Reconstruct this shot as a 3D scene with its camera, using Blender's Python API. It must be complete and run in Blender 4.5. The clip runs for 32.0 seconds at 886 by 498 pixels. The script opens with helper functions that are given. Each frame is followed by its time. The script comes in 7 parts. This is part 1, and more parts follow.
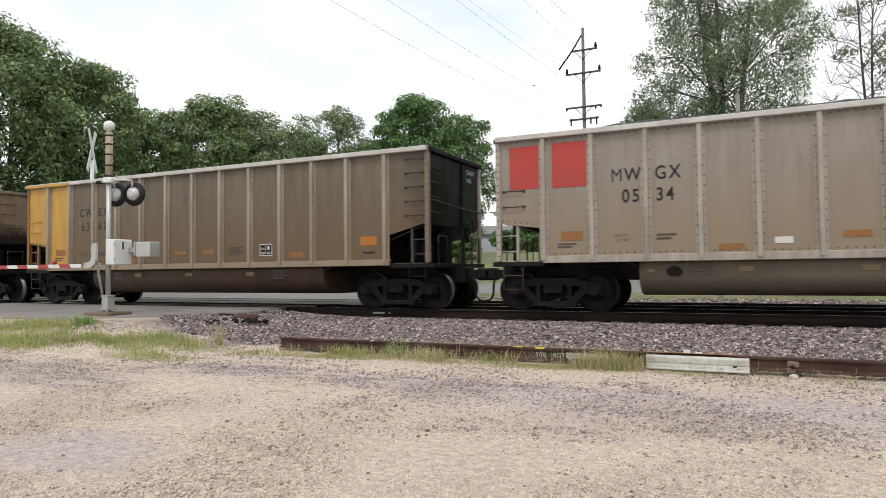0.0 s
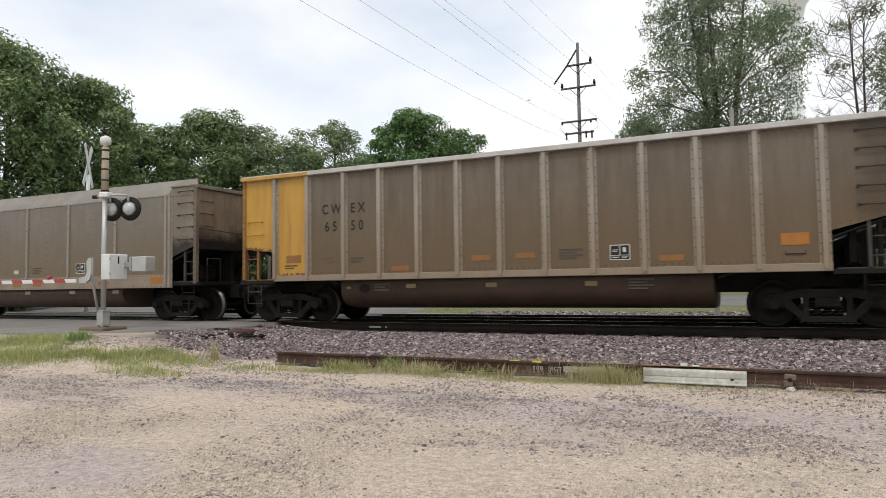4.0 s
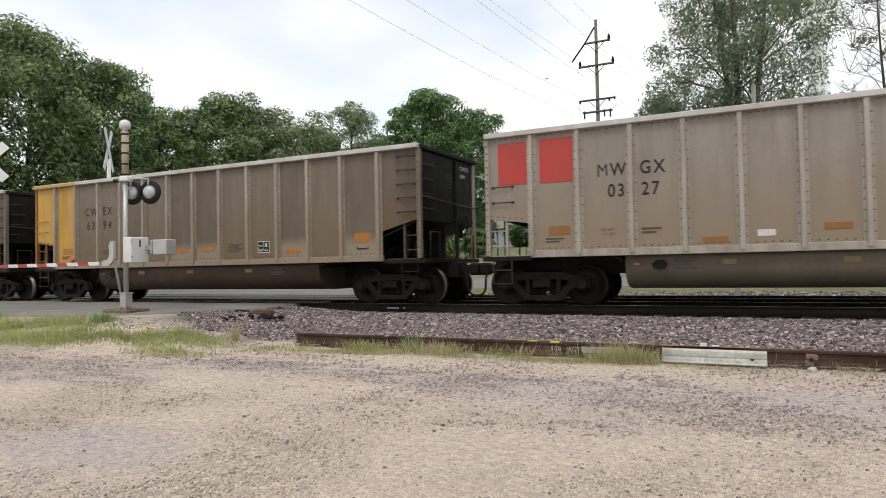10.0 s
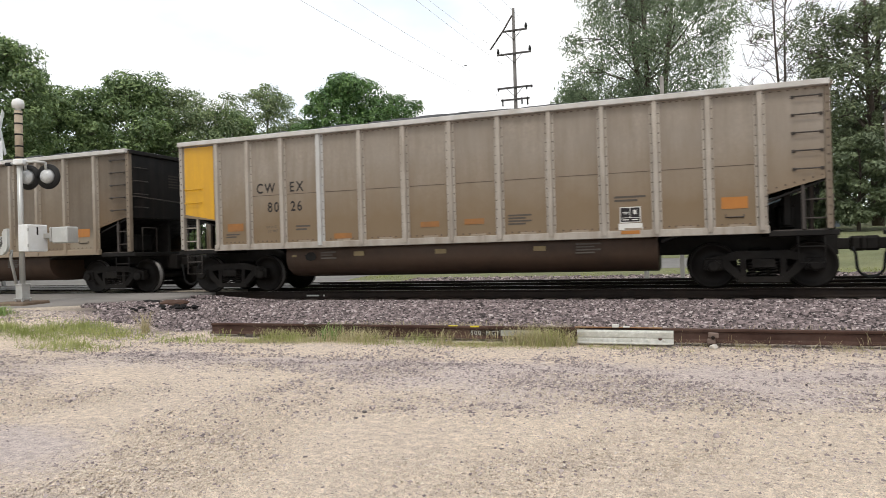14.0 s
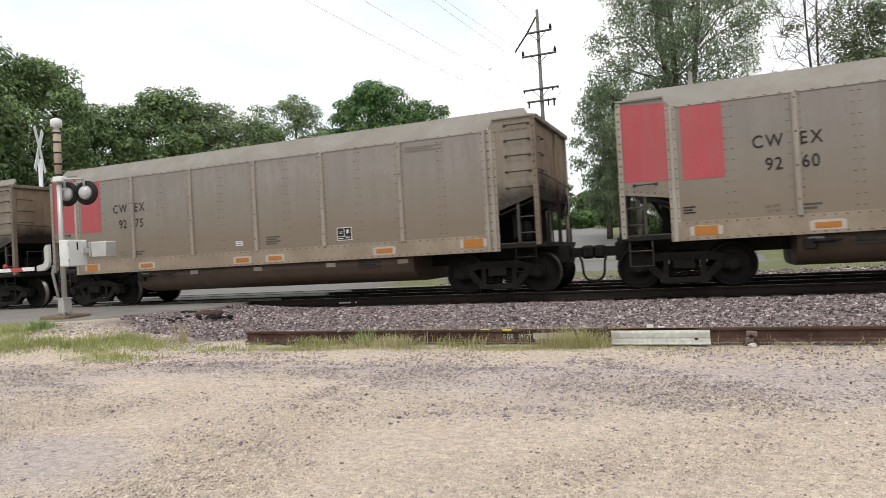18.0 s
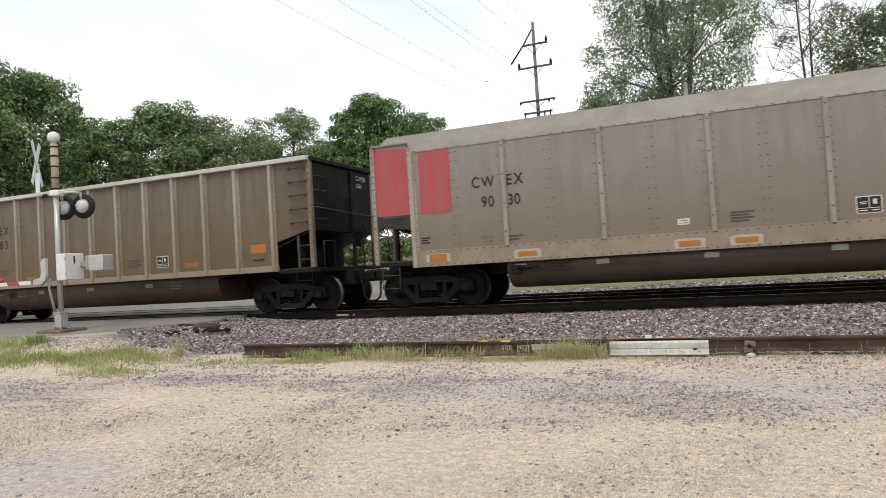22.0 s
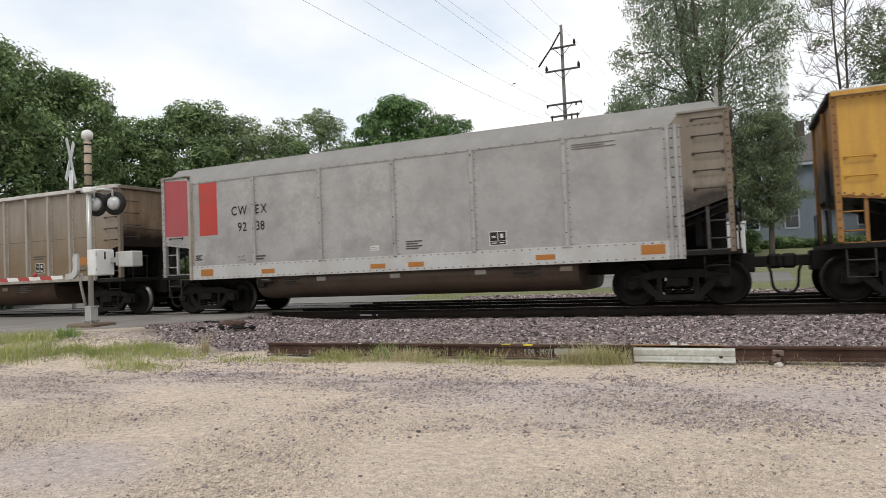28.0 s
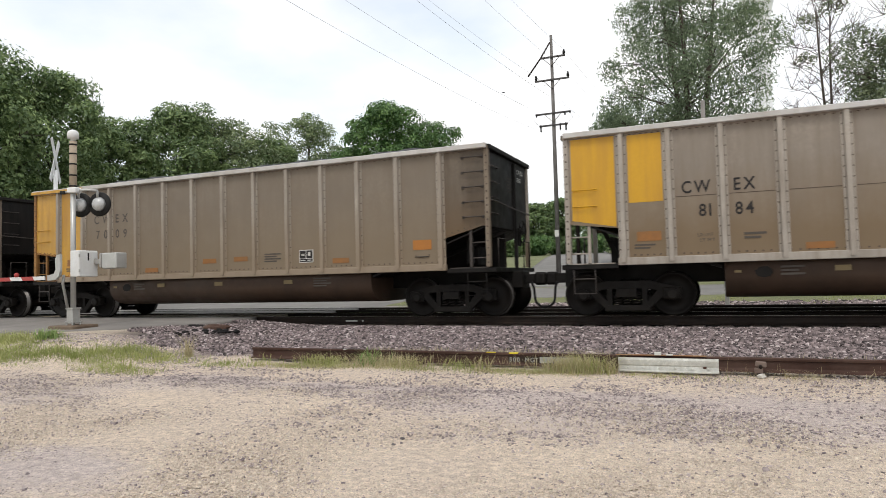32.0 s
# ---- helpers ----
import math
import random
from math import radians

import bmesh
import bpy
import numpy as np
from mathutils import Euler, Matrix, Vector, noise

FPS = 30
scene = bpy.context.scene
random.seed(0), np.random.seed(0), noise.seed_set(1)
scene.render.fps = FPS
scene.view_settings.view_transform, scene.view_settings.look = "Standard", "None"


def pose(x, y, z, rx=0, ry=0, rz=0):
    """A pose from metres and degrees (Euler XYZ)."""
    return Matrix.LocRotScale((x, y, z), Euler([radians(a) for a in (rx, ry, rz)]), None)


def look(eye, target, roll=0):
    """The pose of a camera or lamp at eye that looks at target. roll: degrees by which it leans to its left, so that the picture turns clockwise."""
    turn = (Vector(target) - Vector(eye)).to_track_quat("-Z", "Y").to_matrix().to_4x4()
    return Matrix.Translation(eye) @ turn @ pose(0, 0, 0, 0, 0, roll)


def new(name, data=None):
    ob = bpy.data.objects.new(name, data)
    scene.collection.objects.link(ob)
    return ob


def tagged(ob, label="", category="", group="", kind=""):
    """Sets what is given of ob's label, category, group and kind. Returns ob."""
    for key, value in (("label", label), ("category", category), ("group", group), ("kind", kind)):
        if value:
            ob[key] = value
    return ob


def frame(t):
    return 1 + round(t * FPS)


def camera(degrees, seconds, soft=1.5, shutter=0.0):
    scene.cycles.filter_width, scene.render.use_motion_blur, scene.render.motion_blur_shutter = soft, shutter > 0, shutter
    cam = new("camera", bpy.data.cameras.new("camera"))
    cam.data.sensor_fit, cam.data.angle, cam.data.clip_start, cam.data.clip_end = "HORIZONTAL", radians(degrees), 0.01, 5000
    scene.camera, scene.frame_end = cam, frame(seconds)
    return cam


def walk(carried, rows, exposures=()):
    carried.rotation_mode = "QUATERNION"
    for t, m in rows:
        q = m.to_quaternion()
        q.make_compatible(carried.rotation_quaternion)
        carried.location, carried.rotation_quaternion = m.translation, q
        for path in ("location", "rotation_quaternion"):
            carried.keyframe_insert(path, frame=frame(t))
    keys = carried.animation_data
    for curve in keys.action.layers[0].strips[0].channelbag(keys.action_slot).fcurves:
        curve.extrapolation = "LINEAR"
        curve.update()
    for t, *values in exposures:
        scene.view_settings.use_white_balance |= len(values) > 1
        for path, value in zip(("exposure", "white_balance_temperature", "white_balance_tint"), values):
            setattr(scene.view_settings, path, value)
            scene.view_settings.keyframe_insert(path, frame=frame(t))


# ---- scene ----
cam = camera(67.69, 32.0, soft=0.85, shutter=0.12)
EYE = (0.0, 0.0, 1.40)
# seconds, tilt, lean, turn of the handheld camera
TURNS = [
    (0, 91.98, 0.62, 25.30), (0.5, 92.16, 0.51, 25.38), (1, 92.30, 0.53, 25.42), (1.5, 92.47, 0.48, 25.38),
    (2, 92.62, 0.43, 25.26), (2.5, 92.85, 0.76, 24.94), (3, 93.01, 0.46, 24.77), (3.5, 93.11, 0.68, 24.85),
    (5.5, 93.27, 0.92, 25.14), (6, 93.29, 0.98, 25.22), (6.5, 93.34, 1.09, 25.18), (7, 93.37, 1.12, 25.15),
    (7.5, 93.39, 1.09, 25.07), (8, 93.43, 1.16, 25.02), (8.5, 93.47, 1.30, 25.00), (9, 93.52, 1.70, 24.90),
    (9.5, 93.30, 1.16, 24.74), (10, 91.55, 1.11, 26.52), (10.5, 90.85, 1.04, 25.61), (11, 90.70, 1.51, 25.38),
    (11.5, 90.69, 2.48, 25.02), (12, 90.72, 1.76, 24.55), (12.5, 90.38, 1.72, 23.90), (13, 90.28, 1.34, 23.14),
    (13.5, 90.30, 1.01, 21.12), (14, 90.19, 1.60, 19.64), (14.5, 90.03, 1.92, 18.59), (16.5, 90.68, 2.04, 22.22),
    (17, 90.76, 2.42, 23.05), (17.5, 91.05, 2.61, 22.47), (18, 90.68, 3.12, 22.25), (18.5, 90.93, 3.47, 21.77),
    (19, 91.16, 3.84, 21.45), (19.5, 91.35, 3.12, 21.12), (20, 91.38, 3.06, 21.69), (20.5, 91.53, 2.95, 21.60),
    (21, 91.45, 3.64, 21.84), (21.5, 91.57, 3.55, 21.95), (22, 91.67, 3.45, 22.05), (22.5, 91.70, 3.40, 22.13),
    (23, 91.74, 3.33, 22.11), (23.5, 91.87, 3.27, 22.03), (24, 91.93, 2.59, 22.05), (24.5, 91.99, 3.16, 22.44),
    (25, 92.20, 3.00, 22.69), (25.5, 92.21, 2.55, 22.75), (27.5, 92.03, 2.74, 23.94), (28, 91.95, 2.40, 24.10),
    (28.5, 91.83, 2.77, 24.21), (29, 91.79, 2.49, 24.25), (29.5, 91.83, 1.66, 24.02), (30, 92.00, 1.52, 23.83),
    (30.5, 92.15, 1.73, 23.64), (31, 92.27, 1.47, 23.41), (31.5, 92.41, 1.49, 23.16), (32, 92.51, 1.50, 22.95),
]
# the camera's own exposure drifts
EXPOSURES = [(0, 0.24), (3, 0.05), (6, 0.03), (9, 0.00), (9.7, 0.07), (11, 0.14), (14, 0.29), (19, 0.27), (23, 0.27), (25, 0.20), (28, 0.06), (32, 0.18)]
walk(cam, [(t, pose(*EYE, rx, ry, rz)) for t, rx, ry, rz in TURNS], EXPOSURES)

# ---- sky and sun: bright thin overcast ----
world = bpy.data.worlds.new("sky")
scene.world = world
world.use_nodes = True
wn, wl = world.node_tree.nodes, world.node_tree.links
wn.clear()
w_out = wn.new("ShaderNodeOutputWorld")
w_bg = wn.new("ShaderNodeBackground")
w_sky = wn.new("ShaderNodeTexSky")
w_sky.sky_type, w_sky.sun_disc = "NISHITA", False
w_sky.sun_elevation, w_sky.sun_rotation = radians(52), radians(200)
w_gain = wn.new("ShaderNodeVectorMath")
w_gain.operation = "MULTIPLY"
w_gain.inputs[1].default_value = (0.18, 0.20, 0.193)
w_tc = wn.new("ShaderNodeTexCoord")
w_map = wn.new("ShaderNodeMapping")
w_map.inputs["Scale"].default_value = (1.0, 1.0, 2.2)
w_noise = wn.new("ShaderNodeTexNoise")
w_noise.inputs["Scale"].default_value, w_noise.inputs["Detail"].default_value = 2.2, 6
w_ramp = wn.new("ShaderNodeValToRGB")
w_ramp.color_ramp.elements[0].position, w_ramp.color_ramp.elements[1].position = 0.34, 0.57
w_ramp.color_ramp.elements[0].color = (0.60, 0.60, 0.60, 1)
w_mix = wn.new("ShaderNodeMix")
w_mix.data_type = "RGBA"
w_mix.inputs["B"].default_value = (1.02, 1.02, 1.025, 1)
wl.new(w_tc.outputs["Generated"], w_map.inputs["Vector"])
wl.new(w_map.outputs["Vector"], w_noise.inputs["Vector"])
wl.new(w_noise.outputs["Fac"], w_ramp.inputs["Fac"])
wl.new(w_sky.outputs["Color"], w_gain.inputs[0])
wl.new(w_ramp.outputs["Color"], w_mix.inputs["Factor"])
wl.new(w_gain.outputs["Vector"], w_mix.inputs["A"])
wl.new(w_mix.outputs["Result"], w_bg.inputs["Color"])
w_bg.inputs["Strength"].default_value = 1.0
wl.new(w_bg.outputs["Background"], w_out.inputs["Surface"])

sun = new("sun", bpy.data.lights.new("sun", "SUN"))
sun.data.energy, sun.data.angle, sun.data.color = 1.3, radians(14), (1.0, 0.94, 0.86)
sun.matrix_world = look((0, 0, 60), (-12, 38, 0))

# ---- materials ----
class Net:
    """A small helper to wire node materials."""

    def __init__(self, name):
        self.m = bpy.data.materials.new(name)
        self.m.use_nodes = True
        self.t = self.m.node_tree
        self.b = self.t.nodes["Principled BSDF"]
        self.out = self.t.nodes["Material Output"]

    def n(self, kind, **values):
        node = self.t.nodes.new(kind)
        for key, v in values.items():
            node.inputs[key.replace("_", " ")].default_value = v
        return node

    def link(self, a, b):
        self.t.links.new(a, b)

    def coords(self, world=False, scale=(1, 1, 1), shift=False):
        if world:
            src = self.n("ShaderNodeNewGeometry").outputs["Position"]
        else:
            src = self.n("ShaderNodeTexCoord").outputs["Object"]
        mp = self.n("ShaderNodeMapping")
        mp.inputs["Scale"].default_value = scale
        self.link(src, mp.inputs["Vector"])
        if shift:
            inf = self.n("ShaderNodeObjectInfo")
            mul = self.n("ShaderNodeMath")
            mul.operation = "MULTIPLY"
            mul.inputs[1].default_value = 37.0
            self.link(inf.outputs["Random"], mul.inputs[0])
            comb = self.n("ShaderNodeCombineXYZ")
            self.link(mul.outputs[0], comb.inputs["X"])
            self.link(mul.outputs[0], comb.inputs["Y"])
            self.link(comb.outputs[0], mp.inputs["Location"])
        return mp.outputs["Vector"]

    def noise(self, vec, scale, detail=4, rough=0.55):
        nd = self.n("ShaderNodeTexNoise", Scale=scale, Detail=detail, Roughness=rough)
        self.link(vec, nd.inputs["Vector"])
        return nd.outputs["Fac"]

    def ramp(self, fac, lo, hi, a=(0, 0, 0, 1), b=(1, 1, 1, 1)):
        r = self.n("ShaderNodeValToRGB")
        e = r.color_ramp.elements
        e[0].position, e[1].position, e[0].color, e[1].color = lo, hi, a, b
        self.link(fac, r.inputs["Fac"])
        return r.outputs["Color"]

    def mix(self, fac, a, b, how="MIX"):
        x = self.n("ShaderNodeMix")
        x.data_type, x.blend_type = "RGBA", how
        for v, key in ((fac, "Factor"), (a, "A"), (b, "B")):
            if isinstance(v, (int, float)):
                x.inputs[key].default_value = v
            elif isinstance(v, tuple):
                x.inputs[key].default_value = (*v, 1) if len(v) == 3 else v
            else:
                self.link(v, x.inputs[key])
        return x.outputs["Result"]

    def bump(self, height, strength, distance=0.01, under=None):
        bp = self.n("ShaderNodeBump", Strength=strength, Distance=distance)
        self.link(height, bp.inputs["Height"])
        if under is not None:
            self.link(under, bp.inputs["Normal"])
        self.link(bp.outputs["Normal"], self.b.inputs["Normal"])
        return bp.outputs["Normal"]


def shade(c, k):
    return tuple(min(1, v * k) for v in c[:3])


def surface(name, c, rough=0.7, metal=0.0, var=0.25, big=1.5, fine=25, bump=0.15, stain=None, streak=False, world=False, dusty=None, grime=None):
    """A paint, metal or stone with variation at two scales, fine relief and, if wanted, stains or vertical streaks."""
    w = Net(name)
    v = w.coords(world, shift=not world)
    col = w.mix(w.ramp(w.noise(v, big, 5), 0.3, 0.7), shade(c, 1 - var), shade(c, 1 + var))
    col = w.mix(w.ramp(w.noise(v, fine, 3), 0.35, 0.75), col, shade(c, 1 - var * 0.6))
    if stain:
        sv = w.coords(world, (3.0, 3.0, 0.35) if streak else (1, 1, 1), shift=not world)
        col = w.mix(w.ramp(w.noise(sv, 1.6, 6, 0.65), 0.42, 0.75), col, stain)
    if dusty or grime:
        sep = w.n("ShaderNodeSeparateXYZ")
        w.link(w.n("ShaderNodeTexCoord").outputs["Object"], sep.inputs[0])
    # dusty blends a tone in towards the foot, grime one along x
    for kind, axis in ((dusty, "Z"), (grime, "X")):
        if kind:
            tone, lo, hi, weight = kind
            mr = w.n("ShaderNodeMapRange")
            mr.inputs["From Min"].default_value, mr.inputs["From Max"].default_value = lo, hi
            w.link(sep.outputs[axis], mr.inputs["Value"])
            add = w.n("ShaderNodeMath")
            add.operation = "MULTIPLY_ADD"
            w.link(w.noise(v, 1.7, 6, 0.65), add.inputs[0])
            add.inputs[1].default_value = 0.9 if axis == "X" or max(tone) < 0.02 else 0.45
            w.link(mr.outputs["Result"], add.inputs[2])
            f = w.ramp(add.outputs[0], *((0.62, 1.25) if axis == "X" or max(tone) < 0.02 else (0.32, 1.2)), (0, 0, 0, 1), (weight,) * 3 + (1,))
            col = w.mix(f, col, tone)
    w.link(col, w.b.inputs["Base Color"])
    w.b.inputs["Roughness"].default_value = rough
    w.b.inputs["Metallic"].default_value = metal
    rr = w.ramp(w.noise(v, big * 3, 4), 0.3, 0.7, (rough * 0.8,) * 3 + (1,), (min(1, rough * 1.15),) * 3 + (1,))
    w.link(rr, w.b.inputs["Roughness"])
    w.b.inputs["Specular IOR Level"].default_value = 0.18 if max(c) < 0.03 and rough > 0.4 else 0.3 if rough >= 0.55 else 0.5
    if bump:
        w.bump(w.noise(v, fine * 2, 3), bump, 0.01)
    return w.m


def leaf_material(name, c1, c2, glow=0.25):
    w = Net(name)
    g = w.n("ShaderNodeNewGeometry")
    col = w.mix(w.ramp(g.outputs["Random Per Island"], 0.05, 0.95), c1, c2)
    # darker patches in the leaf colour imitate the shading of leaf clumps
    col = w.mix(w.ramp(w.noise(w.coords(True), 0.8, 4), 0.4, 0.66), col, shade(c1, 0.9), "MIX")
    w.link(col, w.b.inputs["Base Color"])
    w.b.inputs["Roughness"].default_value = 0.6
    tr = w.n("ShaderNodeBsdfTranslucent")
    w.link(col, tr.inputs["Color"])
    mx = w.n("ShaderNodeMixShader")
    mx.inputs[0].default_value = glow
    w.link(w.b.outputs[0], mx.inputs[1])
    w.link(tr.outputs[0], mx.inputs[2])
    w.link(mx.outputs[0], w.out.inputs["Surface"])
    return w.m


DUST = (0.20, 0.165, 0.125)
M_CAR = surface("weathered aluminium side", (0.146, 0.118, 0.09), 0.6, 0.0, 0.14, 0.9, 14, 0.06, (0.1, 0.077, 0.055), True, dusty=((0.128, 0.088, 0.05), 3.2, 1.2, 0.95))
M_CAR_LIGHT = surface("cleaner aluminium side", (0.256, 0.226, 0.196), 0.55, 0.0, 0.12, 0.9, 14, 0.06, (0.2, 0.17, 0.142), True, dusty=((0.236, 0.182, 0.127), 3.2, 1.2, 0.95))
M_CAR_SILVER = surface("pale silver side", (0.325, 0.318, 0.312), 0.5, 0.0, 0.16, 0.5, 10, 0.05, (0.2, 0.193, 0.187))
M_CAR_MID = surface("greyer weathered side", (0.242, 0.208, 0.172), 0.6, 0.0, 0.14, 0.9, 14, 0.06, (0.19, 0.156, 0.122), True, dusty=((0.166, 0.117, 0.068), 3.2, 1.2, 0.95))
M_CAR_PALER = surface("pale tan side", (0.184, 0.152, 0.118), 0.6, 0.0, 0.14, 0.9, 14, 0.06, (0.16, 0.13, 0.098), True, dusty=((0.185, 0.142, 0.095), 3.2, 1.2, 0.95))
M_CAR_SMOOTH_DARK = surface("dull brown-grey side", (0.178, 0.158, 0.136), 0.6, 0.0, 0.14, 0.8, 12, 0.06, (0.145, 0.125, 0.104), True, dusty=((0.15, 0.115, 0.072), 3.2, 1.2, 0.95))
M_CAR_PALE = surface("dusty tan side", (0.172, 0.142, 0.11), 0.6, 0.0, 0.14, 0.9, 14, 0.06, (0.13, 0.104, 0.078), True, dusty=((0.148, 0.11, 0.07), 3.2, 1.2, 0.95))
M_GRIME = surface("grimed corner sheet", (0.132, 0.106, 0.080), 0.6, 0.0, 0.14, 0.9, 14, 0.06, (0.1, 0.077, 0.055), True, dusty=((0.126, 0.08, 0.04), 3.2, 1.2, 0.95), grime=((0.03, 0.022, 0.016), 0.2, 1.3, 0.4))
M_RUST_FRAME = surface("rust-stained yellow frame", (0.27, 0.135, 0.04), 0.65, 0.0, 0.25, 2.0, 20, 0.1, (0.12, 0.062, 0.03), True)
M_POST = surface("dusty grey post", (0.285, 0.253, 0.215), 0.6, 0.0, 0.16, 2.0, 20, 0.1, (0.20, 0.165, 0.135), True)
M_POST_GRIMY = surface("grimy brown corner post", (0.185, 0.15, 0.112), 0.65, 0.0, 0.2, 2.0, 20, 0.1, (0.10, 0.075, 0.052), True)
M_LID_GREY = surface("dull grey lid", (0.235, 0.23, 0.22), 0.55, 0.0, 0.12, 1.2, 15, 0.06, (0.19, 0.185, 0.175))
M_END_RAIL = surface("dusty end rail", (0.19, 0.16, 0.125), 0.6, 0.0, 0.25, 2.0, 20, 0.1, (0.07, 0.055, 0.045))
M_HALO_WHITE = surface("wiped white patch", (0.385, 0.345, 0.295), 0.55, 0.0, 0.12, 6, 40, 0.0)
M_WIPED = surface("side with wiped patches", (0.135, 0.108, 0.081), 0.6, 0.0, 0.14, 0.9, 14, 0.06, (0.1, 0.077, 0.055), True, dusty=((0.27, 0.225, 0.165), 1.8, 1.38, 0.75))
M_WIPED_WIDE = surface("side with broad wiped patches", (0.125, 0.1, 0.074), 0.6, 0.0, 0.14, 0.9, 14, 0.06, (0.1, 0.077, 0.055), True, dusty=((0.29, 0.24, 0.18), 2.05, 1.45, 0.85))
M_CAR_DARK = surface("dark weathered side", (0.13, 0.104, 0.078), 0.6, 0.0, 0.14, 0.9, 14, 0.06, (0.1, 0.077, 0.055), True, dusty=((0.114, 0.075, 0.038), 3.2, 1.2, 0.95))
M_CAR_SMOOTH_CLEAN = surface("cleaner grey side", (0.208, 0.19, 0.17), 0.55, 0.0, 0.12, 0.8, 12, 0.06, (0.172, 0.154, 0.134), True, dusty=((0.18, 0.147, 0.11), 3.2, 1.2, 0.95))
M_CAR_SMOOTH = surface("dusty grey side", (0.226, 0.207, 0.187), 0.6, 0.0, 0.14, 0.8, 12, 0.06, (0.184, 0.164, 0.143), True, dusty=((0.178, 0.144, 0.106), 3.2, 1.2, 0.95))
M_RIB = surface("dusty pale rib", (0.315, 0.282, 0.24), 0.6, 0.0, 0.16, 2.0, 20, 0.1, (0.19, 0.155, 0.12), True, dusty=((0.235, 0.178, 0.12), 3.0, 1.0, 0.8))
M_RIB_LIGHT = surface("pale rib", (0.345, 0.31, 0.268), 0.6, 0.0, 0.14, 2.0, 20, 0.1, (0.21, 0.175, 0.14), True)
M_CHORD = surface("pale top chord", (0.48, 0.468, 0.45), 0.5, 0.0, 0.12, 1.5, 15, 0.08, (0.33, 0.3, 0.265))
M_BAND = surface("dusty sill band", (0.262, 0.213, 0.16), 0.6, 0.0, 0.14, 1.2, 15, 0.08, (0.19, 0.145, 0.105))
M_CHORD_DUSTY = surface("dusty lid", (0.224, 0.21, 0.186), 0.55, 0.0, 0.12, 1.2, 15, 0.06, (0.18, 0.155, 0.125))
M_RUSTEDGE = surface("bleeding rust", (0.20, 0.085, 0.025), 0.7, 0.0, 0.3, 4, 30, 0.05, (0.10, 0.05, 0.022))
M_BAND_WHITE = surface("white sill band", (0.43, 0.43, 0.42), 0.5, 0.0, 0.08, 1.2, 15, 0.05, (0.35, 0.33, 0.31))
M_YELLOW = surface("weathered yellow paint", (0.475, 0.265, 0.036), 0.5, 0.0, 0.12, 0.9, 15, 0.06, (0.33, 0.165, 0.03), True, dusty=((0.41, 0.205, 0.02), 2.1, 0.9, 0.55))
M_YELLOW_NEW = surface("bright yellow paint", (0.54, 0.29, 0.004), 0.45, 0.0, 0.08, 0.9, 15, 0.05, (0.43, 0.22, 0.012), True)
M_RED = surface("bright red paint", (0.4, 0.028, 0.018), 0.45, 0.0, 0.1, 0.9, 15, 0.05, (0.3, 0.04, 0.03))
M_PINK = surface("faded red paint", (0.36, 0.062, 0.072), 0.55, 0.0, 0.14, 0.9, 15, 0.05, (0.29, 0.085, 0.085), True)
M_BLACK = surface("black end paint", (0.009, 0.0085, 0.0085), 0.5, 0.0, 0.3, 1.2, 20, 0.08, (0.02, 0.017, 0.015), True)
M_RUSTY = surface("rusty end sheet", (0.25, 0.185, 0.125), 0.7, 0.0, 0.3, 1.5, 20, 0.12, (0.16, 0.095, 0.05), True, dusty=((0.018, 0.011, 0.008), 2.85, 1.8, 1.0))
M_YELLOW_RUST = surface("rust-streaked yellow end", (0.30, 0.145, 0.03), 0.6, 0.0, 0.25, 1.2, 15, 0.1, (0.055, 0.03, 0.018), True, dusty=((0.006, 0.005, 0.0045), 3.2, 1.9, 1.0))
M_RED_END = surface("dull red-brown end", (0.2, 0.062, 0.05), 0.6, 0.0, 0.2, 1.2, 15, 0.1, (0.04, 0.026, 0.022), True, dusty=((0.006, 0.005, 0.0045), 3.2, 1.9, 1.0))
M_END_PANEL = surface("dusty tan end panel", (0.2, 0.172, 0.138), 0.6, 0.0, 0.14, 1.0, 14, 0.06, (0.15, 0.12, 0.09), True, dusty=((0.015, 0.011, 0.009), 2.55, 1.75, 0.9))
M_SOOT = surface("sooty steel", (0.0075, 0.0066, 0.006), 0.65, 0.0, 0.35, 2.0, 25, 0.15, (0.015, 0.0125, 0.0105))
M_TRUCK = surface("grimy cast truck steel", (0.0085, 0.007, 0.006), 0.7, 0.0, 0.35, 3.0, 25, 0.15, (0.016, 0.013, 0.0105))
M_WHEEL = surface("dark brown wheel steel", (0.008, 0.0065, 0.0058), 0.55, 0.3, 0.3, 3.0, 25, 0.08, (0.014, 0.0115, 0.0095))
M_TREAD = surface("worn bright wheel tread", (0.14, 0.132, 0.125), 0.5, 0.7, 0.15, 3.0, 25, 0.04)
M_TUB = surface("brown grimy tub", (0.062, 0.037, 0.024), 0.6, 0.0, 0.2, 0.8, 12, 0.08, (0.033, 0.021, 0.014))
M_TUB_SMOOTH = surface("brown dusty tub", (0.088, 0.059, 0.043), 0.6, 0.0, 0.2, 0.8, 12, 0.08, (0.052, 0.036, 0.026))
M_TUB_LIGHT = surface("tan grimy tub", (0.135, 0.108, 0.078), 0.6, 0.0, 0.2, 0.8, 12, 0.08, (0.095, 0.073, 0.055))
M_ORANGE = surface("orange reflector sheet", (0.335, 0.122, 0.011), 0.4, 0.0, 0.1, 6, 40, 0.03)
M_ORANGE_OLD = surface("dusty orange reflector sheet", (0.25, 0.1, 0.018), 0.5, 0.0, 0.15, 6, 40, 0.03, (0.17, 0.085, 0.03))
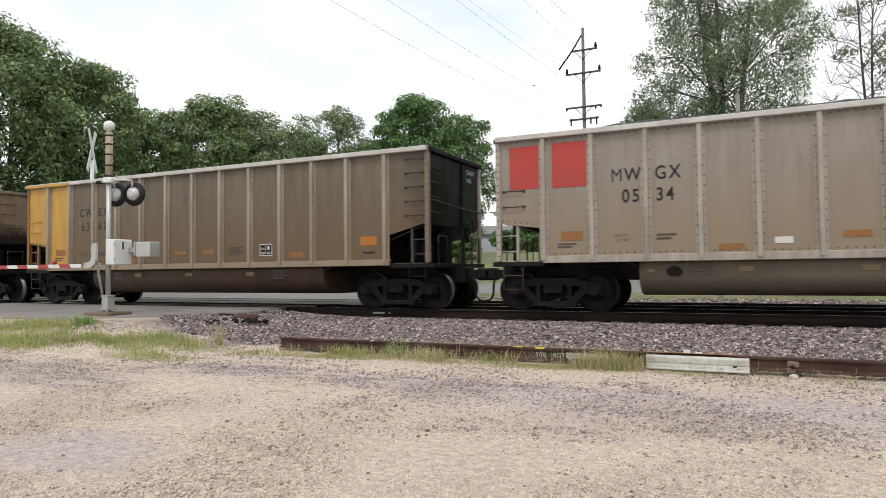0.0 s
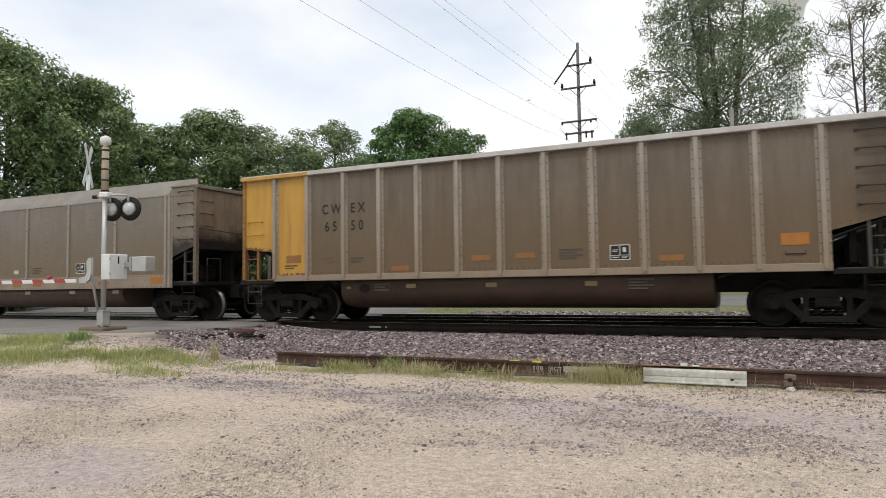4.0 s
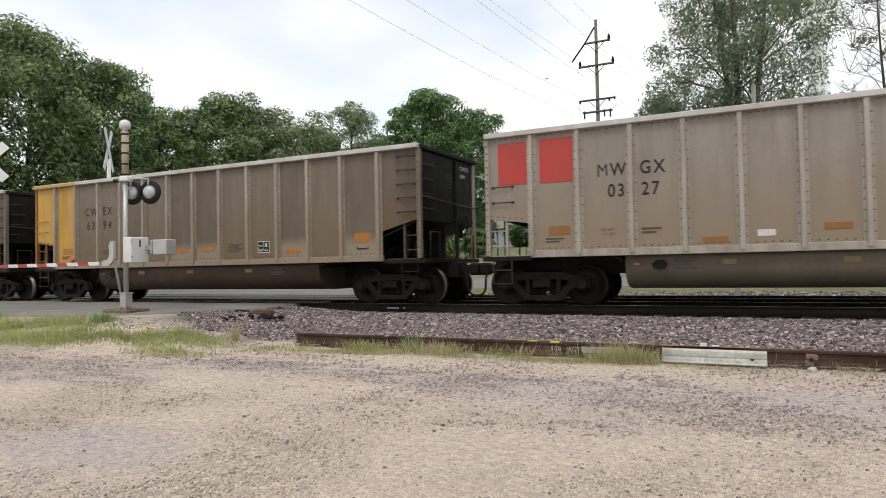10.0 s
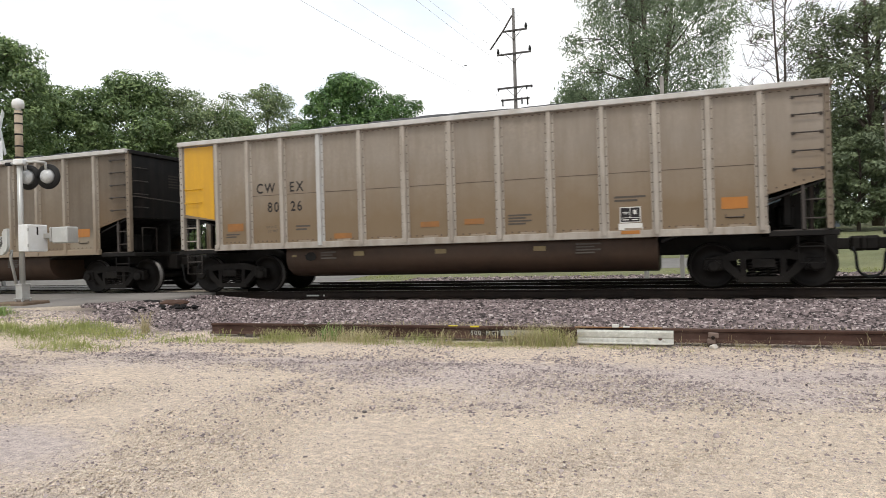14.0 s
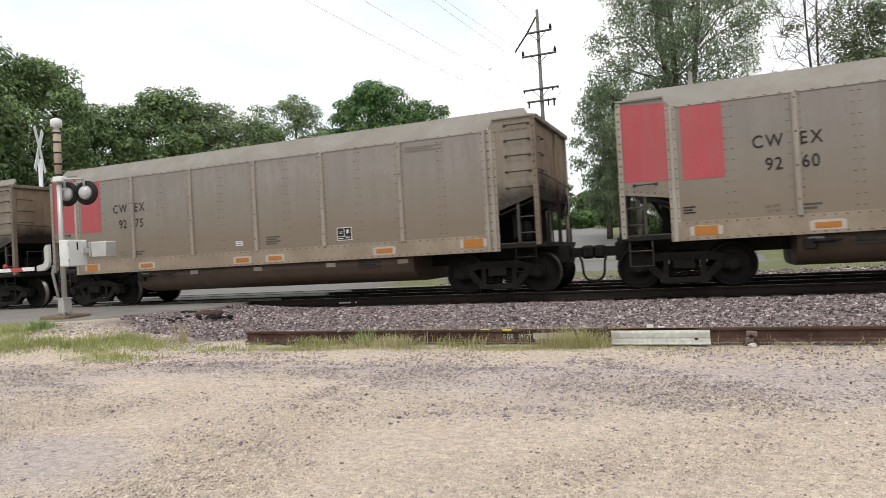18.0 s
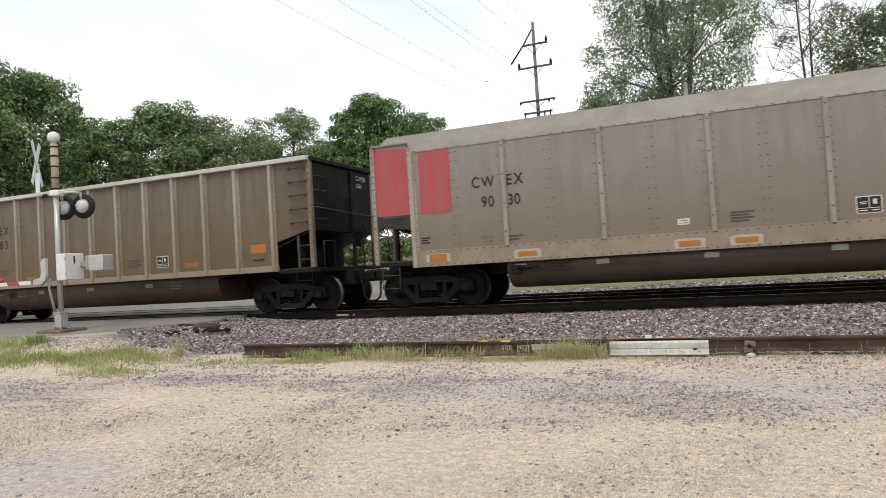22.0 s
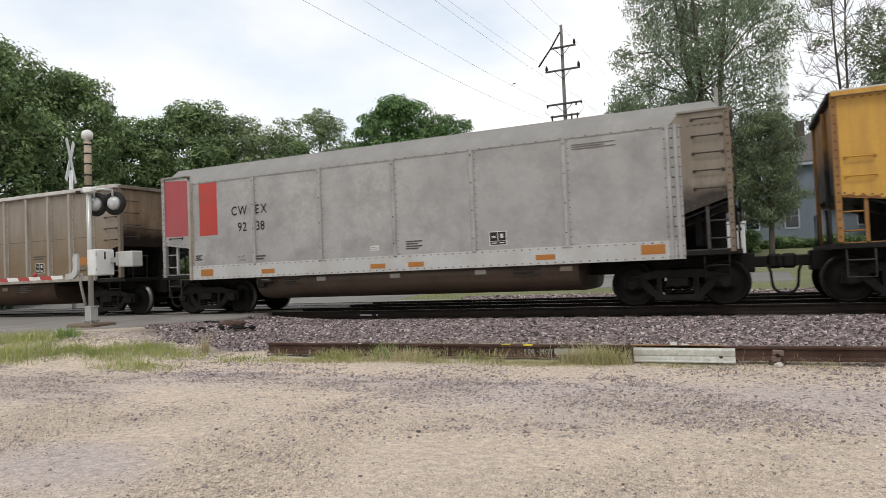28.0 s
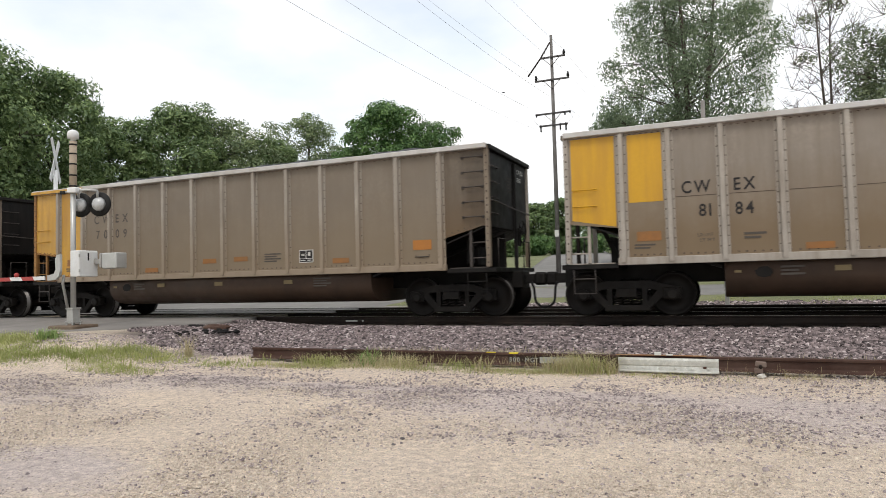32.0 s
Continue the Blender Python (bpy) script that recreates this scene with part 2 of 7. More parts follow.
M_DECAL = surface("white decal", (0.55, 0.54, 0.51), 0.5, 0.0, 0.08, 6, 40, 0.0)
M_DECAL_DULL = surface("grimed pale decal", (0.30, 0.285, 0.265), 0.55, 0.0, 0.12, 6, 40, 0.0, (0.22, 0.2, 0.18))
M_TUB_DECAL = surface("grimy yellowed decal", (0.2, 0.15, 0.075), 0.6, 0.0, 0.2, 6, 40, 0.0)
M_INK = surface("black lettering", (0.022, 0.02, 0.02), 0.5, 0.0, 0.15, 6, 40, 0.0)
M_PRINT_PALE = surface("nearly worn away print", (0.145, 0.128, 0.112), 0.6, 0.0, 0.2, 6, 40, 0.0)
M_INK_FADE = surface("faded lettering", (0.072, 0.06, 0.05), 0.6, 0.0, 0.15, 6, 40, 0.0)
M_RIVET = surface("rust-dark rivet", (0.08, 0.058, 0.043), 0.7, 0.0, 0.3, 6, 40, 0.0)
M_IRON = surface("dark grab iron", (0.05, 0.042, 0.037), 0.6, 0.0, 0.3, 6, 40, 0.05)
M_COAL = surface("coal", (0.012, 0.012, 0.013), 0.45, 0.0, 0.4, 6, 40, 0.5)
M_RUBBER = surface("black rubber hose", (0.010, 0.010, 0.010), 0.85, 0.0, 0.2, 6, 40, 0.05)
M_RAIL = surface("rusty rail steel", (0.015, 0.0108, 0.009), 0.65, 0.2, 0.3, 3, 30, 0.12, (0.026, 0.0165, 0.012), world=True)
M_RAIL_OLD = surface("red-brown rusty rail", (0.05, 0.024, 0.017), 0.75, 0.1, 0.3, 3, 30, 0.15, (0.098, 0.058, 0.044), world=True)
M_FOOTING = surface("brown weathered concrete", (0.13, 0.092, 0.064), 0.9, 0.0, 0.25, 3, 30, 0.25, (0.2, 0.155, 0.115), world=True)
M_WEIGHT = surface("dull cast weight", (0.33, 0.325, 0.31), 0.6, 0.1, 0.15, 3, 30, 0.1, (0.25, 0.235, 0.21), world=True)
M_CLAMP = surface("pale rusty clamp steel", (0.2, 0.15, 0.125), 0.8, 0.0, 0.25, 9, 40, 0.2, (0.11, 0.075, 0.06), world=True)
M_RAILTOP = surface("polished rail head", (0.42, 0.41, 0.40), 0.25, 1.0, 0.1, 3, 30, 0.02, world=True)
M_TIE = surface("weathered timber tie", (0.07, 0.058, 0.05), 0.85, 0.0, 0.3, 3, 30, 0.3, world=True)
# zinc mottle; its darker tone also paints in the grass's shadow
M_GALV = surface("mottled galvanised steel", (0.55, 0.55, 0.51), 0.5, 0.25, 0.3, 14, 90, 0.2, (0.31, 0.30, 0.26), world=True)
M_WHITE = surface("dull white paint", (0.66, 0.67, 0.67), 0.5, 0.0, 0.07, 3, 30, 0.04, (0.54, 0.53, 0.5), world=True)
M_ALU = surface("silver painted steel", (0.44, 0.445, 0.43), 0.42, 0.35, 0.09, 3, 30, 0.05, (0.34, 0.33, 0.31), world=True)
M_STRIPE = surface("red gate stripe", (0.33, 0.03, 0.025), 0.4, 0.0, 0.1, 3, 30, 0.03, world=True)
M_CONCRETE = surface("worn concrete", (0.30, 0.255, 0.20), 0.85, 0.0, 0.2, 2, 30, 0.2, (0.22, 0.18, 0.13), world=True)
M_ASPHALT = surface("old grey asphalt", (0.22, 0.205, 0.19), 0.9, 0.0, 0.14, 0.5, 60, 0.25, (0.175, 0.162, 0.15), world=True)
M_STREET = surface("pale street paving", (0.205, 0.197, 0.187), 0.9, 0.0, 0.12, 0.3, 40, 0.2, (0.165, 0.157, 0.147), world=True)
M_TAR = surface("black tar crumbs", (0.012, 0.011, 0.011), 0.8, 0.0, 0.3, 6, 40, 0.4, world=True)
M_BARK = surface("grey brown bark", (0.075, 0.06, 0.048), 0.9, 0.0, 0.3, 3, 18, 0.5, (0.12, 0.10, 0.085), world=True)
M_POLE = surface("weathered pole timber", (0.165, 0.155, 0.148), 0.85, 0.0, 0.2, 1.5, 30, 0.3, (0.1, 0.092, 0.086), world=True)
M_ARM = surface("dark crossarm timber", (0.075, 0.071, 0.07), 0.85, 0.0, 0.2, 1.5, 30, 0.2, world=True)
M_POLE_PALE = surface("pale pole timber", (0.22, 0.205, 0.19), 0.85, 0.0, 0.2, 1.5, 30, 0.3, world=True)
M_WIRE = surface("dull conductor wire", (0.5, 0.505, 0.515), 0.5, 0.5, 0.1, 1, 10, 0.0, world=True)
# clapboard blue darkened in its colour for the shade of the trees
M_SIDING = surface("pale blue clapboard", (0.165, 0.2, 0.24), 0.6, 0.0, 0.06, 2, 20, 0.05, world=True)
M_SIDING_WHITE = surface("white clapboard", (0.36, 0.39, 0.43), 0.6, 0.0, 0.06, 2, 20, 0.05, world=True)
M_ROOF = surface("grey asphalt shingle", (0.12, 0.115, 0.115), 0.9, 0.0, 0.2, 2, 20, 0.3, world=True)
M_ROOF_TAN = surface("tan asphalt shingle", (0.25, 0.22, 0.19), 0.9, 0.0, 0.2, 2, 20, 0.3, world=True)
M_BRICK = surface("dark chimney brick", (0.10, 0.085, 0.08), 0.85, 0.0, 0.3, 5, 30, 0.3, world=True)
M_TOWER = surface("pale water tower paint", (0.82, 0.84, 0.86), 0.45, 0.0, 0.04, 0.3, 5, 0.0, world=True)
M_GLASS = surface("dark window glass", (0.02, 0.025, 0.03), 0.08, 0.0, 0.2, 1, 8, 0.0, world=True)
M_LENS = surface("frosted lamp backing", (0.43, 0.44, 0.44), 0.3, 0.1, 0.1, 5, 30, 0.0, world=True)
M_DARK = surface("matt black hood", (0.015, 0.015, 0.015), 0.6, 0.0, 0.2, 5, 30, 0.05, world=True)
M_TAGGED = surface("yellow marker paint", (0.62, 0.5, 0.03), 0.6, 0.0, 0.1, 5, 30, 0.05, world=True)
M_STENCIL_FIELD = surface("worn black paint on rust", (0.024, 0.018, 0.015), 0.7, 0.0, 0.3, 5, 30, 0.1, (0.05, 0.033, 0.025), world=True)
M_GREY = surface("grey marker paint", (0.36, 0.36, 0.33), 0.6, 0.0, 0.1, 5, 30, 0.05, world=True)
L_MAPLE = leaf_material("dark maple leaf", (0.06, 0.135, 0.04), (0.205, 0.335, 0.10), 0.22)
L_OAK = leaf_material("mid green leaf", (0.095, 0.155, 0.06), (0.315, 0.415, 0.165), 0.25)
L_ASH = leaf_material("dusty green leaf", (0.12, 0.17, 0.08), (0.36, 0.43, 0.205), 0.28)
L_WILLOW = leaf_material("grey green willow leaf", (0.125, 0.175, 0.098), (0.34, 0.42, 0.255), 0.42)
# darker copy of the willow leaf; carries the shade of the lower crowns
L_WILLOW_DARK = leaf_material("darker willow leaf", (0.11, 0.145, 0.078), (0.27, 0.32, 0.17))
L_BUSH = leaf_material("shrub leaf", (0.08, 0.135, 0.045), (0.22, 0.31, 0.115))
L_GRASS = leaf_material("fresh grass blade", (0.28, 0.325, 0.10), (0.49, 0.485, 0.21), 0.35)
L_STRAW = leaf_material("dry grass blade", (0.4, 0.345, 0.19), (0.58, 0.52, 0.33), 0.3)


def ground_material():
    """Lot gravel, verge, ballast bed and lawn as one sheet; edges wander with noise."""
    w = Net("gravel lot, verge and lawn")
    pos = w.n("ShaderNodeNewGeometry").outputs["Position"]
    v = w.coords(True)
    sep = w.n("ShaderNodeSeparateXYZ")
    w.link(pos, sep.inputs[0])

    def math_node(op, a, b):
        nd = w.n("ShaderNodeMath")
        nd.operation = op
        for k, val in enumerate((a, b)):
            if isinstance(val, (int, float)):
                nd.inputs[k].default_value = val
            else:
                w.link(val, nd.inputs[k])
        return nd.outputs[0]

    def step(value, lo, hi):
        mr = w.n("ShaderNodeMapRange")
        mr.interpolation_type = "SMOOTHSTEP"
        mr.inputs["From Min"].default_value, mr.inputs["From Max"].default_value = lo, hi
        w.link(value, mr.inputs["Value"])
        return mr.outputs["Result"]

    wob = w.noise(v, 0.7, 5, 0.6)
    wobble = math_node("MULTIPLY", math_node("SUBTRACT", wob, 0.5), 2.6)
    yy = math_node("ADD", sep.outputs["Y"], wobble)
    sand = w.mix(w.ramp(w.noise(v, 0.9, 6, 0.6), 0.35, 0.68), (0.70, 0.587, 0.462), (0.635, 0.533, 0.43))
    chips = w.mix(w.ramp(w.noise(v, 55, 3, 0.7), 0.35, 0.7), (0.50, 0.43, 0.40), (0.67, 0.58, 0.515))
    att = w.n("ShaderNodeAttribute")
    att.attribute_name = "gravel"
    patch = w.ramp(math_node("ADD", att.outputs["Fac"], math_node("MULTIPLY", math_node("SUBTRACT", w.noise(v, 9, 5, 0.7), 0.5), 0.9)), 0.30, 0.72)
    lot = w.mix(patch, sand, chips)
    speck = w.ramp(w.noise(v, 48, 3, 0.7), 0.60, 0.64)
    lot = w.mix(speck, lot, (0.27, 0.225, 0.225))
    dust = w.ramp(w.noise(v, 120, 2, 0.6), 0.36, 0.66, (0.74, 0.72, 0.73, 1), (1.24, 1.24, 1.24, 1))
    lot = w.mix(1.0, lot, dust, "MULTIPLY")
    clump = w.ramp(w.noise(v, 13, 5, 0.72), 0.40, 0.60, (0.80, 0.79, 0.80, 1), (1.15, 1.15, 1.15, 1))
    lot = w.mix(1.0, lot, clump, "MULTIPLY")
    # bed coloured darker than its stones for the shade in their gaps
    bed = w.mix(w.ramp(w.noise(v, 22, 3, 0.7), 0.35, 0.65), (0.045, 0.036, 0.035), (0.17, 0.14, 0.135))
    lawn = w.mix(w.ramp(w.noise(v, 0.5, 6, 0.65), 0.3, 0.7), (0.12, 0.135, 0.058), (0.21, 0.215, 0.105))
    col = w.mix(step(yy, 9.6, 10.6), lot, bed)
    shoulder = w.mix(w.ramp(w.noise(v, 30, 3, 0.7), 0.3, 0.7), (0.17, 0.15, 0.145), (0.40, 0.365, 0.345))
    # grimy bed under the rails, with the train's shade put into its colour
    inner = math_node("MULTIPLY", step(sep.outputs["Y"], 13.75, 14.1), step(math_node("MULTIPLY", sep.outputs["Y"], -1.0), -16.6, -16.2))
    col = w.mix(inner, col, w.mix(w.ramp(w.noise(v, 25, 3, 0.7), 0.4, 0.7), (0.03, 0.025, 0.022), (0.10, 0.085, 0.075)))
    col = w.mix(step(yy, 16.8, 17.8), col, shoulder)
    col = w.mix(step(yy, 22.6, 23.2), col, lawn)
    # sandy ground by the crossing
    left = step(math_node("MULTIPLY", sep.outputs["X"], -1.0), 11.3, 13.0)
    near = step(math_node("MULTIPLY", sep.outputs["Y"], -1.0), -13.6, -12.6)
    both = math_node("MULTIPLY", left, near)
    col = w.mix(both, col, w.mix(w.ramp(w.noise(v, 30, 3, 0.7), 0.4, 0.6), sand, (0.33, 0.285, 0.22)))
    w.link(col, w.b.inputs["Base Color"])
    w.b.inputs["Roughness"].default_value = 0.95
    n1 = w.bump(w.noise(v, 75, 3, 0.75), 0.9, 0.03)
    w.bump(w.noise(v, 14, 4, 0.6), 0.35, 0.03, n1)
    return w.m


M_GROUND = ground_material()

# ---- mesh helpers ----
def smooth(a, b, v):
    v = min(1.0, max(0.0, (v - a) / (b - a)))
    return v * v * (3 - 2 * v)


def box(bm, x0, x1, y0, y1, z0, z1, bevel=0.0):
    """A box between two corners, added to bm."""
    vs = [bm.verts.new((x, y, z)) for x in (x0, x1) for y in (y0, y1) for z in (z0, z1)]
    idx = ((0, 1, 3, 2), (4, 6, 7, 5), (0, 4, 5, 1), (2, 3, 7, 6), (0, 2, 6, 4), (1, 5, 7, 3))
    fs = [bm.faces.new([vs[i] for i in f]) for f in idx]
    if bevel:
        es = list({e for f in fs for e in f.edges})
        bmesh.ops.bevel(bm, geom=es, offset=bevel, segments=1, affect="EDGES")
    return bm


def tube(bm, path, radius, sides=8, caps=True, taper=None):
    """A round bar along a path of points."""
    pts = [Vector(p) for p in path]
    rings = []
    for i, p in enumerate(pts):
        d = (pts[min(i + 1, len(pts) - 1)] - pts[max(i - 1, 0)]).normalized()
        side = d.cross(Vector((0, 0, 1)))
        if side.length < 0.05:
            side = d.cross(Vector((0, 1, 0)))
        side.normalize()
        up = side.cross(d)
        r = radius if taper is None else radius + (taper - radius) * i / (len(pts) - 1)
        rings.append([bm.verts.new(p + side * (r * math.cos(2 * math.pi * k / sides)) + up * (r * math.sin(2 * math.pi * k / sides))) for k in range(sides)])
    for a, b in zip(rings, rings[1:]):
        for k in range(sides):
            bm.faces.new((a[k], b[k], b[(k + 1) % sides], a[(k + 1) % sides])).smooth = True
    if caps:
        bm.faces.new(rings[0])
        bm.faces.new(rings[-1][::-1])
    return bm


def profile(bm, pts, x0, x1, axis="x"):
    """A closed outline (y, z) drawn out along x, or (x, z) along y, or (x, y) along z."""
    def at(p, s):
        return {"x": (s, p[0], p[1]), "y": (p[0], s, p[1]), "z": (p[0], p[1], s)}[axis]
    a = [bm.verts.new(at(p, x0)) for p in pts]
    b = [bm.verts.new(at(p, x1)) for p in pts]
    n = len(pts)
    for k in range(n):
        bm.faces.new((a[k], b[k], b[(k + 1) % n], a[(k + 1) % n]))
    bm.faces.new(a[::-1])
    bm.faces.new(b)
    bmesh.ops.recalc_face_normals(bm, faces=bm.faces[:])
    return bm


def lathe(bm, rings, sides=24, axis="y", centre=(0, 0, 0)):
    """A turned body: rings of (distance along the axis, radius)."""
    made = []
    for s, r in rings:
        ring = []
        for k in range(sides):
            a = 2 * math.pi * k / sides
            u, v = r * math.cos(a), r * math.sin(a)
            p = {"y": (u, s, v), "z": (u, v, s), "x": (s, u, v)}[axis]
            ring.append(bm.verts.new((p[0] + centre[0], p[1] + centre[1], p[2] + centre[2])))
        made.append(ring)
    for a, b in zip(made, made[1:]):
        for k in range(sides):
            bm.faces.new((a[k], b[k], b[(k + 1) % sides], a[(k + 1) % sides])).smooth = True
    bm.faces.new(made[0])
    bm.faces.new(made[-1][::-1])
    bmesh.ops.recalc_face_normals(bm, faces=bm.faces[:])
    return bm


def mesh_of(bm, name, material):
    me = bpy.data.meshes.new(name)
    bm.normal_update()
    marked = any(f.material_index for f in bm.faces)
    bm.to_mesh(me)
    bm.free()
    me.materials.append(material)
    if marked:
        me.materials.append(M_TREAD if name == "wheelset" else M_RIVET)
    return me


def part(name, bm, material, parent=None, label="", at=None, kind=""):
    """Links a bmesh or a mesh as one object, under a thing or a part."""
    me = bm if isinstance(bm, bpy.types.Mesh) else mesh_of(bm, name, material)
    ob = new(name, me)
    if parent is not None:
        ob.parent = parent
    if at is not None:
        ob.matrix_basis = at if isinstance(at, Matrix) else Matrix.Translation(at)
    if label:
        tagged(ob, label)
    if kind:
        tagged(ob, kind=kind)
    return ob


def raw_mesh(name, verts, faces, material, flat=False):
    """A mesh from arrays: verts (n, 3), faces (m, k)."""
    verts, faces = np.asarray(verts, dtype=np.float32), np.asarray(faces, dtype=np.int32)
    me = bpy.data.meshes.new(name)
    me.vertices.add(len(verts))
    me.vertices.foreach_set("co", verts.ravel())
    me.loops.add(faces.size)
    me.loops.foreach_set("vertex_index", faces.ravel())
    me.polygons.add(len(faces))
    k = faces.shape[1]
    me.polygons.foreach_set("loop_start", np.arange(len(faces), dtype=np.int32) * k)
    me.update(calc_edges=True)
    me.materials.append(material)
    return me


TEXTS = {}


def text_mesh(words, size, material, spread=1.0):
    key = (words, size, material.name, spread)
    if key not in TEXTS:
        cu = bpy.data.curves.new("lettering", "FONT")
        cu.body, cu.size, cu.space_character, cu.offset = words, size, spread, 0.0 if words == "M" else size * 0.014
        ob = bpy.data.objects.new("lettering", cu)
        scene.collection.objects.link(ob)
        bpy.context.view_layer.update()
        me = bpy.data.meshes.new_from_object(ob.evaluated_get(bpy.context.evaluated_depsgraph_get()))
        bpy.data.objects.remove(ob)
        me.materials.clear()
        me.materials.append(material)
        TEXTS[key] = me
    return TEXTS[key]


RAIL_Z = 0.50          # top of rail
TRACK_Y = 15.17        # centre of the track
CAR = 16.18            # from coupler to coupler
BODY = 14.43          # over the corner posts

# ---- the ground ----
def ground_z(x, y):
    z = 0.30 * smooth(9.2, 13.3, y)
    s = smooth(-8.5, -12.5, x)
    road = 0.04 + 0.36 * smooth(6.5, 9.8, y)
    z = z + (road - z) * s if y < 14 else z
    if y >= 13.3:
        z = 0.30 - 0.10 * smooth(13.6, 14.0, y) + 0.09 * smooth(16.3, 16.7, y) - 0.14 * smooth(17.0, 19.0, y)
        if y < 14:
            z += (0.47 - z) * s
    if y > 20:
        z = 0.15 + 0.07 * (min(y, 60) - 20) + 0.05 * max(0, min(y, 150) - 60) + 0.004 * max(0, y - 150)
    return z


def gravel_amount(x, y):
    """How thickly gravel covers the sand of the lot, from 0 to 1."""
    n1 = noise.fractal((x * 0.33, y * 0.62, 1.7), 1.0, 2.0, 4)
    n2 = noise.noise((x * 1.9, y * 2.3, 5.1))
    band = math.exp(-((y - 7.3 - 0.06 * x) / 0.85) ** 2) * smooth(-5.5, -2.8, x)
    left = math.exp(-((x + 9.3) / 1.7) ** 2 - ((y - 6.2) / 0.8) ** 2) + 0.8 * math.exp(-((x + 5.2) / 0.9) ** 2 - ((y - 3.7) / 0.5) ** 2)
    mid = 0.7 * math.exp(-((y - 7.6) / 0.5) ** 2) * smooth(-9, -7, x) * smooth(-2, -4, x)
    v = 0.10 + band + left + mid + 0.45 * n1 + 0.22 * n2
    return min(1.0, max(0.0, v))


def build_ground():
    xs = np.concatenate([[-2500, -1200, -600, -300, -160, -110], np.arange(-80, -30, 5), np.arange(-30, -16, 1.0), np.arange(-16, 6, 0.22), np.arange(6, 20, 1.0), np.arange(20, 81, 5), [110, 160, 300, 600, 1200, 2500]])
    ys = np.concatenate([[-2500, -1000, -400, -150, -60, -30, -15, -8, -4, -1], np.arange(0.5, 14.5, 0.2), np.arange(14.5, 24, 0.5), np.arange(24, 62, 2.0), np.arange(64, 160, 8), [200, 300, 600, 1200, 2500]])
    nx, ny = len(xs), len(ys)
    verts = []
    for y in ys:
        for x in xs:
            z = ground_z(x, y)
            if -20 < x < 10 and 0 < y < 13:
                z += 0.018 * noise.noise((x * 0.7, y * 0.7, 0)) + 0.007 * noise.noise((x * 3.1, y * 3.1, 4))
            verts.append((x, y, z))
    i = (np.arange(ny - 1)[:, None] * nx + np.arange(nx - 1)[None, :]).ravel()
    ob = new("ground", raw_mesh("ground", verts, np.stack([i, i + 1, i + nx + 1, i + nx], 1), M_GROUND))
    for f in ob.data.polygons:
        f.use_smooth = True
    attr = ob.data.attributes.new("gravel", "FLOAT", "POINT")
    attr.data.foreach_set("value", [gravel_amount(v[0], v[1]) if -20 < v[0] < 10 and 0 < v[1] < 13 else 0.3 for v in verts])
    return tagged(ob, "sandy gravel lot rising to a ballast bank and lawns", "ground", kind="structure")


build_ground()


def sheet(name, outline, material, label, category, lift=0.012, step=0.6, kind="structure", level=None):
    """A paved sheet laid over the ground: outline(y) gives its two edges in x."""
    (y0, y1), edges = outline
    ys = np.arange(y0, y1 + 0.001, step)
    verts, faces, n = [], [], 13
    for y in ys:
        a, b = edges(y)
        for k in range(n):
            x = a + (b - a) * k / (n - 1)
            verts.append((x, y, (ground_z(x, y) if level is None else level(x, y)) + lift))
    for r in range(len(ys) - 1):
        for k in range(n - 1):
            i = r * n + k
            faces.append((i, i + 1, i + n + 1, i + n))
    low = len(verts)
    verts += [(x, y, z - 0.12) for x, y, z in verts]
    faces += [tuple(v + low for v in f[::-1]) for f in faces]
    rim = [k for k in range(n)] + [r * n + n - 1 for r in range(1, len(ys))] + [(len(ys) - 1) * n + k for k in range(n - 2, -1, -1)] + [r * n for r in range(len(ys) - 2, 0, -1)]
    faces += [(rim[k], low + rim[k], low + rim[(k + 1) % len(rim)], rim[(k + 1) % len(rim)]) for k in range(len(rim))]
    ob = new(name, raw_mesh(name, verts, faces, material))
    return tagged(ob, label, category, kind=kind)


# the crossing road: up to the track, over it, and on behind it
sheet("road", ((4.1, 14.35), lambda y: (-46.0, (-12.7 + 1.2 * smooth(11.4, 13.4, y) - 1.9 * smooth(11.5, 9.85, y)) if y > 9.8 else -17.0 - (9.8 - y) * 2.6)), M_ASPHALT,
      "grey worn asphalt road rising to the level crossing", "road", 0.012, 0.25, level=lambda x, y: 0.415 + 0.06 * smooth(9.6, 13.5, y) if y > 9 else 0.415 - 0.34 * smooth(9, 5, y))
sheet("road_between_rails", ((14.53, 15.81), lambda y: (-46.0, -11.5)), M_CONCRETE, "brown concrete crossing deck between the rails", "road", 0.0, 0.3,
      level=lambda x, y: 0.475)
sheet("road_beyond", ((16.04, 30.0), lambda y: (-60.0, -11.0 - 1.2 * smooth(21.4, 22.6, y) + 14.0 * smooth(24.6, 26.0, y) + 0.2 * noise.noise((y, 0, 0)))), M_STREET, "pale grey street beyond the railroad track", "road", 0.012, 0.4,
      level=lambda x, y: ground_z(x, y) + (0.473 - ground_z(x, y)) * smooth(21.4, 19.3, y))
sheet("road_uphill", ((30.0, 120.0), lambda y: (-9.5 - 0.19 * (y - 30), -1.5 - 0.19 * (y - 30) - 1.5 * smooth(30, 40, y))), M_STREET, "pale side street climbing between lawns", "road", 0.012, 2.0)


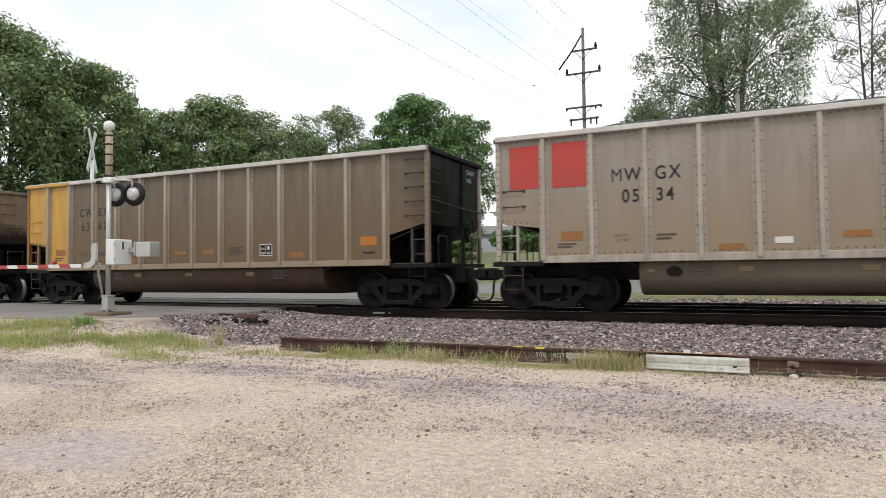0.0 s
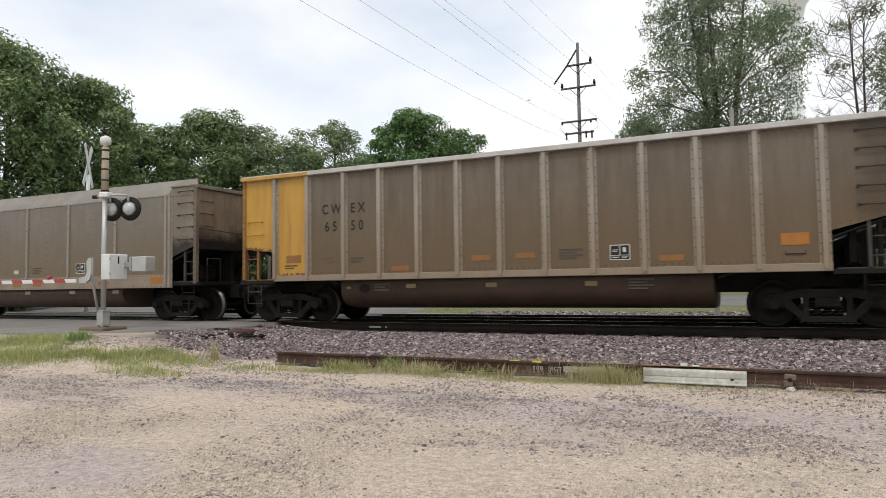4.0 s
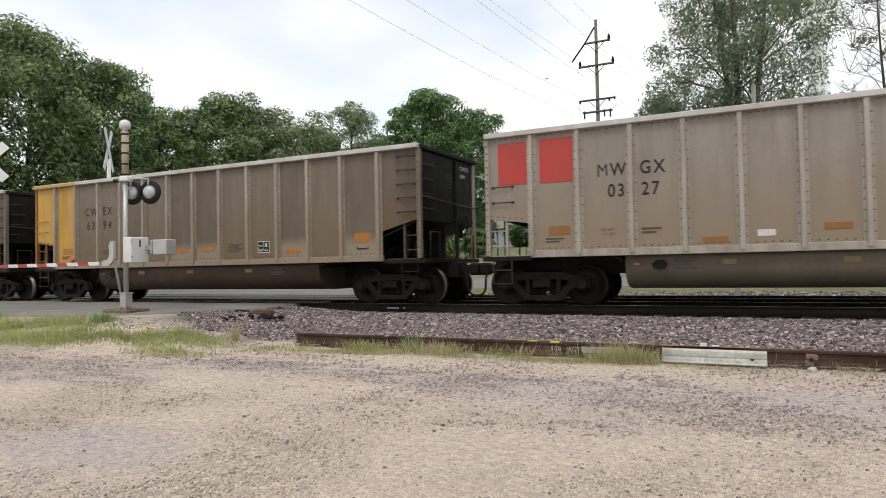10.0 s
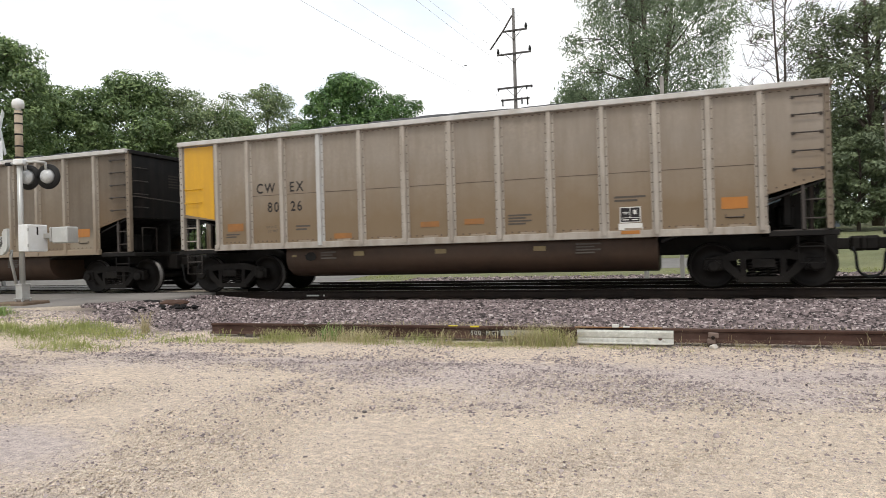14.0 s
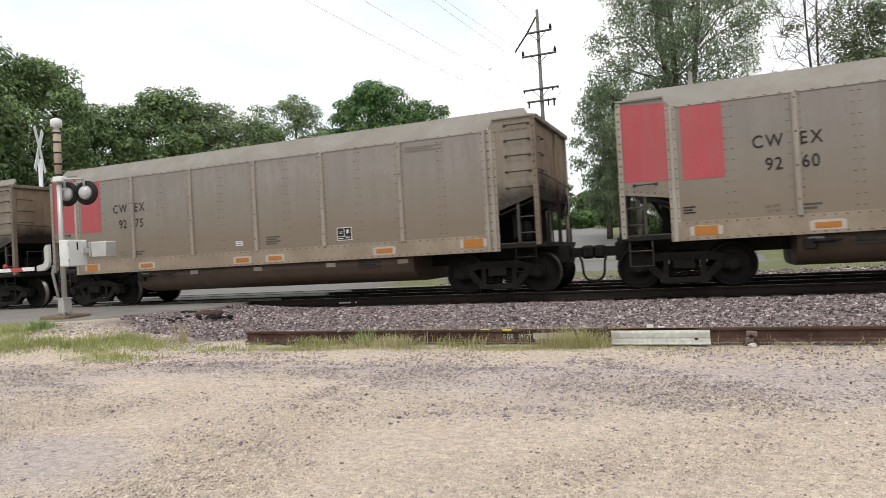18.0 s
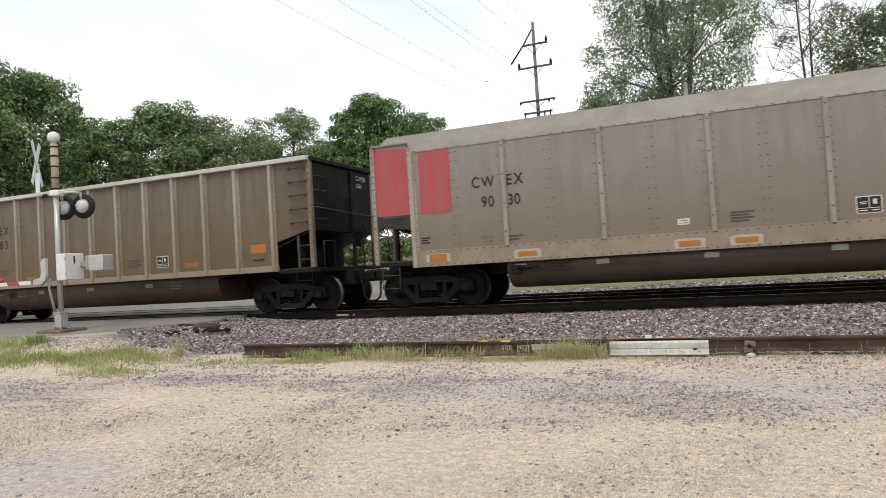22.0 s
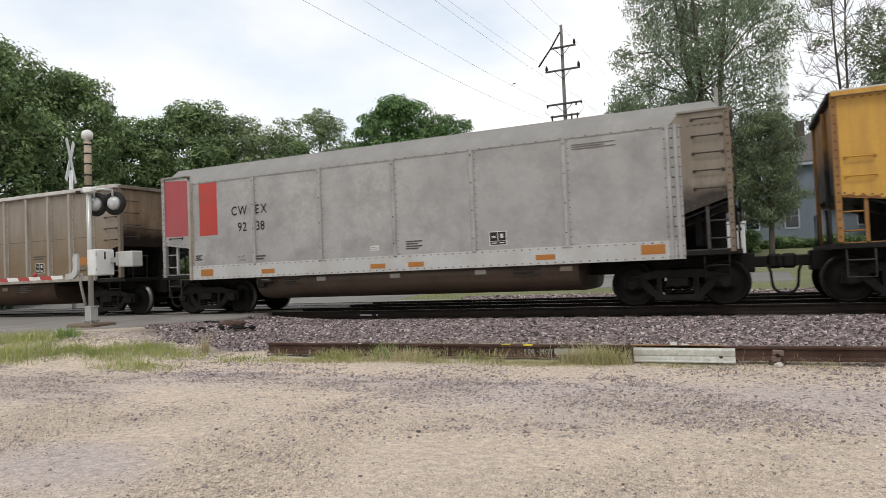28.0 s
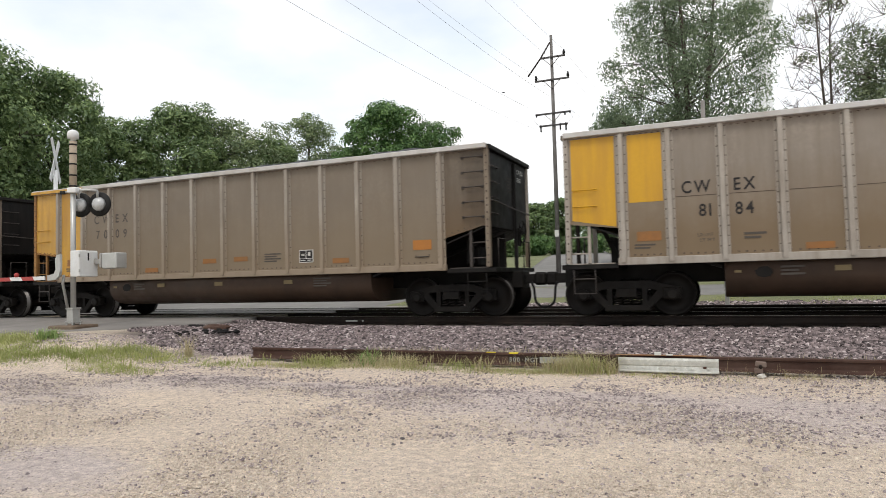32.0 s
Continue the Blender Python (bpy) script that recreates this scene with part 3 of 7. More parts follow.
# ---- rails ----
def rail_outline(y, top, h=0.186):
    """Half the section of a flat-bottomed rail, and its mirror."""
    half = [(0.076, 0), (0.076, 0.011), (0.03, 0.024), (0.0085, 0.045), (0.0085, h - 0.05), (0.034, h - 0.038), (0.037, h - 0.012), (0.028, h)]
    pts = half + [(-a, b) for a, b in half[::-1]]
    return [(y + a, top - h + b) for a, b in pts]


def rail(name, y, x0, x1, top, label, category="rail", kind="structure"):
    bm = bmesh.new()
    profile(bm, rail_outline(y, top), x0, x1)
    ob = part(name, bm, M_RAIL)
    ob.data.materials.append(M_RAILTOP)
    return tagged(ob, label, category, kind=kind)


track = tagged(new("railroad_track"), "single railroad track of rusty rails on timber ties", "track", kind="structure")
track.location = (0, TRACK_Y, 0)
for side in (-1, 1):
    bm = bmesh.new()
    profile(bm, rail_outline(side * 0.7525, RAIL_Z), -160, 90)
    r = part("rail", bm, M_RAIL, track, "rusty rail with a polished running band")
    bm = bmesh.new()
    box(bm, -160, 90, side * 0.7525 - 0.024, side * 0.7525 + 0.024, RAIL_Z - 0.002, RAIL_Z + 0.0015)
    part("running_band", bm, M_RAILTOP, r, "bright polished band on the rail head")


def siding():
    """The rails of the second track, coming out of the crossing deck."""
    second = tagged(new("railroad_track"), "second railroad track coming out of the crossing", "track", kind="structure")
    second.location = (0, 17.5, 0)
    for y, x0 in ((0.0, -60.0), (1.43, -60.0)):
        r = part("rail", profile(bmesh.new(), rail_outline(y, RAIL_Z), x0, 90), M_RAIL, second, "rusty rail with a polished running band")
        part("running_band", box(bmesh.new(), x0, 90, y - 0.026, y + 0.026, RAIL_Z - 0.002, RAIL_Z + 0.0015), M_RAILTOP, r, "bright polished band on the rail head")
    for k in range(36):
        part("tie", shared(("tie", k % 4), lambda bm: box(bm, -0.115, 0.115, -1.3 - 0.03 * (k % 3), 1.3, 0.15, 0.312, 0.008), M_TIE), None, second, "", (-9.2 + 0.535 * k, 0.7, 0))

# ---- coal train ----
MESHES = {}


def shared(key, make, material):
    """One mesh for all alike pieces of one colour."""
    k = (key, material.name)
    if k not in MESHES:
        MESHES[k] = mesh_of(make(bmesh.new()), key if isinstance(key, str) else key[0], material)
    return MESHES[k]


R_RIBS = [1.03, 2.05, 3.13] + [3.13 + 1.011 * k for k in range(1, 9)] + [12.25, 13.33]
H_RIBS = [1.115, 2.015, 2.975, 3.985, 5.05, 6.13, 7.215, 8.30, 9.38, 10.445, 11.455, 12.415, 13.315]
R_SILL, R_TOP = 1.12, 3.82
S_POSTS = [0.98, 3.12, 5.17, 7.22, 9.20, 11.28, 13.42]
S_SILL, S_BAND, S_LID, S_TOP = 0.95, 1.32, 3.55, 4.03
HALF = BODY / 2
SIDE = 1.58


def rivets(bm, x, y, z0, z1, step=0.2, r=0.017):
    n = int((z1 - z0) / step)
    for k in range(n + 1):
        z = z0 + (z1 - z0) * k / max(1, n)
        vs = [bm.verts.new((x + r * a, y, z + r * b)) for a, b in ((-1, -1), (1, -1), (1, 1), (-1, 1))]
        top = bm.verts.new((x, y - r * 0.8, z))
        for i in range(4):
            bm.faces.new((vs[i], vs[(i + 1) % 4], top)).material_index = 1


def rib_piece(bm, z0, z1, w=0.06, d=0.09):
    """A pressed vertical rib with flanges and two rows of rivets; the face looks to -y."""
    profile(bm, [(-w - 0.038, 0), (-w - 0.038, -0.014), (-w, -0.016), (-w * 0.7, -d), (w * 0.7, -d), (w, -0.016), (w + 0.038, -0.014), (w + 0.038, 0)], z0, z1, "z")
    for s in (-1, 1):
        rivets(bm, s * (w + 0.012), -0.0165, z0 + 0.06, z1 - 0.06, 0.185, 0.0125)
    return bm


def post_piece(bm, z0, z1):
    profile(bm, [(-0.05, 0), (-0.05, -0.03), (-0.02, -0.05), (0.02, -0.05), (0.05, -0.03), (0.05, 0)], z0, z1, "z")
    rivets(bm, 0.0, -0.05, z0 + 0.3, z1 - 0.1, 0.55, 0.016)
    rivets(bm, 0.085, 0.0, z0 + 0.05, z1 - 0.05, 0.15, 0.011)
    return bm


def panel_piece(bm, x0, x1, zl, zr, top):
    """A side sheet from x0 to x1 whose foot may slope (zl, zr); one dash-like rivet row near its foot."""
    profile(bm, [(x0, zl), (x1, zr), (x1, top), (x0, top)], 0.0, 0.02, "y")
    if x1 - x0 < 1.5:
        for k in range(7):
            u = (k + 0.7) / 7.4
            x, z = x0 + (x1 - x0) * u, zl + (zr - zl) * u + 0.075
            vs = [bm.verts.new((x + 0.015 * a, -0.002, z + 0.015 * b)) for a, b in ((-1, -1), (1, -1), (1, 1), (-1, 1))]
            bm.faces.new(vs).material_index = 1
        for k in range(6):
            x = x0 + 0.12 + (x1 - x0 - 0.24) * (k + 0.5) / 6
            bm.faces.new([bm.verts.new((x + 0.026 * a, -0.002, top - 0.045 + 0.009 * b)) for a, b in ((-1, -1), (1, -1), (1, 1), (-1, 1))]).material_index = 1
    return bm


def rows_of_rivets(bm, x0, x1, z0, z1, columns):
    """Short dash-like stitches in upright rows, two by two."""
    for c in columns:
        n = int((z1 - z0 - 0.2) / 0.185)
        for k in range(n + 1):
            z = z0 + 0.1 + (z1 - z0 - 0.2) * k / n
            for dx in (-0.06, 0.06) if c < 0.9 else (0.0,):
                x = x0 + (x1 - x0) * c + dx + 0.02 * noise.noise((k * 1.7, dx * 30, c))
                if noise.noise((k * 2.3, dx * 50, c * 7)) > 0.38:
                    continue
                bm.faces.new([bm.verts.new((x + 0.026 * a, -0.003, z + 0.006 * b)) for a, b in ((-1, -1), (1, -1), (1, 1), (-1, 1))]).material_index = 1
    return bm


def sign_plate(bm, w, h):
    box(bm, -w / 2, w / 2, -0.004, 0, -h / 2, h / 2)
    return bm


def grab(bm, w=0.46):
    tube(bm, [(-w / 2, 0, 0), (-w / 2, -0.07, 0), (w / 2, -0.07, 0), (w / 2, 0, 0)], 0.014, 6)
    for s in (-1, 1):
        box(bm, s * w / 2 - 0.03, s * w / 2 + 0.03, -0.012, 0, -0.03, 0.03)
    return bm


def wheelset(bm):
    for s in (-1, 1):
        o = s * 0.7525
        lathe(bm, [(o - s * 0.085, 0.16), (o - s * 0.085, 0.475), (o - s * 0.05, 0.475), (o - s * 0.04, 0.457), (o + s * 0.07, 0.452), (o + s * 0.07, 0.40), (o + s * 0.045, 0.38), (o + s * 0.02, 0.20), (o + s * 0.075, 0.15), (o + s * 0.08, 0.08)], 32)
        lathe(bm, [(o + s * 0.08, 0.085), (o + s * 0.30, 0.085), (o + s * 0.31, 0.11), (o + s * 0.40, 0.11), (o + s * 0.42, 0.07)], 14)
    lathe(bm, [(-0.66, 0.085), (0.66, 0.085)], 14)
    for f in bm.faces:
        c = f.calc_center_median()
        if len(f.verts) == 4 and math.hypot(c.x, c.z) > 0.42 and 0.70 < abs(c.y) < 0.83 and abs(f.normal.y) < 0.6:
            f.material_index = 1
    # two small cast marks on each plate, so that the turning shows
    for s in (-1, 1):
        for q in (1, -1):
            box(bm, -0.05, 0.05, s * 0.765 - 0.02, s * 0.765 + 0.025, q * 0.30 - 0.03, q * 0.30 + 0.03)
    return bm


def side_frame(bm):
    """Cast truck side frame with two windows and a spring opening, face to -y, centred on its truck."""
    y0, y1 = -0.07, 0.07
    top = [(-1.05, 0.40), (-1.05, 0.60), (-0.72, 0.66), (-0.45, 0.74), (0.45, 0.74), (0.72, 0.66), (1.05, 0.60), (1.05, 0.40), (0.80, 0.42), (0.70, 0.52), (0.42, 0.58), (-0.42, 0.58), (-0.70, 0.52), (-0.80, 0.42)]
    profile(bm, top, y0, y1, "y")
    profile(bm, [(-0.80, 0.50), (-0.62, 0.56), (-0.30, 0.20), (-0.44, 0.17)], y0, y1, "y")
    profile(bm, [(0.80, 0.50), (0.44, 0.17), (0.30, 0.20), (0.62, 0.56)], y0, y1, "y")
    profile(bm, [(-0.46, 0.13), (0.46, 0.13), (0.42, 0.24), (-0.42, 0.24)], y0 - 0.02, y1 + 0.02, "y")
    for s in (-1, 1):
        profile(bm, [(s * 0.30, 0.22), (s * 0.40, 0.22), (s * 0.40, 0.60), (s * 0.30, 0.60)], y0, y1, "y")
        box(bm, s * 0.89 - 0.17, s * 0.89 + 0.17, y0 - 0.03, y1 + 0.02, 0.36, 0.60, 0.02)
        lathe(bm, [(y0 - 0.09, 0.07), (y0 - 0.085, 0.115), (y0 - 0.02, 0.12)], 14, "y", (s * 0.89, 0, 0.457))
    return bm


def coil(bm):
    """One coil spring."""
    pts = [(0.075 * math.cos(0.7 * k), 0.075 * math.sin(0.7 * k), 0.245 + 0.0062 * k) for k in range(45)]
    return tube(bm, pts, 0.017, 5)


def bolster(bm):
    profile(bm, [(-1.2, 0.42), (-1.2, 0.58), (-0.9, 0.62), (-0.4, 0.78), (0.4, 0.78), (0.9, 0.62), (1.2, 0.58), (1.2, 0.42), (0.5, 0.34), (-0.5, 0.34)], -0.2, 0.2, "x")
    for s in (-1, 1):
        box(bm, s * 0.42 - 0.06, s * 0.42 + 0.06, -0.95, 0.95, 0.30, 0.45, 0.01)
    return bm


def tub_piece(bm, x0, x1, top, low):
    """Rounded tub under the sills, drawn out along the car, with closed sloping ends."""
    ring = [(-1.46, top), (-1.48, top - 0.16), (-1.47, low + 0.42), (-1.44, low + 0.31), (-1.38, low + 0.21), (-1.29, low + 0.13), (-1.16, low + 0.065), (-1.0, low + 0.025), (-0.75, low)]
    pts = ring + [(-a, b) for a, b in ring[::-1]]
    profile(bm, pts, x0, x1)
    for f in bm.faces:
        f.smooth = len(f.verts) == 4
    return bm


def coupler(bm):
    box(bm, -0.75, 0.06, -0.09, 0.09, 0.72, 0.94, 0.02)
    box(bm, -0.02, 0.26, -0.17, 0.12, 0.68, 0.98, 0.05)
    box(bm, 0.14, 0.27, -0.22, -0.05, 0.70, 0.96, 0.03)
    box(bm, -0.70, -0.25, -0.3, 0.3, 0.62, 1.02, 0.02)
    return bm


def air_hose(bm):
    """Two hoses joined by their couplings in one hanging U."""
    pts = [(-0.30, -0.36, 0.76), (-0.25, -0.35, 0.62)]
    for k in range(13):
        a = math.pi * k / 12
        pts.append((-0.235 * math.cos(a), -0.34, 0.43 - 0.25 * math.sin(a) ** 0.85))
    pts += [(0.25, -0.35, 0.62), (0.30, -0.36, 0.76)]
    tube(bm, pts, 0.028, 8)
    box(bm, -0.07, 0.07, -0.375, -0.305, 0.15, 0.215, 0.012)
    return bm


def coal_heap(bm, seed, rise=0.0):
    nx, ny = 56, 10
    rows = []
    for i in range(nx + 1):
        row = []
        for j in range(ny + 1):
            x = -HALF + 0.1 + (BODY - 0.2) * i / nx
            y = -1.5 + 3.0 * j / ny
            edge = min(smooth(0, 0.9, 1.5 - abs(y)), smooth(0, 2.2, HALF - 0.1 - abs(x)))
            z = 3.52 + edge * (0.36 + rise + 0.05 * noise.noise((x * 0.45, y, seed))) + 0.05 * noise.noise((x * 4, y * 4, seed))
            row.append(bm.verts.new((x, y, z)))
        rows.append(row)
    for i in range(nx):
        for j in range(ny):
            bm.faces.new((rows[i][j], rows[i + 1][j], rows[i + 1][j + 1], rows[i][j + 1]))
    return bm


def ribbon(bm, pts, w, y=0.0):
    """A flat painted stroke through (x, z) points."""
    prev = None
    for i, (x, z) in enumerate(pts):
        a, b = pts[max(0, i - 1)], pts[min(len(pts) - 1, i + 1)]
        dx, dz = b[0] - a[0], b[1] - a[1]
        ln = math.hypot(dx, dz) or 1
        nx, nz = -dz / ln * w, dx / ln * w
        cur = (bm.verts.new((x + nx, y, z + nz)), bm.verts.new((x - nx, y, z - nz)))
        if prev:
            bm.faces.new((prev[0], cur[0], cur[1], prev[1]))
        prev = cur
    return bm


def scrawl(bm, seed, x0, x1, z0, z1, letters, width, spike=0.0, open_end=False):
    """Unreadable spray paint: a row of letter-like strokes, round where spike is low, angular with points where it is high."""
    rnd = random.Random(seed)
    w, h = (x1 - x0) / letters, z1 - z0
    for k in range(letters):
        a, lift = x0 + w * k, rnd.uniform(-0.08, 0.08) * h
        if spike > 0.3:
            pts, n = [], 6
            for q in range(n):
                u = q / (n - 1)
                high = 0.78 + 0.3 * rnd.random() if q % 2 else 0.05 + 0.3 * rnd.random()
                pts.append((a + w * (u * 0.92 + rnd.uniform(-0.16, 0.12)), z0 + lift + h * high))
            ribbon(bm, pts, width)
            ribbon(bm, [(a + w * 0.05, z0 + h * 0.15), (a + w * 0.5, z0 + h * rnd.uniform(0.3, 0.55)), (a + w * 1.02, z0 + h * rnd.uniform(0.1, 0.3))], width * 0.8)
            if not open_end:
                ribbon(bm, [(a + w * 0.15, z0 + h * 0.8), (a + w * 0.72, z0 + h * rnd.uniform(0.85, 1.05)), (a + w * 0.7, z0 + h * 0.5)], width * 0.9)
        else:
            n, turn, gap = 20, rnd.random() * 6.28, 5 if open_end else 0
            fat, tall = rnd.uniform(0.40, 0.52), rnd.uniform(0.40, 0.5)
            pts = []
            for q in range(n + 1 - gap):
                t = turn + 2 * math.pi * q / n
                pts.append((a + w * (0.5 + fat * math.cos(t) + 0.10 * math.sin(2 * t + k)), z0 + lift + h * (0.5 + tall * math.sin(t) + 0.06 * math.cos(3 * t + seed))))
            ribbon(bm, pts, width)
            if k % 2:
                ribbon(bm, [(a + w * 0.35, z0 + h * 0.6), (a + w * 0.55, z0 + h * 0.42), (a + w * 0.5, z0 + h * 0.2)], width * 0.8)
            if open_end:
                ribbon(bm, [(a + w * 0.2, z0 + h * 0.1), (a + w * 0.3, z0 + h * 0.95), (a + w * 0.9, z0 + h * rnd.uniform(0.3, 0.7))], width * 0.8)
    return bm


def stain_shape(bm, r):
    """A ragged flat blot."""
    n = 22
    bm.faces.new([bm.verts.new((math.cos(-6.283 * k / n) * r * (1.25 + 0.35 * noise.noise((k * 0.9, 3, 1))), 0, math.sin(-6.283 * k / n) * r * (0.85 + 0.4 * noise.noise((k * 0.8, 7, 2))))) for k in range(n)])
    return bm


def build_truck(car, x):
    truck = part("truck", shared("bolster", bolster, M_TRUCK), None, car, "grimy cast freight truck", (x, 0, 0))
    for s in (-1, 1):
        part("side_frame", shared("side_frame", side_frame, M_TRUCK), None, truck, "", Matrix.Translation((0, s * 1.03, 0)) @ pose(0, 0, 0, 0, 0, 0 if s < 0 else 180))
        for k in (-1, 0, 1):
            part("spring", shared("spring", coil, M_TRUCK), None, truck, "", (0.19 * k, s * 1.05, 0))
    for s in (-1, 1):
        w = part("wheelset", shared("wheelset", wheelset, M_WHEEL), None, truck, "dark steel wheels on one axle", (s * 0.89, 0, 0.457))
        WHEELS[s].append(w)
    return truck


WHEELS = {-1: [], 1: []}
CARS = []


def brake_wheel(bm):
    """A spoked hand wheel facing along the car, on its short shaft and gear case."""
    ring = [(0.0, 0.27 * math.cos(2 * math.pi * k / 20), 0.27 * math.sin(2 * math.pi * k / 20)) for k in range(21)]
    tube(bm, ring, 0.018, 6, False)
    for k in range(5):
        a = 2 * math.pi * k / 5
        tube(bm, [(0, 0, 0), (0, 0.27 * math.cos(a), 0.27 * math.sin(a))], 0.013, 5)
    lathe(bm, [(-0.16, 0.05), (0.02, 0.05)], 10, "x")
    box(bm, -0.16, -0.06, -0.13, 0.13, -0.34, 0.10, 0.02)
    return bm


def car_base(number, label, tub_mat, end_mat, tub_span, sill, top, left_mat=None):
    """Everything below and at the ends that all the coal cars share."""
    car = tagged(new("coal_gondola"), label, "freight car", "cars of the coal train")
    CARS.append((number, car))
    for x in (-HALF + 1.07, HALF - 1.07):
        build_truck(car, x)
    part("tub", shared(("tub", tub_span), lambda bm: tub_piece(bm, tub_span[0] - HALF, tub_span[1] - HALF, sill + 0.02, 0.37), tub_mat), None, car, "rounded grimy underslung tub")
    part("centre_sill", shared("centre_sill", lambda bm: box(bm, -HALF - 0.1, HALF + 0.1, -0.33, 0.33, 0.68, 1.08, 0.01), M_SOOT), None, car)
    for s in (-1, 1):
        turn = pose(0, 0, 0, 0, 0, 0 if s > 0 else 180)
        end = Matrix.Translation((s * HALF, 0, 0)) @ turn
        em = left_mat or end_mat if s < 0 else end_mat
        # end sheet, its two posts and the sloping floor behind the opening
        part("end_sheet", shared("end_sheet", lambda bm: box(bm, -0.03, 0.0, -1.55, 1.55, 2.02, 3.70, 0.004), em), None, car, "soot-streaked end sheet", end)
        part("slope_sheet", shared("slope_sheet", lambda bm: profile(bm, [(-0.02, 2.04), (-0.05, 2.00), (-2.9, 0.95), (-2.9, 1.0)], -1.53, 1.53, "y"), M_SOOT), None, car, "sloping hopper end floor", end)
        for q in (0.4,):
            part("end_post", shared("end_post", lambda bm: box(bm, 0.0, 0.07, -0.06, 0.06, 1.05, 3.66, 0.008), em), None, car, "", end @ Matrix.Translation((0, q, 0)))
        part("end_rail", shared("end_rail", lambda bm: box(bm, -0.06, 0.10, -1.6, 1.6, 3.70, 3.80, 0.01), M_END_RAIL if em is M_RUSTY else M_SOOT), None, car, "top end rail", end)
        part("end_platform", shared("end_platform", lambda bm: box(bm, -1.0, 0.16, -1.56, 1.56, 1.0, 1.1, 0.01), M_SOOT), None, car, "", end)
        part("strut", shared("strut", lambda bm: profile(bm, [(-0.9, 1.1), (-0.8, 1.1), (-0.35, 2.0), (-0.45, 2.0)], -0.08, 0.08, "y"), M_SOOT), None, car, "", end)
        # dark web added to block the view through; right one stands for end gear
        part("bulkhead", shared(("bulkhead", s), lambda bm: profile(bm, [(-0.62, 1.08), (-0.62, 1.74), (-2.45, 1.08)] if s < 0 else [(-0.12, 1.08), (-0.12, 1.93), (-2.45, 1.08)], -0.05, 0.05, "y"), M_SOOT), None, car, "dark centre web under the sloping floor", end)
        for q in (-1, 1):
            part("handrail", shared("end_handrail", lambda bm: tube(bm, [(0.12, -1.25, 1.1), (0.12, -1.25, 1.75), (0.12, -0.75, 1.75), (0.12, -0.75, 1.1)], 0.02, 6), M_IRON), None, car, "", end @ Matrix.Translation((0, 0.0 if q < 0 else 2.0, 0)))
        part("coupler", shared("coupler", coupler, M_SOOT), None, car, "knuckle coupler with its draft housing", end @ Matrix.Translation((0.625, 0, 0)))
        if s > 0:
            part("air_hose", shared("air_hose", air_hose, M_RUBBER), None, car, "looped black air hose", (HALF + 0.9, 0, 0))
    part("hand_rod", shared("hand_rod", lambda bm: tube(bm, [(0.0, -1.5, 2.58), (0.09, -1.45, 2.58), (0.11, 0.2, 2.5), (0.09, 1.5, 2.48), (0.0, 1.5, 2.48)], 0.016, 6), M_IRON), None, car, "thin rod across the end", (HALF, 0, 0))
    part("brake_wheel", shared("brake_wheel", brake_wheel, M_SOOT), None, car, "black hand brake wheel", (HALF + 0.16, 0.55, 1.98))
    part("brake_gear", shared("brake_gear", lambda bm: box(box(bm, -0.75, -0.45, -0.9, -0.3, 1.15, 1.6, 0.03), -0.7, -0.55, -1.1, -0.95, 1.2, 1.9, 0.02), M_SOOT), None, car, "brake cylinder and rods", (HALF, 0, 0))
    return car


def ladder(car, x, y, zs, material=None, w=0.46, name="grab_iron"):
    for z in zs:
        part(name, shared((name, w), lambda bm: grab(bm, w), material or M_IRON), None, car, "", (x, y, z))


def open_corner(car, s, sill, zc, zr, first, material, steps=True):
    """The open corner beside the ladder: corner post, diagonal edge angle, grid of bars and a hanging step."""
    x = s * HALF
    part("corner_post", shared(("corner_post", sill), lambda bm: rivet_post(bm, sill), M_POST_GRIMY if s > 0 else material), None, car, "", (x, -SIDE, 0))
    part("corner_post", shared(("corner_post", sill), lambda bm: rivet_post(bm, sill), material), None, car, "", Matrix.Translation((x, SIDE, 0)) @ pose(0, 0, 0, 0, 0, 180))
    part("corner_frame", shared(("corner_frame", s, material.name), lambda bm: corner_grid(bm, s), M_IRON if s > 0 or material is M_POST else material), None, car, "open corner frame with step bars", (x, -SIDE + 0.03, 0))
    if steps:
        part("sill_step", shared("sill_step", lambda bm: tube(tube(bm, [(-0.22, 0, 1.1), (-0.22, 0, 0.5), (0.22, 0, 0.5), (0.22, 0, 1.1)], 0.016, 6), [(-0.22, 0, 0.8), (0.22, 0, 0.8)], 0.016, 6), M_SOOT if s > 0 else M_IRON), None, car, "", (x - s * 0.3, -SIDE + 0.05, 0))


def rivet_post(bm, sill):
    box(bm, -0.05, 0.05, -0.03, 0.09, sill, 3.76, 0.006)
    rivets(bm, 0.0, -0.03, sill + 0.1, 3.7, 0.15, 0.017)
    return bm


def corner_grid(bm, s):
    box(bm, -s * 0.42 - 0.03, -s * 0.42 + 0.03, 0, 0.06, 1.08, 2.02)
    for z in (1.32, 1.66):
        tube(bm, [(0, 0.02, z), (-s * 0.42, 0.02, z)], 0.017, 6)
    box(bm, -0.92 if s > 0 else 0, 0 if s > 0 else 0.92, 0.0, 0.05, 1.02, 1.12)
    return bm


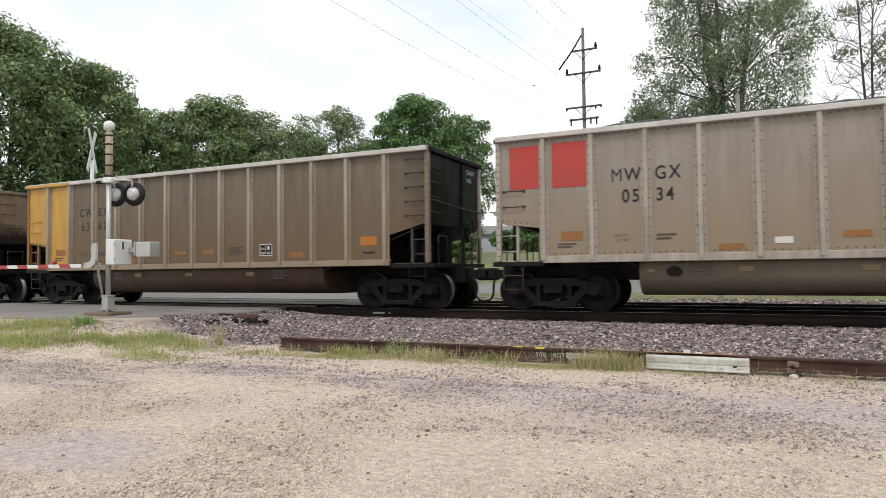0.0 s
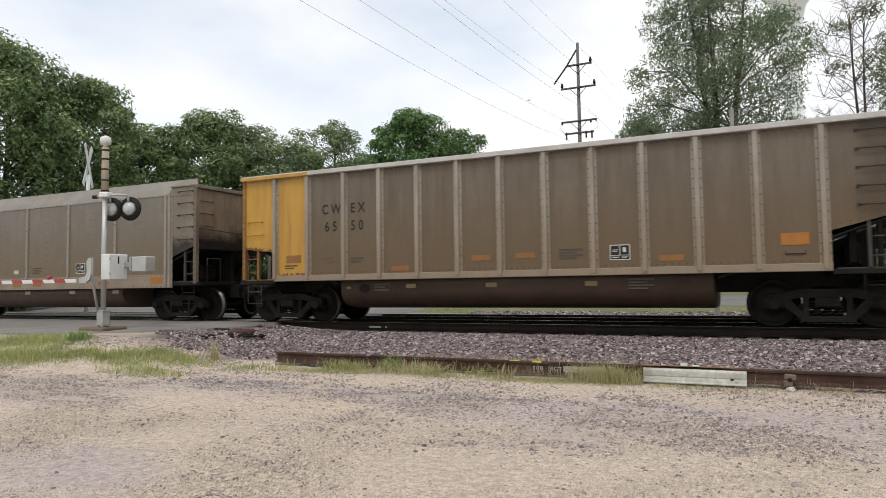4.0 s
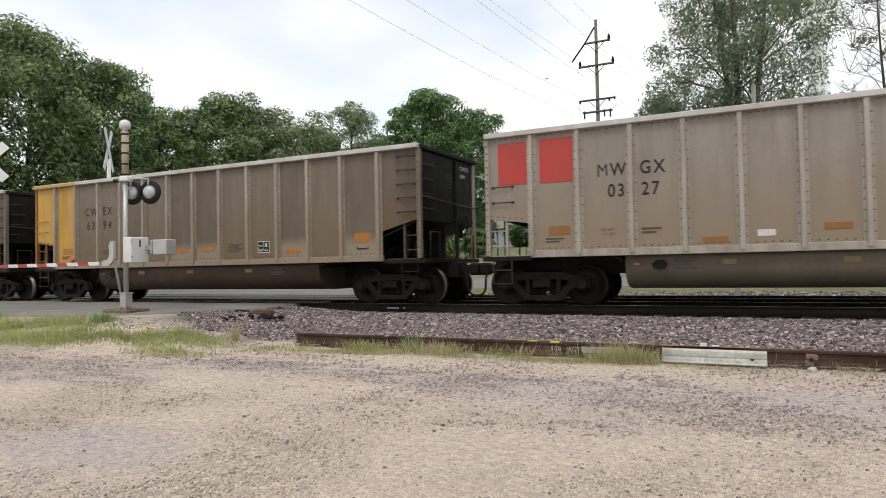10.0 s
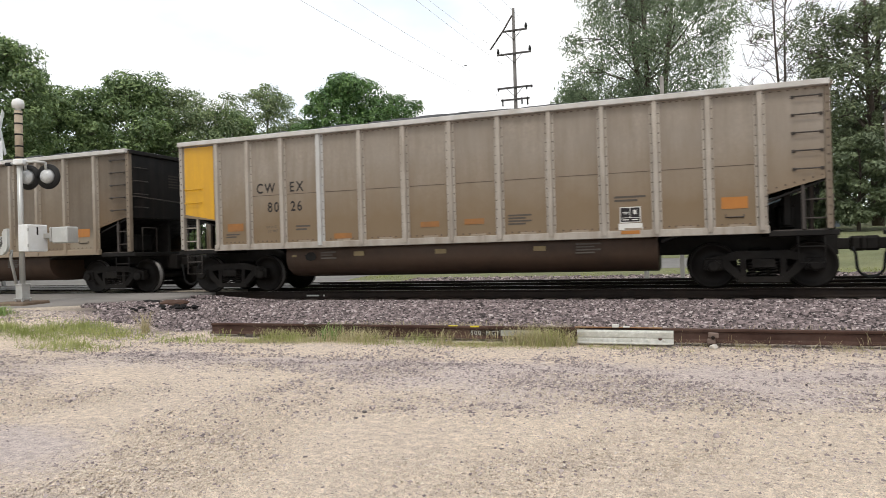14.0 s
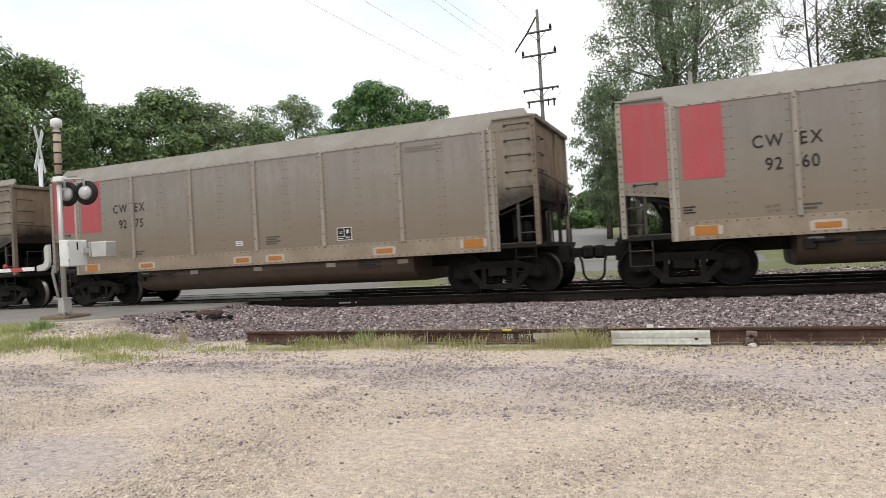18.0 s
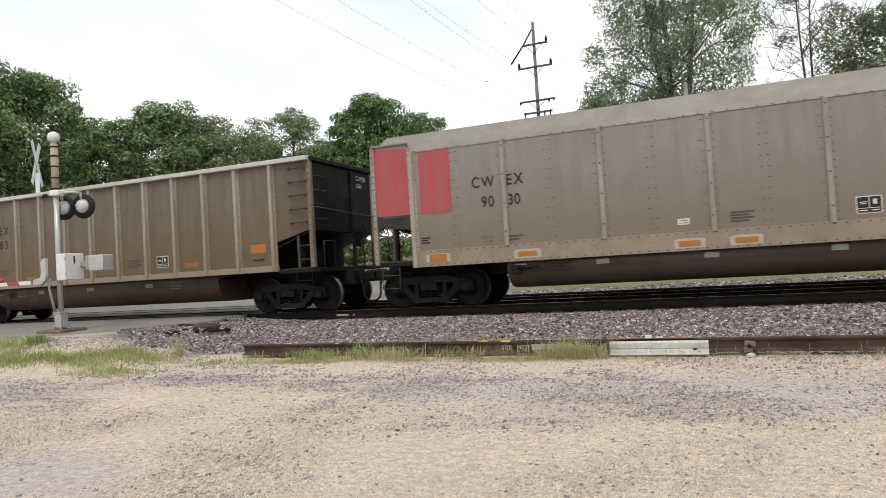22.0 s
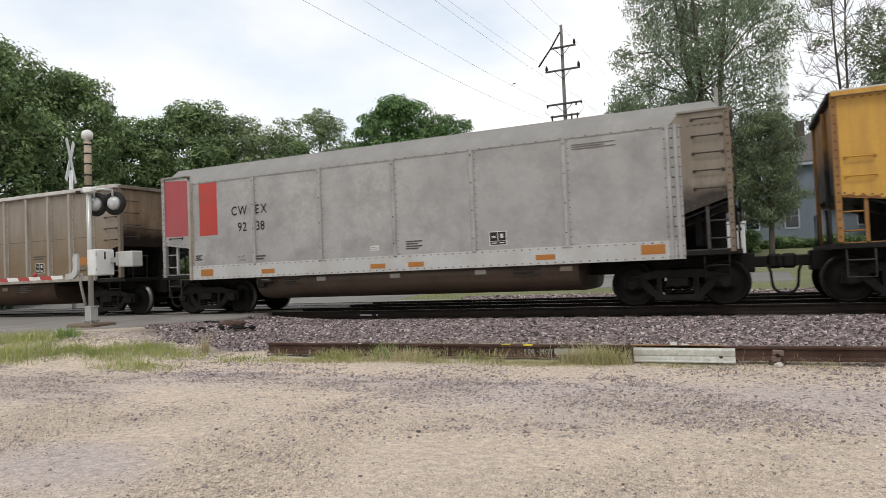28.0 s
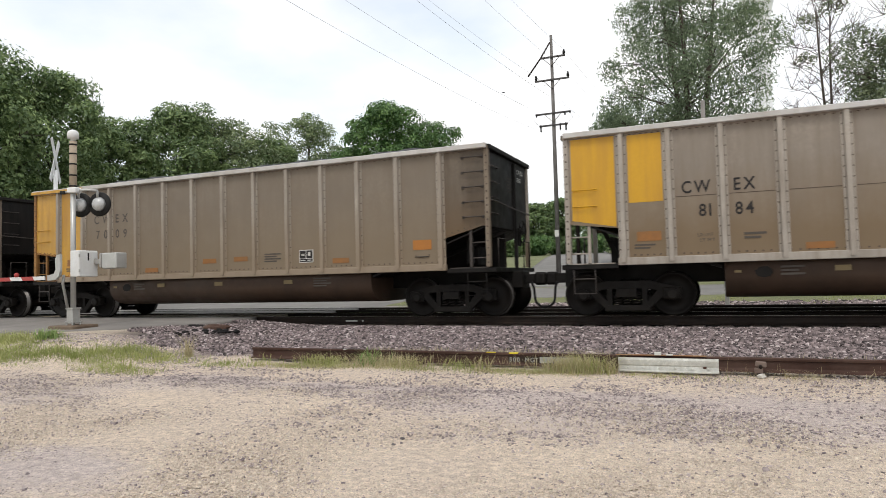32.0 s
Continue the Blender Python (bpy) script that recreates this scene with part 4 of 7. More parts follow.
def lettering(car, words, x, z, size, material, spread=1.0):
    """Stencilled characters, each a piece of its own, set from the left."""
    pen = 0.0
    for ch in words:
        if ch == " ":
            pen += 0.34 * size
            continue
        me = text_mesh(ch, size, material, 1.0)
        xs = [v.co.x for v in me.vertices]
        part("letter", me, None, car, "", Matrix.Translation((x - HALF + (pen - min(xs)) * 0.84, -SIDE - 0.006, z)) @ pose(0, 0, 0, 90, 0, 0) @ Matrix.Diagonal((0.84, 1, 1, 1)))
        pen += max(xs) - min(xs) + size * (0.11 + (spread - 1.0) * 0.75)


def bars(bm, w, h, n):
    for k in range(n):
        z = h / 2 - h * (k + 0.5) / n
        box(bm, -w / 2, w / 2 - w * (0.25 if k % 2 else 0.0), -0.003, 0, z - h / n * 0.28, z + h / n * 0.28)
    return bm


def small_print(car, x, z, w, h, n, material, y=0.0):
    part("small_print", shared(("small_print", w, h, n), lambda bm: bars(bm, w, h, n), material), None, car, "lines of small stencilled print", (x - HALF, -SIDE - 0.004 + y, z))


def plate(car, name, x, z, w, h, material, y=0.0, label=""):
    part(name, shared((name, w, h), lambda bm: sign_plate(bm, w, h), material), None, car, label, (x - HALF, -SIDE - 0.002 + y, z))


def data_box(car, x, z):
    plate(car, "data_panel", x, z, 0.40, 0.31, M_DECAL, 0, "white framed data panel")
    plate(car, "panel_field", x, z, 0.365, 0.275, M_INK, -0.004)
    for dx, dz, w, h in ((0.0, 0.035, 0.012, 0.20), (0.0, -0.06, 0.35, 0.010), (-0.09, 0.05, 0.11, 0.014), (-0.09, 0.02, 0.09, 0.012), (0.09, 0.05, 0.06, 0.09), (-0.09, -0.10, 0.13, 0.02), (0.09, -0.10, 0.11, 0.02)):
        plate(car, "panel_mark", x + dx, z + dz, w, h, M_DECAL, -0.008)


def ribbed_car(number, spec):
    light = spec.get("light", False)
    side_mat, rib_mat = (M_CAR_MID, M_RIB_LIGHT) if spec.get("half") else (M_CAR_LIGHT, M_RIB_LIGHT) if light else (M_CAR_DARK if spec.get("dark") else M_CAR_PALER if spec.get("paler") else M_CAR_PALE if spec.get("dusty") else M_CAR, M_RIB)
    if spec.get("pale"):
        rib_mat = M_RIB_LIGHT
    end_mat = M_RUSTY if spec.get("rusty") else M_BLACK
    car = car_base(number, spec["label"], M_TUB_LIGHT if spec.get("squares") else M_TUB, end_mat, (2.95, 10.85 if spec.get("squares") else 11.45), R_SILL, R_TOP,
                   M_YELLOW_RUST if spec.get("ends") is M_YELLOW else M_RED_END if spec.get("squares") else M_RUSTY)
    ends = spec.get("ends", side_mat)
    ribs = H_RIBS if spec.get("half") else R_RIBS
    edges = [0.0] + ribs + [BODY]
    for j in range(len(edges) - 1):
        x0, x1 = edges[j], edges[j + 1]
        zl = zr = R_SILL + 0.06
        if j == 0:
            zl, zr = 1.93, 1.80
        if j == len(edges) - 2:
            zl, zr = 1.76, 2.05
        m = ends if j < 2 and not spec.get("squares") and not (j == 1 and spec.get("one")) else side_mat
        if j == len(edges) - 2 and not light:
            m = M_GRIME
        if spec.get("halo") and j in (4, 6, 7, 10, 12):
            m = M_WIPED_WIDE if spec.get("dark") else M_WIPED
        w = x1 - x0
        key = ("side_panel", round(w, 3), zl, zr)
        part("side_panel", shared(key, lambda bm: panel_piece(bm, 0, w, zl, zr, R_TOP - 0.1), m), None, car, "", (x0 - HALF, -SIDE, 0))
        part("side_panel", shared(key, lambda bm: panel_piece(bm, 0, w, zl, zr, R_TOP - 0.1), side_mat), None, car, "", (x0 - HALF, SIDE - 0.02, 0))
    for k, x in enumerate(ribs):
        m = M_BAND_WHITE if spec.get("white_rib") == k else rib_mat
        part("rib", shared("rib", lambda bm: rib_piece(bm, R_SILL, R_TOP - 0.1), m), None, car, "", (x - HALF, -SIDE, 0))
        part("rib", shared("rib", lambda bm: rib_piece(bm, R_SILL, R_TOP - 0.1), rib_mat), None, car, "", Matrix.Translation((x - HALF, SIDE, 0)) @ pose(0, 0, 0, 0, 0, 180))
    for s in (-1, 1):
        part("top_chord", shared("top_chord", lambda bm: box(bm, -HALF - 0.03, HALF + 0.03, -0.10, 0.10, R_TOP - 0.11, R_TOP, 0.012), M_CHORD), None, car, "pale top rail", (0, s * (SIDE + 0.02), 0))
        part("side_sill", shared("side_sill", lambda bm: box(bm, -HALF + 1.0, HALF - 1.0, -0.06, 0.05, R_SILL - 0.06, R_SILL + 0.09, 0.01), rib_mat), None, car, "riveted side sill", (0, s * (SIDE + 0.0), 0))
    if spec.get("ends") is M_YELLOW:
        for x0, x1, zl, zr in ((0.04, 0.92, 1.93, 1.81), (1.15, 1.94, 1.19, 1.19)):
            part("rust_edge", shared(("rust_edge", x0), lambda bm: rust_edge(bm, x0, x1, zl, zr), M_RUSTEDGE), None, car, "rust bleeding up from the sheet foot", (-HALF, -SIDE - 0.003, 0))
        part("top_cap", shared("top_cap", lambda bm: box(bm, -HALF - 0.035, -HALF + 2.1, -0.105, 0.0, R_TOP - 0.108, R_TOP - 0.03), M_YELLOW), None, car, "yellow painted top rail end", (0, -SIDE - 0.022, 0))
    open_corner(car, -1, R_SILL, 1.93, 1.80, 1.06, M_RUST_FRAME if spec.get("ends") is M_YELLOW else rib_mat)
    open_corner(car, 1, R_SILL, 2.05, 1.76, 1.06, rib_mat)
    ladder(car, HALF - 0.33, -SIDE, [2.22, 2.55, 2.88, 3.21, 3.54])
    ladder(car, -HALF + 0.36, -SIDE, [2.28, 2.62], M_YELLOW if spec.get("ends") is M_YELLOW else M_YELLOW_NEW if spec.get("half") else None)
    for z in (2.3, 2.65, 3.0, 3.35):
        part("end_rung", shared("end_rung", lambda bm: tube(bm, [(0.0, -1.4, 0), (0.07, -1.4, 0), (0.07, -0.95, 0), (0.0, -0.95, 0)], 0.013, 6), M_IRON), None, car, "", (HALF, 0, z))
    rise = 0.21 if number in (0, 4, 7, 8, 18) else 0.14 if number in (6, 17) else 0.0
    part("coal_load", shared(("coal_load", number % 3, rise), lambda bm: coal_heap(bm, number % 3, rise), M_COAL), None, car, "black coal load")
    if end_mat is M_BLACK:
        for k, (words, size) in enumerate(((a_mark(spec), 0.17), ("".join(spec["marks"][2:]), 0.15))):
            pen = 0.0
            for ch in words:
                me = text_mesh(ch, size, M_DECAL, 1.0)
                part("letter", me, None, car, "white stencilled letter", Matrix.Translation((HALF + 0.004, 0.72 + pen, 3.45 - 0.2 * k)) @ pose(0, 0, 0, 90, 0, 90))
                pen += max(v.co.x for v in me.vertices) + size * 0.08
        for k in range(5):
            part("small_print", shared(("end_print", k), lambda bm: box(bm, 0, 0.003, -0.22, 0.22 - 0.05 * (k % 3), -0.018, 0.018), M_END_PANEL), None, car, "", (HALF + 0.001, 0.1, 3.25 - 0.08 * k))
    if spec.get("squares"):
        plate(car, "red_square", 0.63, 3.12, 0.73, 0.92, M_RED, -0.002, "bright red painted square")
        plate(car, "red_square", 1.58, 3.12, 0.73, 0.95, M_RED, -0.002, "bright red painted square")
    if spec.get("half"):
        for j in range(spec["half"]):
            x = (0.56, 1.56)[j]
            part("yellow_field", shared(("yellow_field", j), lambda bm: yellow_field(bm, j), M_YELLOW_NEW), None, car, "bright yellow painted field", (x - HALF, -SIDE - 0.004, 0))
    a, b, c, d = spec["marks"]
    ink = M_INK_FADE if spec.get("faded") else M_INK
    half = bool(spec.get("half"))
    yellow = spec.get("ends") is M_YELLOW
    z1, z2, big = (2.42, 1.96, 0.33) if half else (2.71, 2.28, 0.335) if yellow else (2.695, 2.265, 0.37)
    lettering(car, a, 2.24 if half else 2.48 if not spec.get("squares") else 2.46, z1, big, ink, (1.5 if spec.get("faded") else 1.2) if yellow else 1.06)
    lettering(car, b, 3.17 if half else 3.32 if not spec.get("squares") else 3.31, z1, big, ink, (1.5 if spec.get("faded") else 1.2) if yellow else 1.06)
    lettering(car, c, 2.54 if half else 2.56 if not spec.get("squares") else 2.66, z2, big, ink, 1.1 if half or spec.get("squares") else 1.65 if spec.get("faded") else 1.35)
    lettering(car, d, 3.18 if half else 3.32 if not spec.get("squares") else 3.33, z2, big, ink, 1.1 if half or spec.get("squares") else 1.65 if spec.get("faded") else 1.35)
    faint = M_INK_FADE
    lettering(car, "LD LMT", 2.50, 1.57, 0.085, faint, 1.1)
    lettering(car, "LT WT", 2.54, 1.47, 0.085, faint, 1.1)
    small_print(car, 3.50, 1.55, 0.38, 0.15, 2, faint)
    bay = 1.23 if half else 1.0 if light else 0.0
    small_print(car, 7.72 if spec.get("squares") else 8.72, 1.52, 0.5, 0.24, 4, M_INK_FADE)
    if light:
        small_print(car, 9.72 + bay, 1.84, 0.6, 0.14, 2, M_INK_FADE)
    data_box(car, 9.72 + bay, 1.52)
    if half:
        for j, (x0, x1) in enumerate(zip(ribs, ribs[1:])):
            if j > 0:
                part("seam", shared("seam", lambda bm: box(bm, -0.42, 0.42, -0.004, 0, -0.006, 0.006), M_RIVET), None, car, "lapped sheet seam", ((x0 + x1) / 2 - HALF, -SIDE, 2.36))
        if spec["half"] == 1:
            plate(car, "data_panel", 10.95, 1.285, 0.46, 0.13, M_DECAL, -0.001, "white data plate")
            plate(car, "reflector", 10.95, 1.17, 0.36, 0.07, M_ORANGE, -0.063, "orange reflective strip")
            for x0, x1 in zip(ribs[2:-1], ribs[3:]):
                plate(car, "foot_patch", (x0 + x1) / 2 + 0.05, 1.235, 0.34, 0.04, M_BAND, -0.003, "pale scuffed patch at the sheet foot")
    refl = M_ORANGE if spec.get("fresh") else M_ORANGE_OLD
    for x, z, w, h in ((4.55 if half else 4.67, 1.32, 0.46, 0.12), (6.70, 1.50, 0.44, 0.12), (7.72, 1.52, 0.44, 0.12), (10.70 - bay, 1.38, 0.46, 0.12)):
        if not (spec.get("squares") and x == 7.72) and not (half and x < 10 and x > 9):
            plate(car, "reflector", x, z, w, h, refl, -0.003, "orange reflective strip")
    plate(car, "reflector", 1.60 if not spec.get("squares") else 1.62, 1.62, 0.46, 0.19, refl, -0.003, "orange reflective strip")
    plate(car, "reflector", 12.85, 1.66, 0.46, 0.22, M_ORANGE, -0.003, "orange reflective strip")
    small_print(car, 1.52, 1.42, 0.40, 0.12, 2, M_INK_FADE)
    part("placard_holder", shared("placard_holder", lambda bm: tube(bm, [(-0.16, 0, 0), (-0.16, -0.02, -0.05), (0.16, -0.02, -0.05), (0.16, 0, 0)], 0.012, 5), M_IRON), None, car, "", (12.85 - HALF, -SIDE, 1.44))
    if spec.get("squares"):
        plate(car, "decal", 5.55, 1.42, 0.3, 0.12, M_DECAL, -0.002)
    # on the red-squared cars the blot stands for small dark gear
    part("oil_stain", shared("oil_stain", lambda bm: stain_shape(bm, 0.12), M_SOOT), None, car, "black oil blot on the tub", (3.62 - HALF, -1.4845, 0.86))
    small_print(car, 4.1, 0.88, 0.4, 0.2, 3, M_INK_FADE, 0.098)
    small_print(car, 10.1, 0.88, 0.5, 0.24, 4, M_INK_FADE, 0.098)
    plate(car, "tub_decal", 3.18, 0.88, 0.12, 0.05, M_TUB_DECAL, 0.094, "small pale decal")
    for x in (4.9, 6.9, 9.1):
        plate(car, "tub_decal", x, 0.90, 0.26, 0.10, M_TUB_DECAL, 0.094, "faded pale decal")
    return car


def a_mark(spec):
    """The owner's letters as they stand on the end sheet."""
    return "".join(spec["marks"][:2])


def halo_shape(bm, w):
    """A wiped strip with straight foot and frayed top."""
    n, rim = 16, []
    for k in range(n + 1):
        u = k / n
        rim.append(bm.verts.new(((u - 0.5) * (w + 0.17), 0, 0.10 + 0.008 * noise.noise((u * 5, w * 9, 1)) - 0.025 * (2 * u - 1) ** 8)))
    for k in range(n, -1, -1):
        u = k / n
        rim.append(bm.verts.new(((u - 0.5) * (w + 0.15), 0, -0.085 + 0.006 * noise.noise((u * 6, 3, 1)))))
    bm.faces.new(rim[::-1])
    return bm


def rust_edge(bm, x0, x1, zl, zr):
    """A thin, ragged rust run along the foot of a sheet."""
    n, rim = 26, []
    for k in range(n + 1):
        u = k / n
        rim.append(bm.verts.new((x0 + (x1 - x0) * u, 0, zl + (zr - zl) * u + 0.004)))
    for k in range(n, -1, -1):
        u = k / n
        rim.append(bm.verts.new((x0 + (x1 - x0) * u, 0, zl + (zr - zl) * u + 0.05 + 0.05 * noise.noise((u * 9, x0, 2)) + 0.03 * noise.noise((u * 31, x0, 5)))))
    for k in range(n):
        bm.faces.new((rim[k + 1], rim[k], rim[2 * n + 1 - k], rim[2 * n - k]))
    return bm


def yellow_field(bm, j):
    if j == 0:
        pts = [(-0.46, 3.68), (0.42, 3.68), (0.42, 1.84), (-0.46, 2.0)]
    else:
        pts = [(-0.32, 3.66), (0.33, 3.66), (0.33, 2.30), (-0.32, 2.30)]
    bm.faces.new([bm.verts.new((x, 0, z)) for x, z in pts][::-1])
    return bm


def lid_piece(bm):
    """The rolled upper side, leaning in over the load, with its ends cut back at a slant."""
    rows = []
    for u, dy, z, start in ((0.0, 0.0, S_LID, 1.0), (0.22, 0.03, S_LID + 0.07, 0.95), (0.59, 0.165, S_LID + 0.245, 0.82), (0.6, 0.17, S_LID + 0.25, 0.08), (1.0, 0.34, S_TOP, 0.24)):
        a, b = -HALF + start, HALF - start * 1.06
        rows.append([bm.verts.new((a + (b - a) * k / 10, dy, z)) for k in range(11)])
    for r0, r1 in zip(rows, rows[1:]):
        for k in range(10):
            bm.faces.new((r0[k], r0[k + 1], r1[k + 1], r1[k])).smooth = True
    back = bmesh.ops.duplicate(bm, geom=bm.faces[:])
    for v in [g for g in back["geom"] if isinstance(g, bmesh.types.BMVert)]:
        v.co.y += 0.02
    for k in range(48):
        x = -HALF + 1.08 + (BODY - 2.2) * k / 47
        vs = [bm.verts.new((x + 0.022 * a, -0.004, S_LID + 0.02 + 0.007 * b)) for a, b in ((-1, -1), (1, -1), (1, 1), (-1, 1))]
        bm.faces.new(vs).material_index = 1
    return bm


def smooth_car(number, spec):
    silver = spec.get("silver", False)
    side_mat = M_CAR_SILVER if silver else M_CAR_SMOOTH_CLEAN if spec.get("clean") else M_CAR_SMOOTH_DARK if spec.get("dull") else M_CAR_SMOOTH
    band = M_BAND_WHITE if silver else M_BAND
    post = M_CAR_SILVER if silver else M_POST
    end_mat = M_RUSTY if spec.get("rusty", True) else M_BLACK
    car = car_base(number, spec["label"], M_TUB_SMOOTH, end_mat, (3.06, 11.45), S_SILL, S_TOP, M_RED_END if spec.get("marks") and not silver else None)
    red = spec.get("red", M_PINK)
    edges = [0.0] + S_POSTS + [BODY]
    for j in range(len(edges) - 1):
        x0, x1 = edges[j], edges[j + 1]
        w = x1 - x0
        zl = zr = S_BAND
        if j == 0:
            zl, zr = 1.93, 1.80
        if j == len(edges) - 2:
            zl, zr = 1.76, 2.10
        cols = {0: (), 7: ()}.get(j, () if silver else (0.475, 0.945) if w > 1.5 else ())

        def make(bm, w=w, zl=zl, zr=zr, cols=cols):
            panel_piece(bm, 0, w, zl, zr, S_LID)
            return rows_of_rivets(bm, 0, w, zl, S_LID, cols)
        key = ("side_panel", "smooth", round(w, 3), zl, zr, j in (0, 7), silver)
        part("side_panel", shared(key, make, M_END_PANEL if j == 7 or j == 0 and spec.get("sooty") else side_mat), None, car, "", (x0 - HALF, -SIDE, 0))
        part("side_panel", shared(key, make, side_mat), None, car, "", Matrix.Translation((x0 - HALF, SIDE - 0.02, 0)))
    for k, x in enumerate(S_POSTS):
        if k in (0, 6):
            for dx in ((-0.075, 0.075) if k == 6 else (0.0,)):
                part("post", shared("wide_post", lambda bm: rib_piece(bm, S_SILL, S_LID + 0.02, 0.05, 0.06), M_RIB_LIGHT if k == 0 else post), None, car, "", (x + dx - HALF, -SIDE, 0))
        else:
            part("post", shared("post", lambda bm: post_piece(bm, S_BAND - 0.02, S_LID), post), None, car, "", (x - HALF, -SIDE, 0))
        part("post", shared("post", lambda bm: post_piece(bm, S_BAND - 0.02, S_LID), post), None, car, "", Matrix.Translation((x - HALF, SIDE, 0)) @ pose(0, 0, 0, 0, 0, 180))
    for s in (-1, 1):
        turn = pose(0, 0, 0, 0, 0, 0 if s < 0 else 180)
        part("lid", shared("lid", lid_piece, M_LID_GREY if silver else M_CHORD_DUSTY), None, car, "rolled pale upper side", Matrix.Translation((0, s * (SIDE + 0.015), 0)) @ turn)
        part("sill_band", shared("sill_band", sill_band, band), None, car, "pale riveted sill band", Matrix.Translation((0, s * (SIDE + 0.008), 0)) @ turn)
    open_corner(car, -1, S_SILL + 0.1, 1.93, 1.80, 0.93, post)
    open_corner(car, 1, S_SILL + 0.1, 2.10, 1.76, 1.07, post)
    part("corner_gusset", shared(("corner_gusset", 1), lambda bm: profile(bm, [(0, S_LID - 0.02), (-1.05, S_LID - 0.02), (-0.88, 3.76), (0, 3.76)], -0.003, 0.015, "y"), M_END_PANEL), None, car, "", (HALF, -SIDE, 0))
    part("corner_gusset", shared(("corner_gusset", -1), lambda bm: profile(bm, [(0, S_LID - 0.02), (1.0, S_LID - 0.02), (0.84, 3.76), (0, 3.76)], -0.003, 0.015, "y"), side_mat), None, car, "", (-HALF, -SIDE, 0))
    part("corner_cap", shared("corner_cap", lambda bm: box(bm, -0.03, 0.86, -0.045, 0.22, 3.76, 3.81, 0.008), M_CHORD_DUSTY), None, car, "plate over the corner", (-HALF, -SIDE, 0))
    part("corner_cap", shared("corner_cap_end", lambda bm: box(bm, -0.90, 0.03, -0.045, 0.22, 3.76, 3.81, 0.008), M_CHORD_DUSTY), None, car, "plate over the corner", (HALF, -SIDE, 0))
    ladder(car, -HALF + 0.45, -SIDE, [2.10], None, 0.42)
    ladder(car, HALF - 0.36, -SIDE, [2.28, 2.62, 2.96, 3.29, 3.62], None, 0.52)
    for z in (2.3, 2.65, 3.0, 3.35):
        part("end_rung", shared("end_rung", lambda bm: tube(bm, [(0.0, -1.4, 0), (0.07, -1.4, 0), (0.07, -0.95, 0), (0.0, -0.95, 0)], 0.013, 6), M_IRON), None, car, "", (HALF, 0, z))
    part("coal_load", shared(("coal_load", number % 3), lambda bm: coal_heap(bm, number % 3), M_COAL), None, car, "black coal load")
    if spec.get("marks"):
        part("red_field", shared("red_field_end", lambda bm: red_end(bm), M_PINK), None, car, "faded red painted corner", (-HALF, -SIDE - 0.004, 0))
        part("red_field", shared("red_field", lambda bm: sign_plate(bm, 0.75 if not silver else 0.62, 1.41), red), None, car, "red painted field", ((1.53 if not silver else 1.60) - HALF, -SIDE - 0.002, 2.83))
        a, b, c, d = spec["marks"]
        ink = M_INK_FADE if spec.get("faded") else M_INK
        lettering(car, a, 2.40, 2.60, 0.33, ink, 1.04)
        lettering(car, b, 3.19, 2.60, 0.33, ink, 1.04)
        lettering(car, c, 2.60, 2.17, 0.33, ink, 1.0)
        lettering(car, d, 3.20, 2.17, 0.33, ink, 1.0)
        lettering(car, "LD LMT", 2.56, 1.48, 0.075, M_INK_FADE, 1.1)
        lettering(car, "LT WT", 2.60, 1.39, 0.075, M_INK_FADE, 1.1)
        small_print(car, 3.32, 1.46, 0.32, 0.14, 2, M_INK_FADE)
        small_print(car, 1.24, 1.54, 0.22, 0.16, 3, ink)
    small_print(car, 7.72, 1.54, 0.42, 0.22, 4, M_INK_FADE)
    small_print(car, 11.9, 3.36, 0.9, 0.13, 3, M_PRINT_PALE)
    plate(car, "decal", 6.68, 1.52, 0.22, 0.12, M_DECAL, -0.002)
    for dz in (-0.025, 0.02):
        plate(car, "decal_line", 6.68, 1.52 + dz, 0.17, 0.012, M_INK_FADE, -0.006)
    data_box(car, 9.76, 1.57)
    for x, z, w, h in ((3.55, 1.10, 0.42, 0.11), (6.76, 1.09, 0.40, 0.11), (7.76, 1.09, 0.40, 0.11), (10.80, 1.11, 0.42, 0.11), (1.52, 1.13, 0.42, 0.18), (12.98, 1.16, 0.46, 0.19)):
        if spec.get("halo"):
            part("clean_patch", shared(("clean_patch", w), lambda bm: halo_shape(bm, w), M_HALO_WHITE), None, car, "wiped clean patch round the reflector", (x - HALF, -SIDE - 0.0215, z))
        plate(car, "reflector", x, z, w, h, M_ORANGE if silver or spec.get("fresh") or spec.get("halo") or w > 0.43 else M_ORANGE_OLD, -0.0205, "orange reflective strip")
    for x in (3.36, 5.08, 7.14, 9.28, 11.2):
        plate(car, "tub_decal", x, 0.85, 0.26, 0.10, M_DECAL_DULL if x < 11 else M_BAND, 0.094, "pale decal")
    small_print(car, 10.35, 0.81, 0.62, 0.17, 3, M_INK, 0.094)
    small_print(car, 4.2, 0.81, 0.46, 0.17, 3, M_INK, 0.094)
    part("gate_valve", shared("gate_valve", gate_valve, M_SOOT), None, car, "short pipe and valve at the tub corner", (3.3 - HALF, -SIDE + 0.06, 0.8))
    if spec.get("ticket"):
        for x in S_POSTS[1:6]:
            plate(car, "foot_patch", x, 1.318, 0.42, 0.035, M_DECAL_DULL, -0.022, "pale scuffed patch at the post foot")
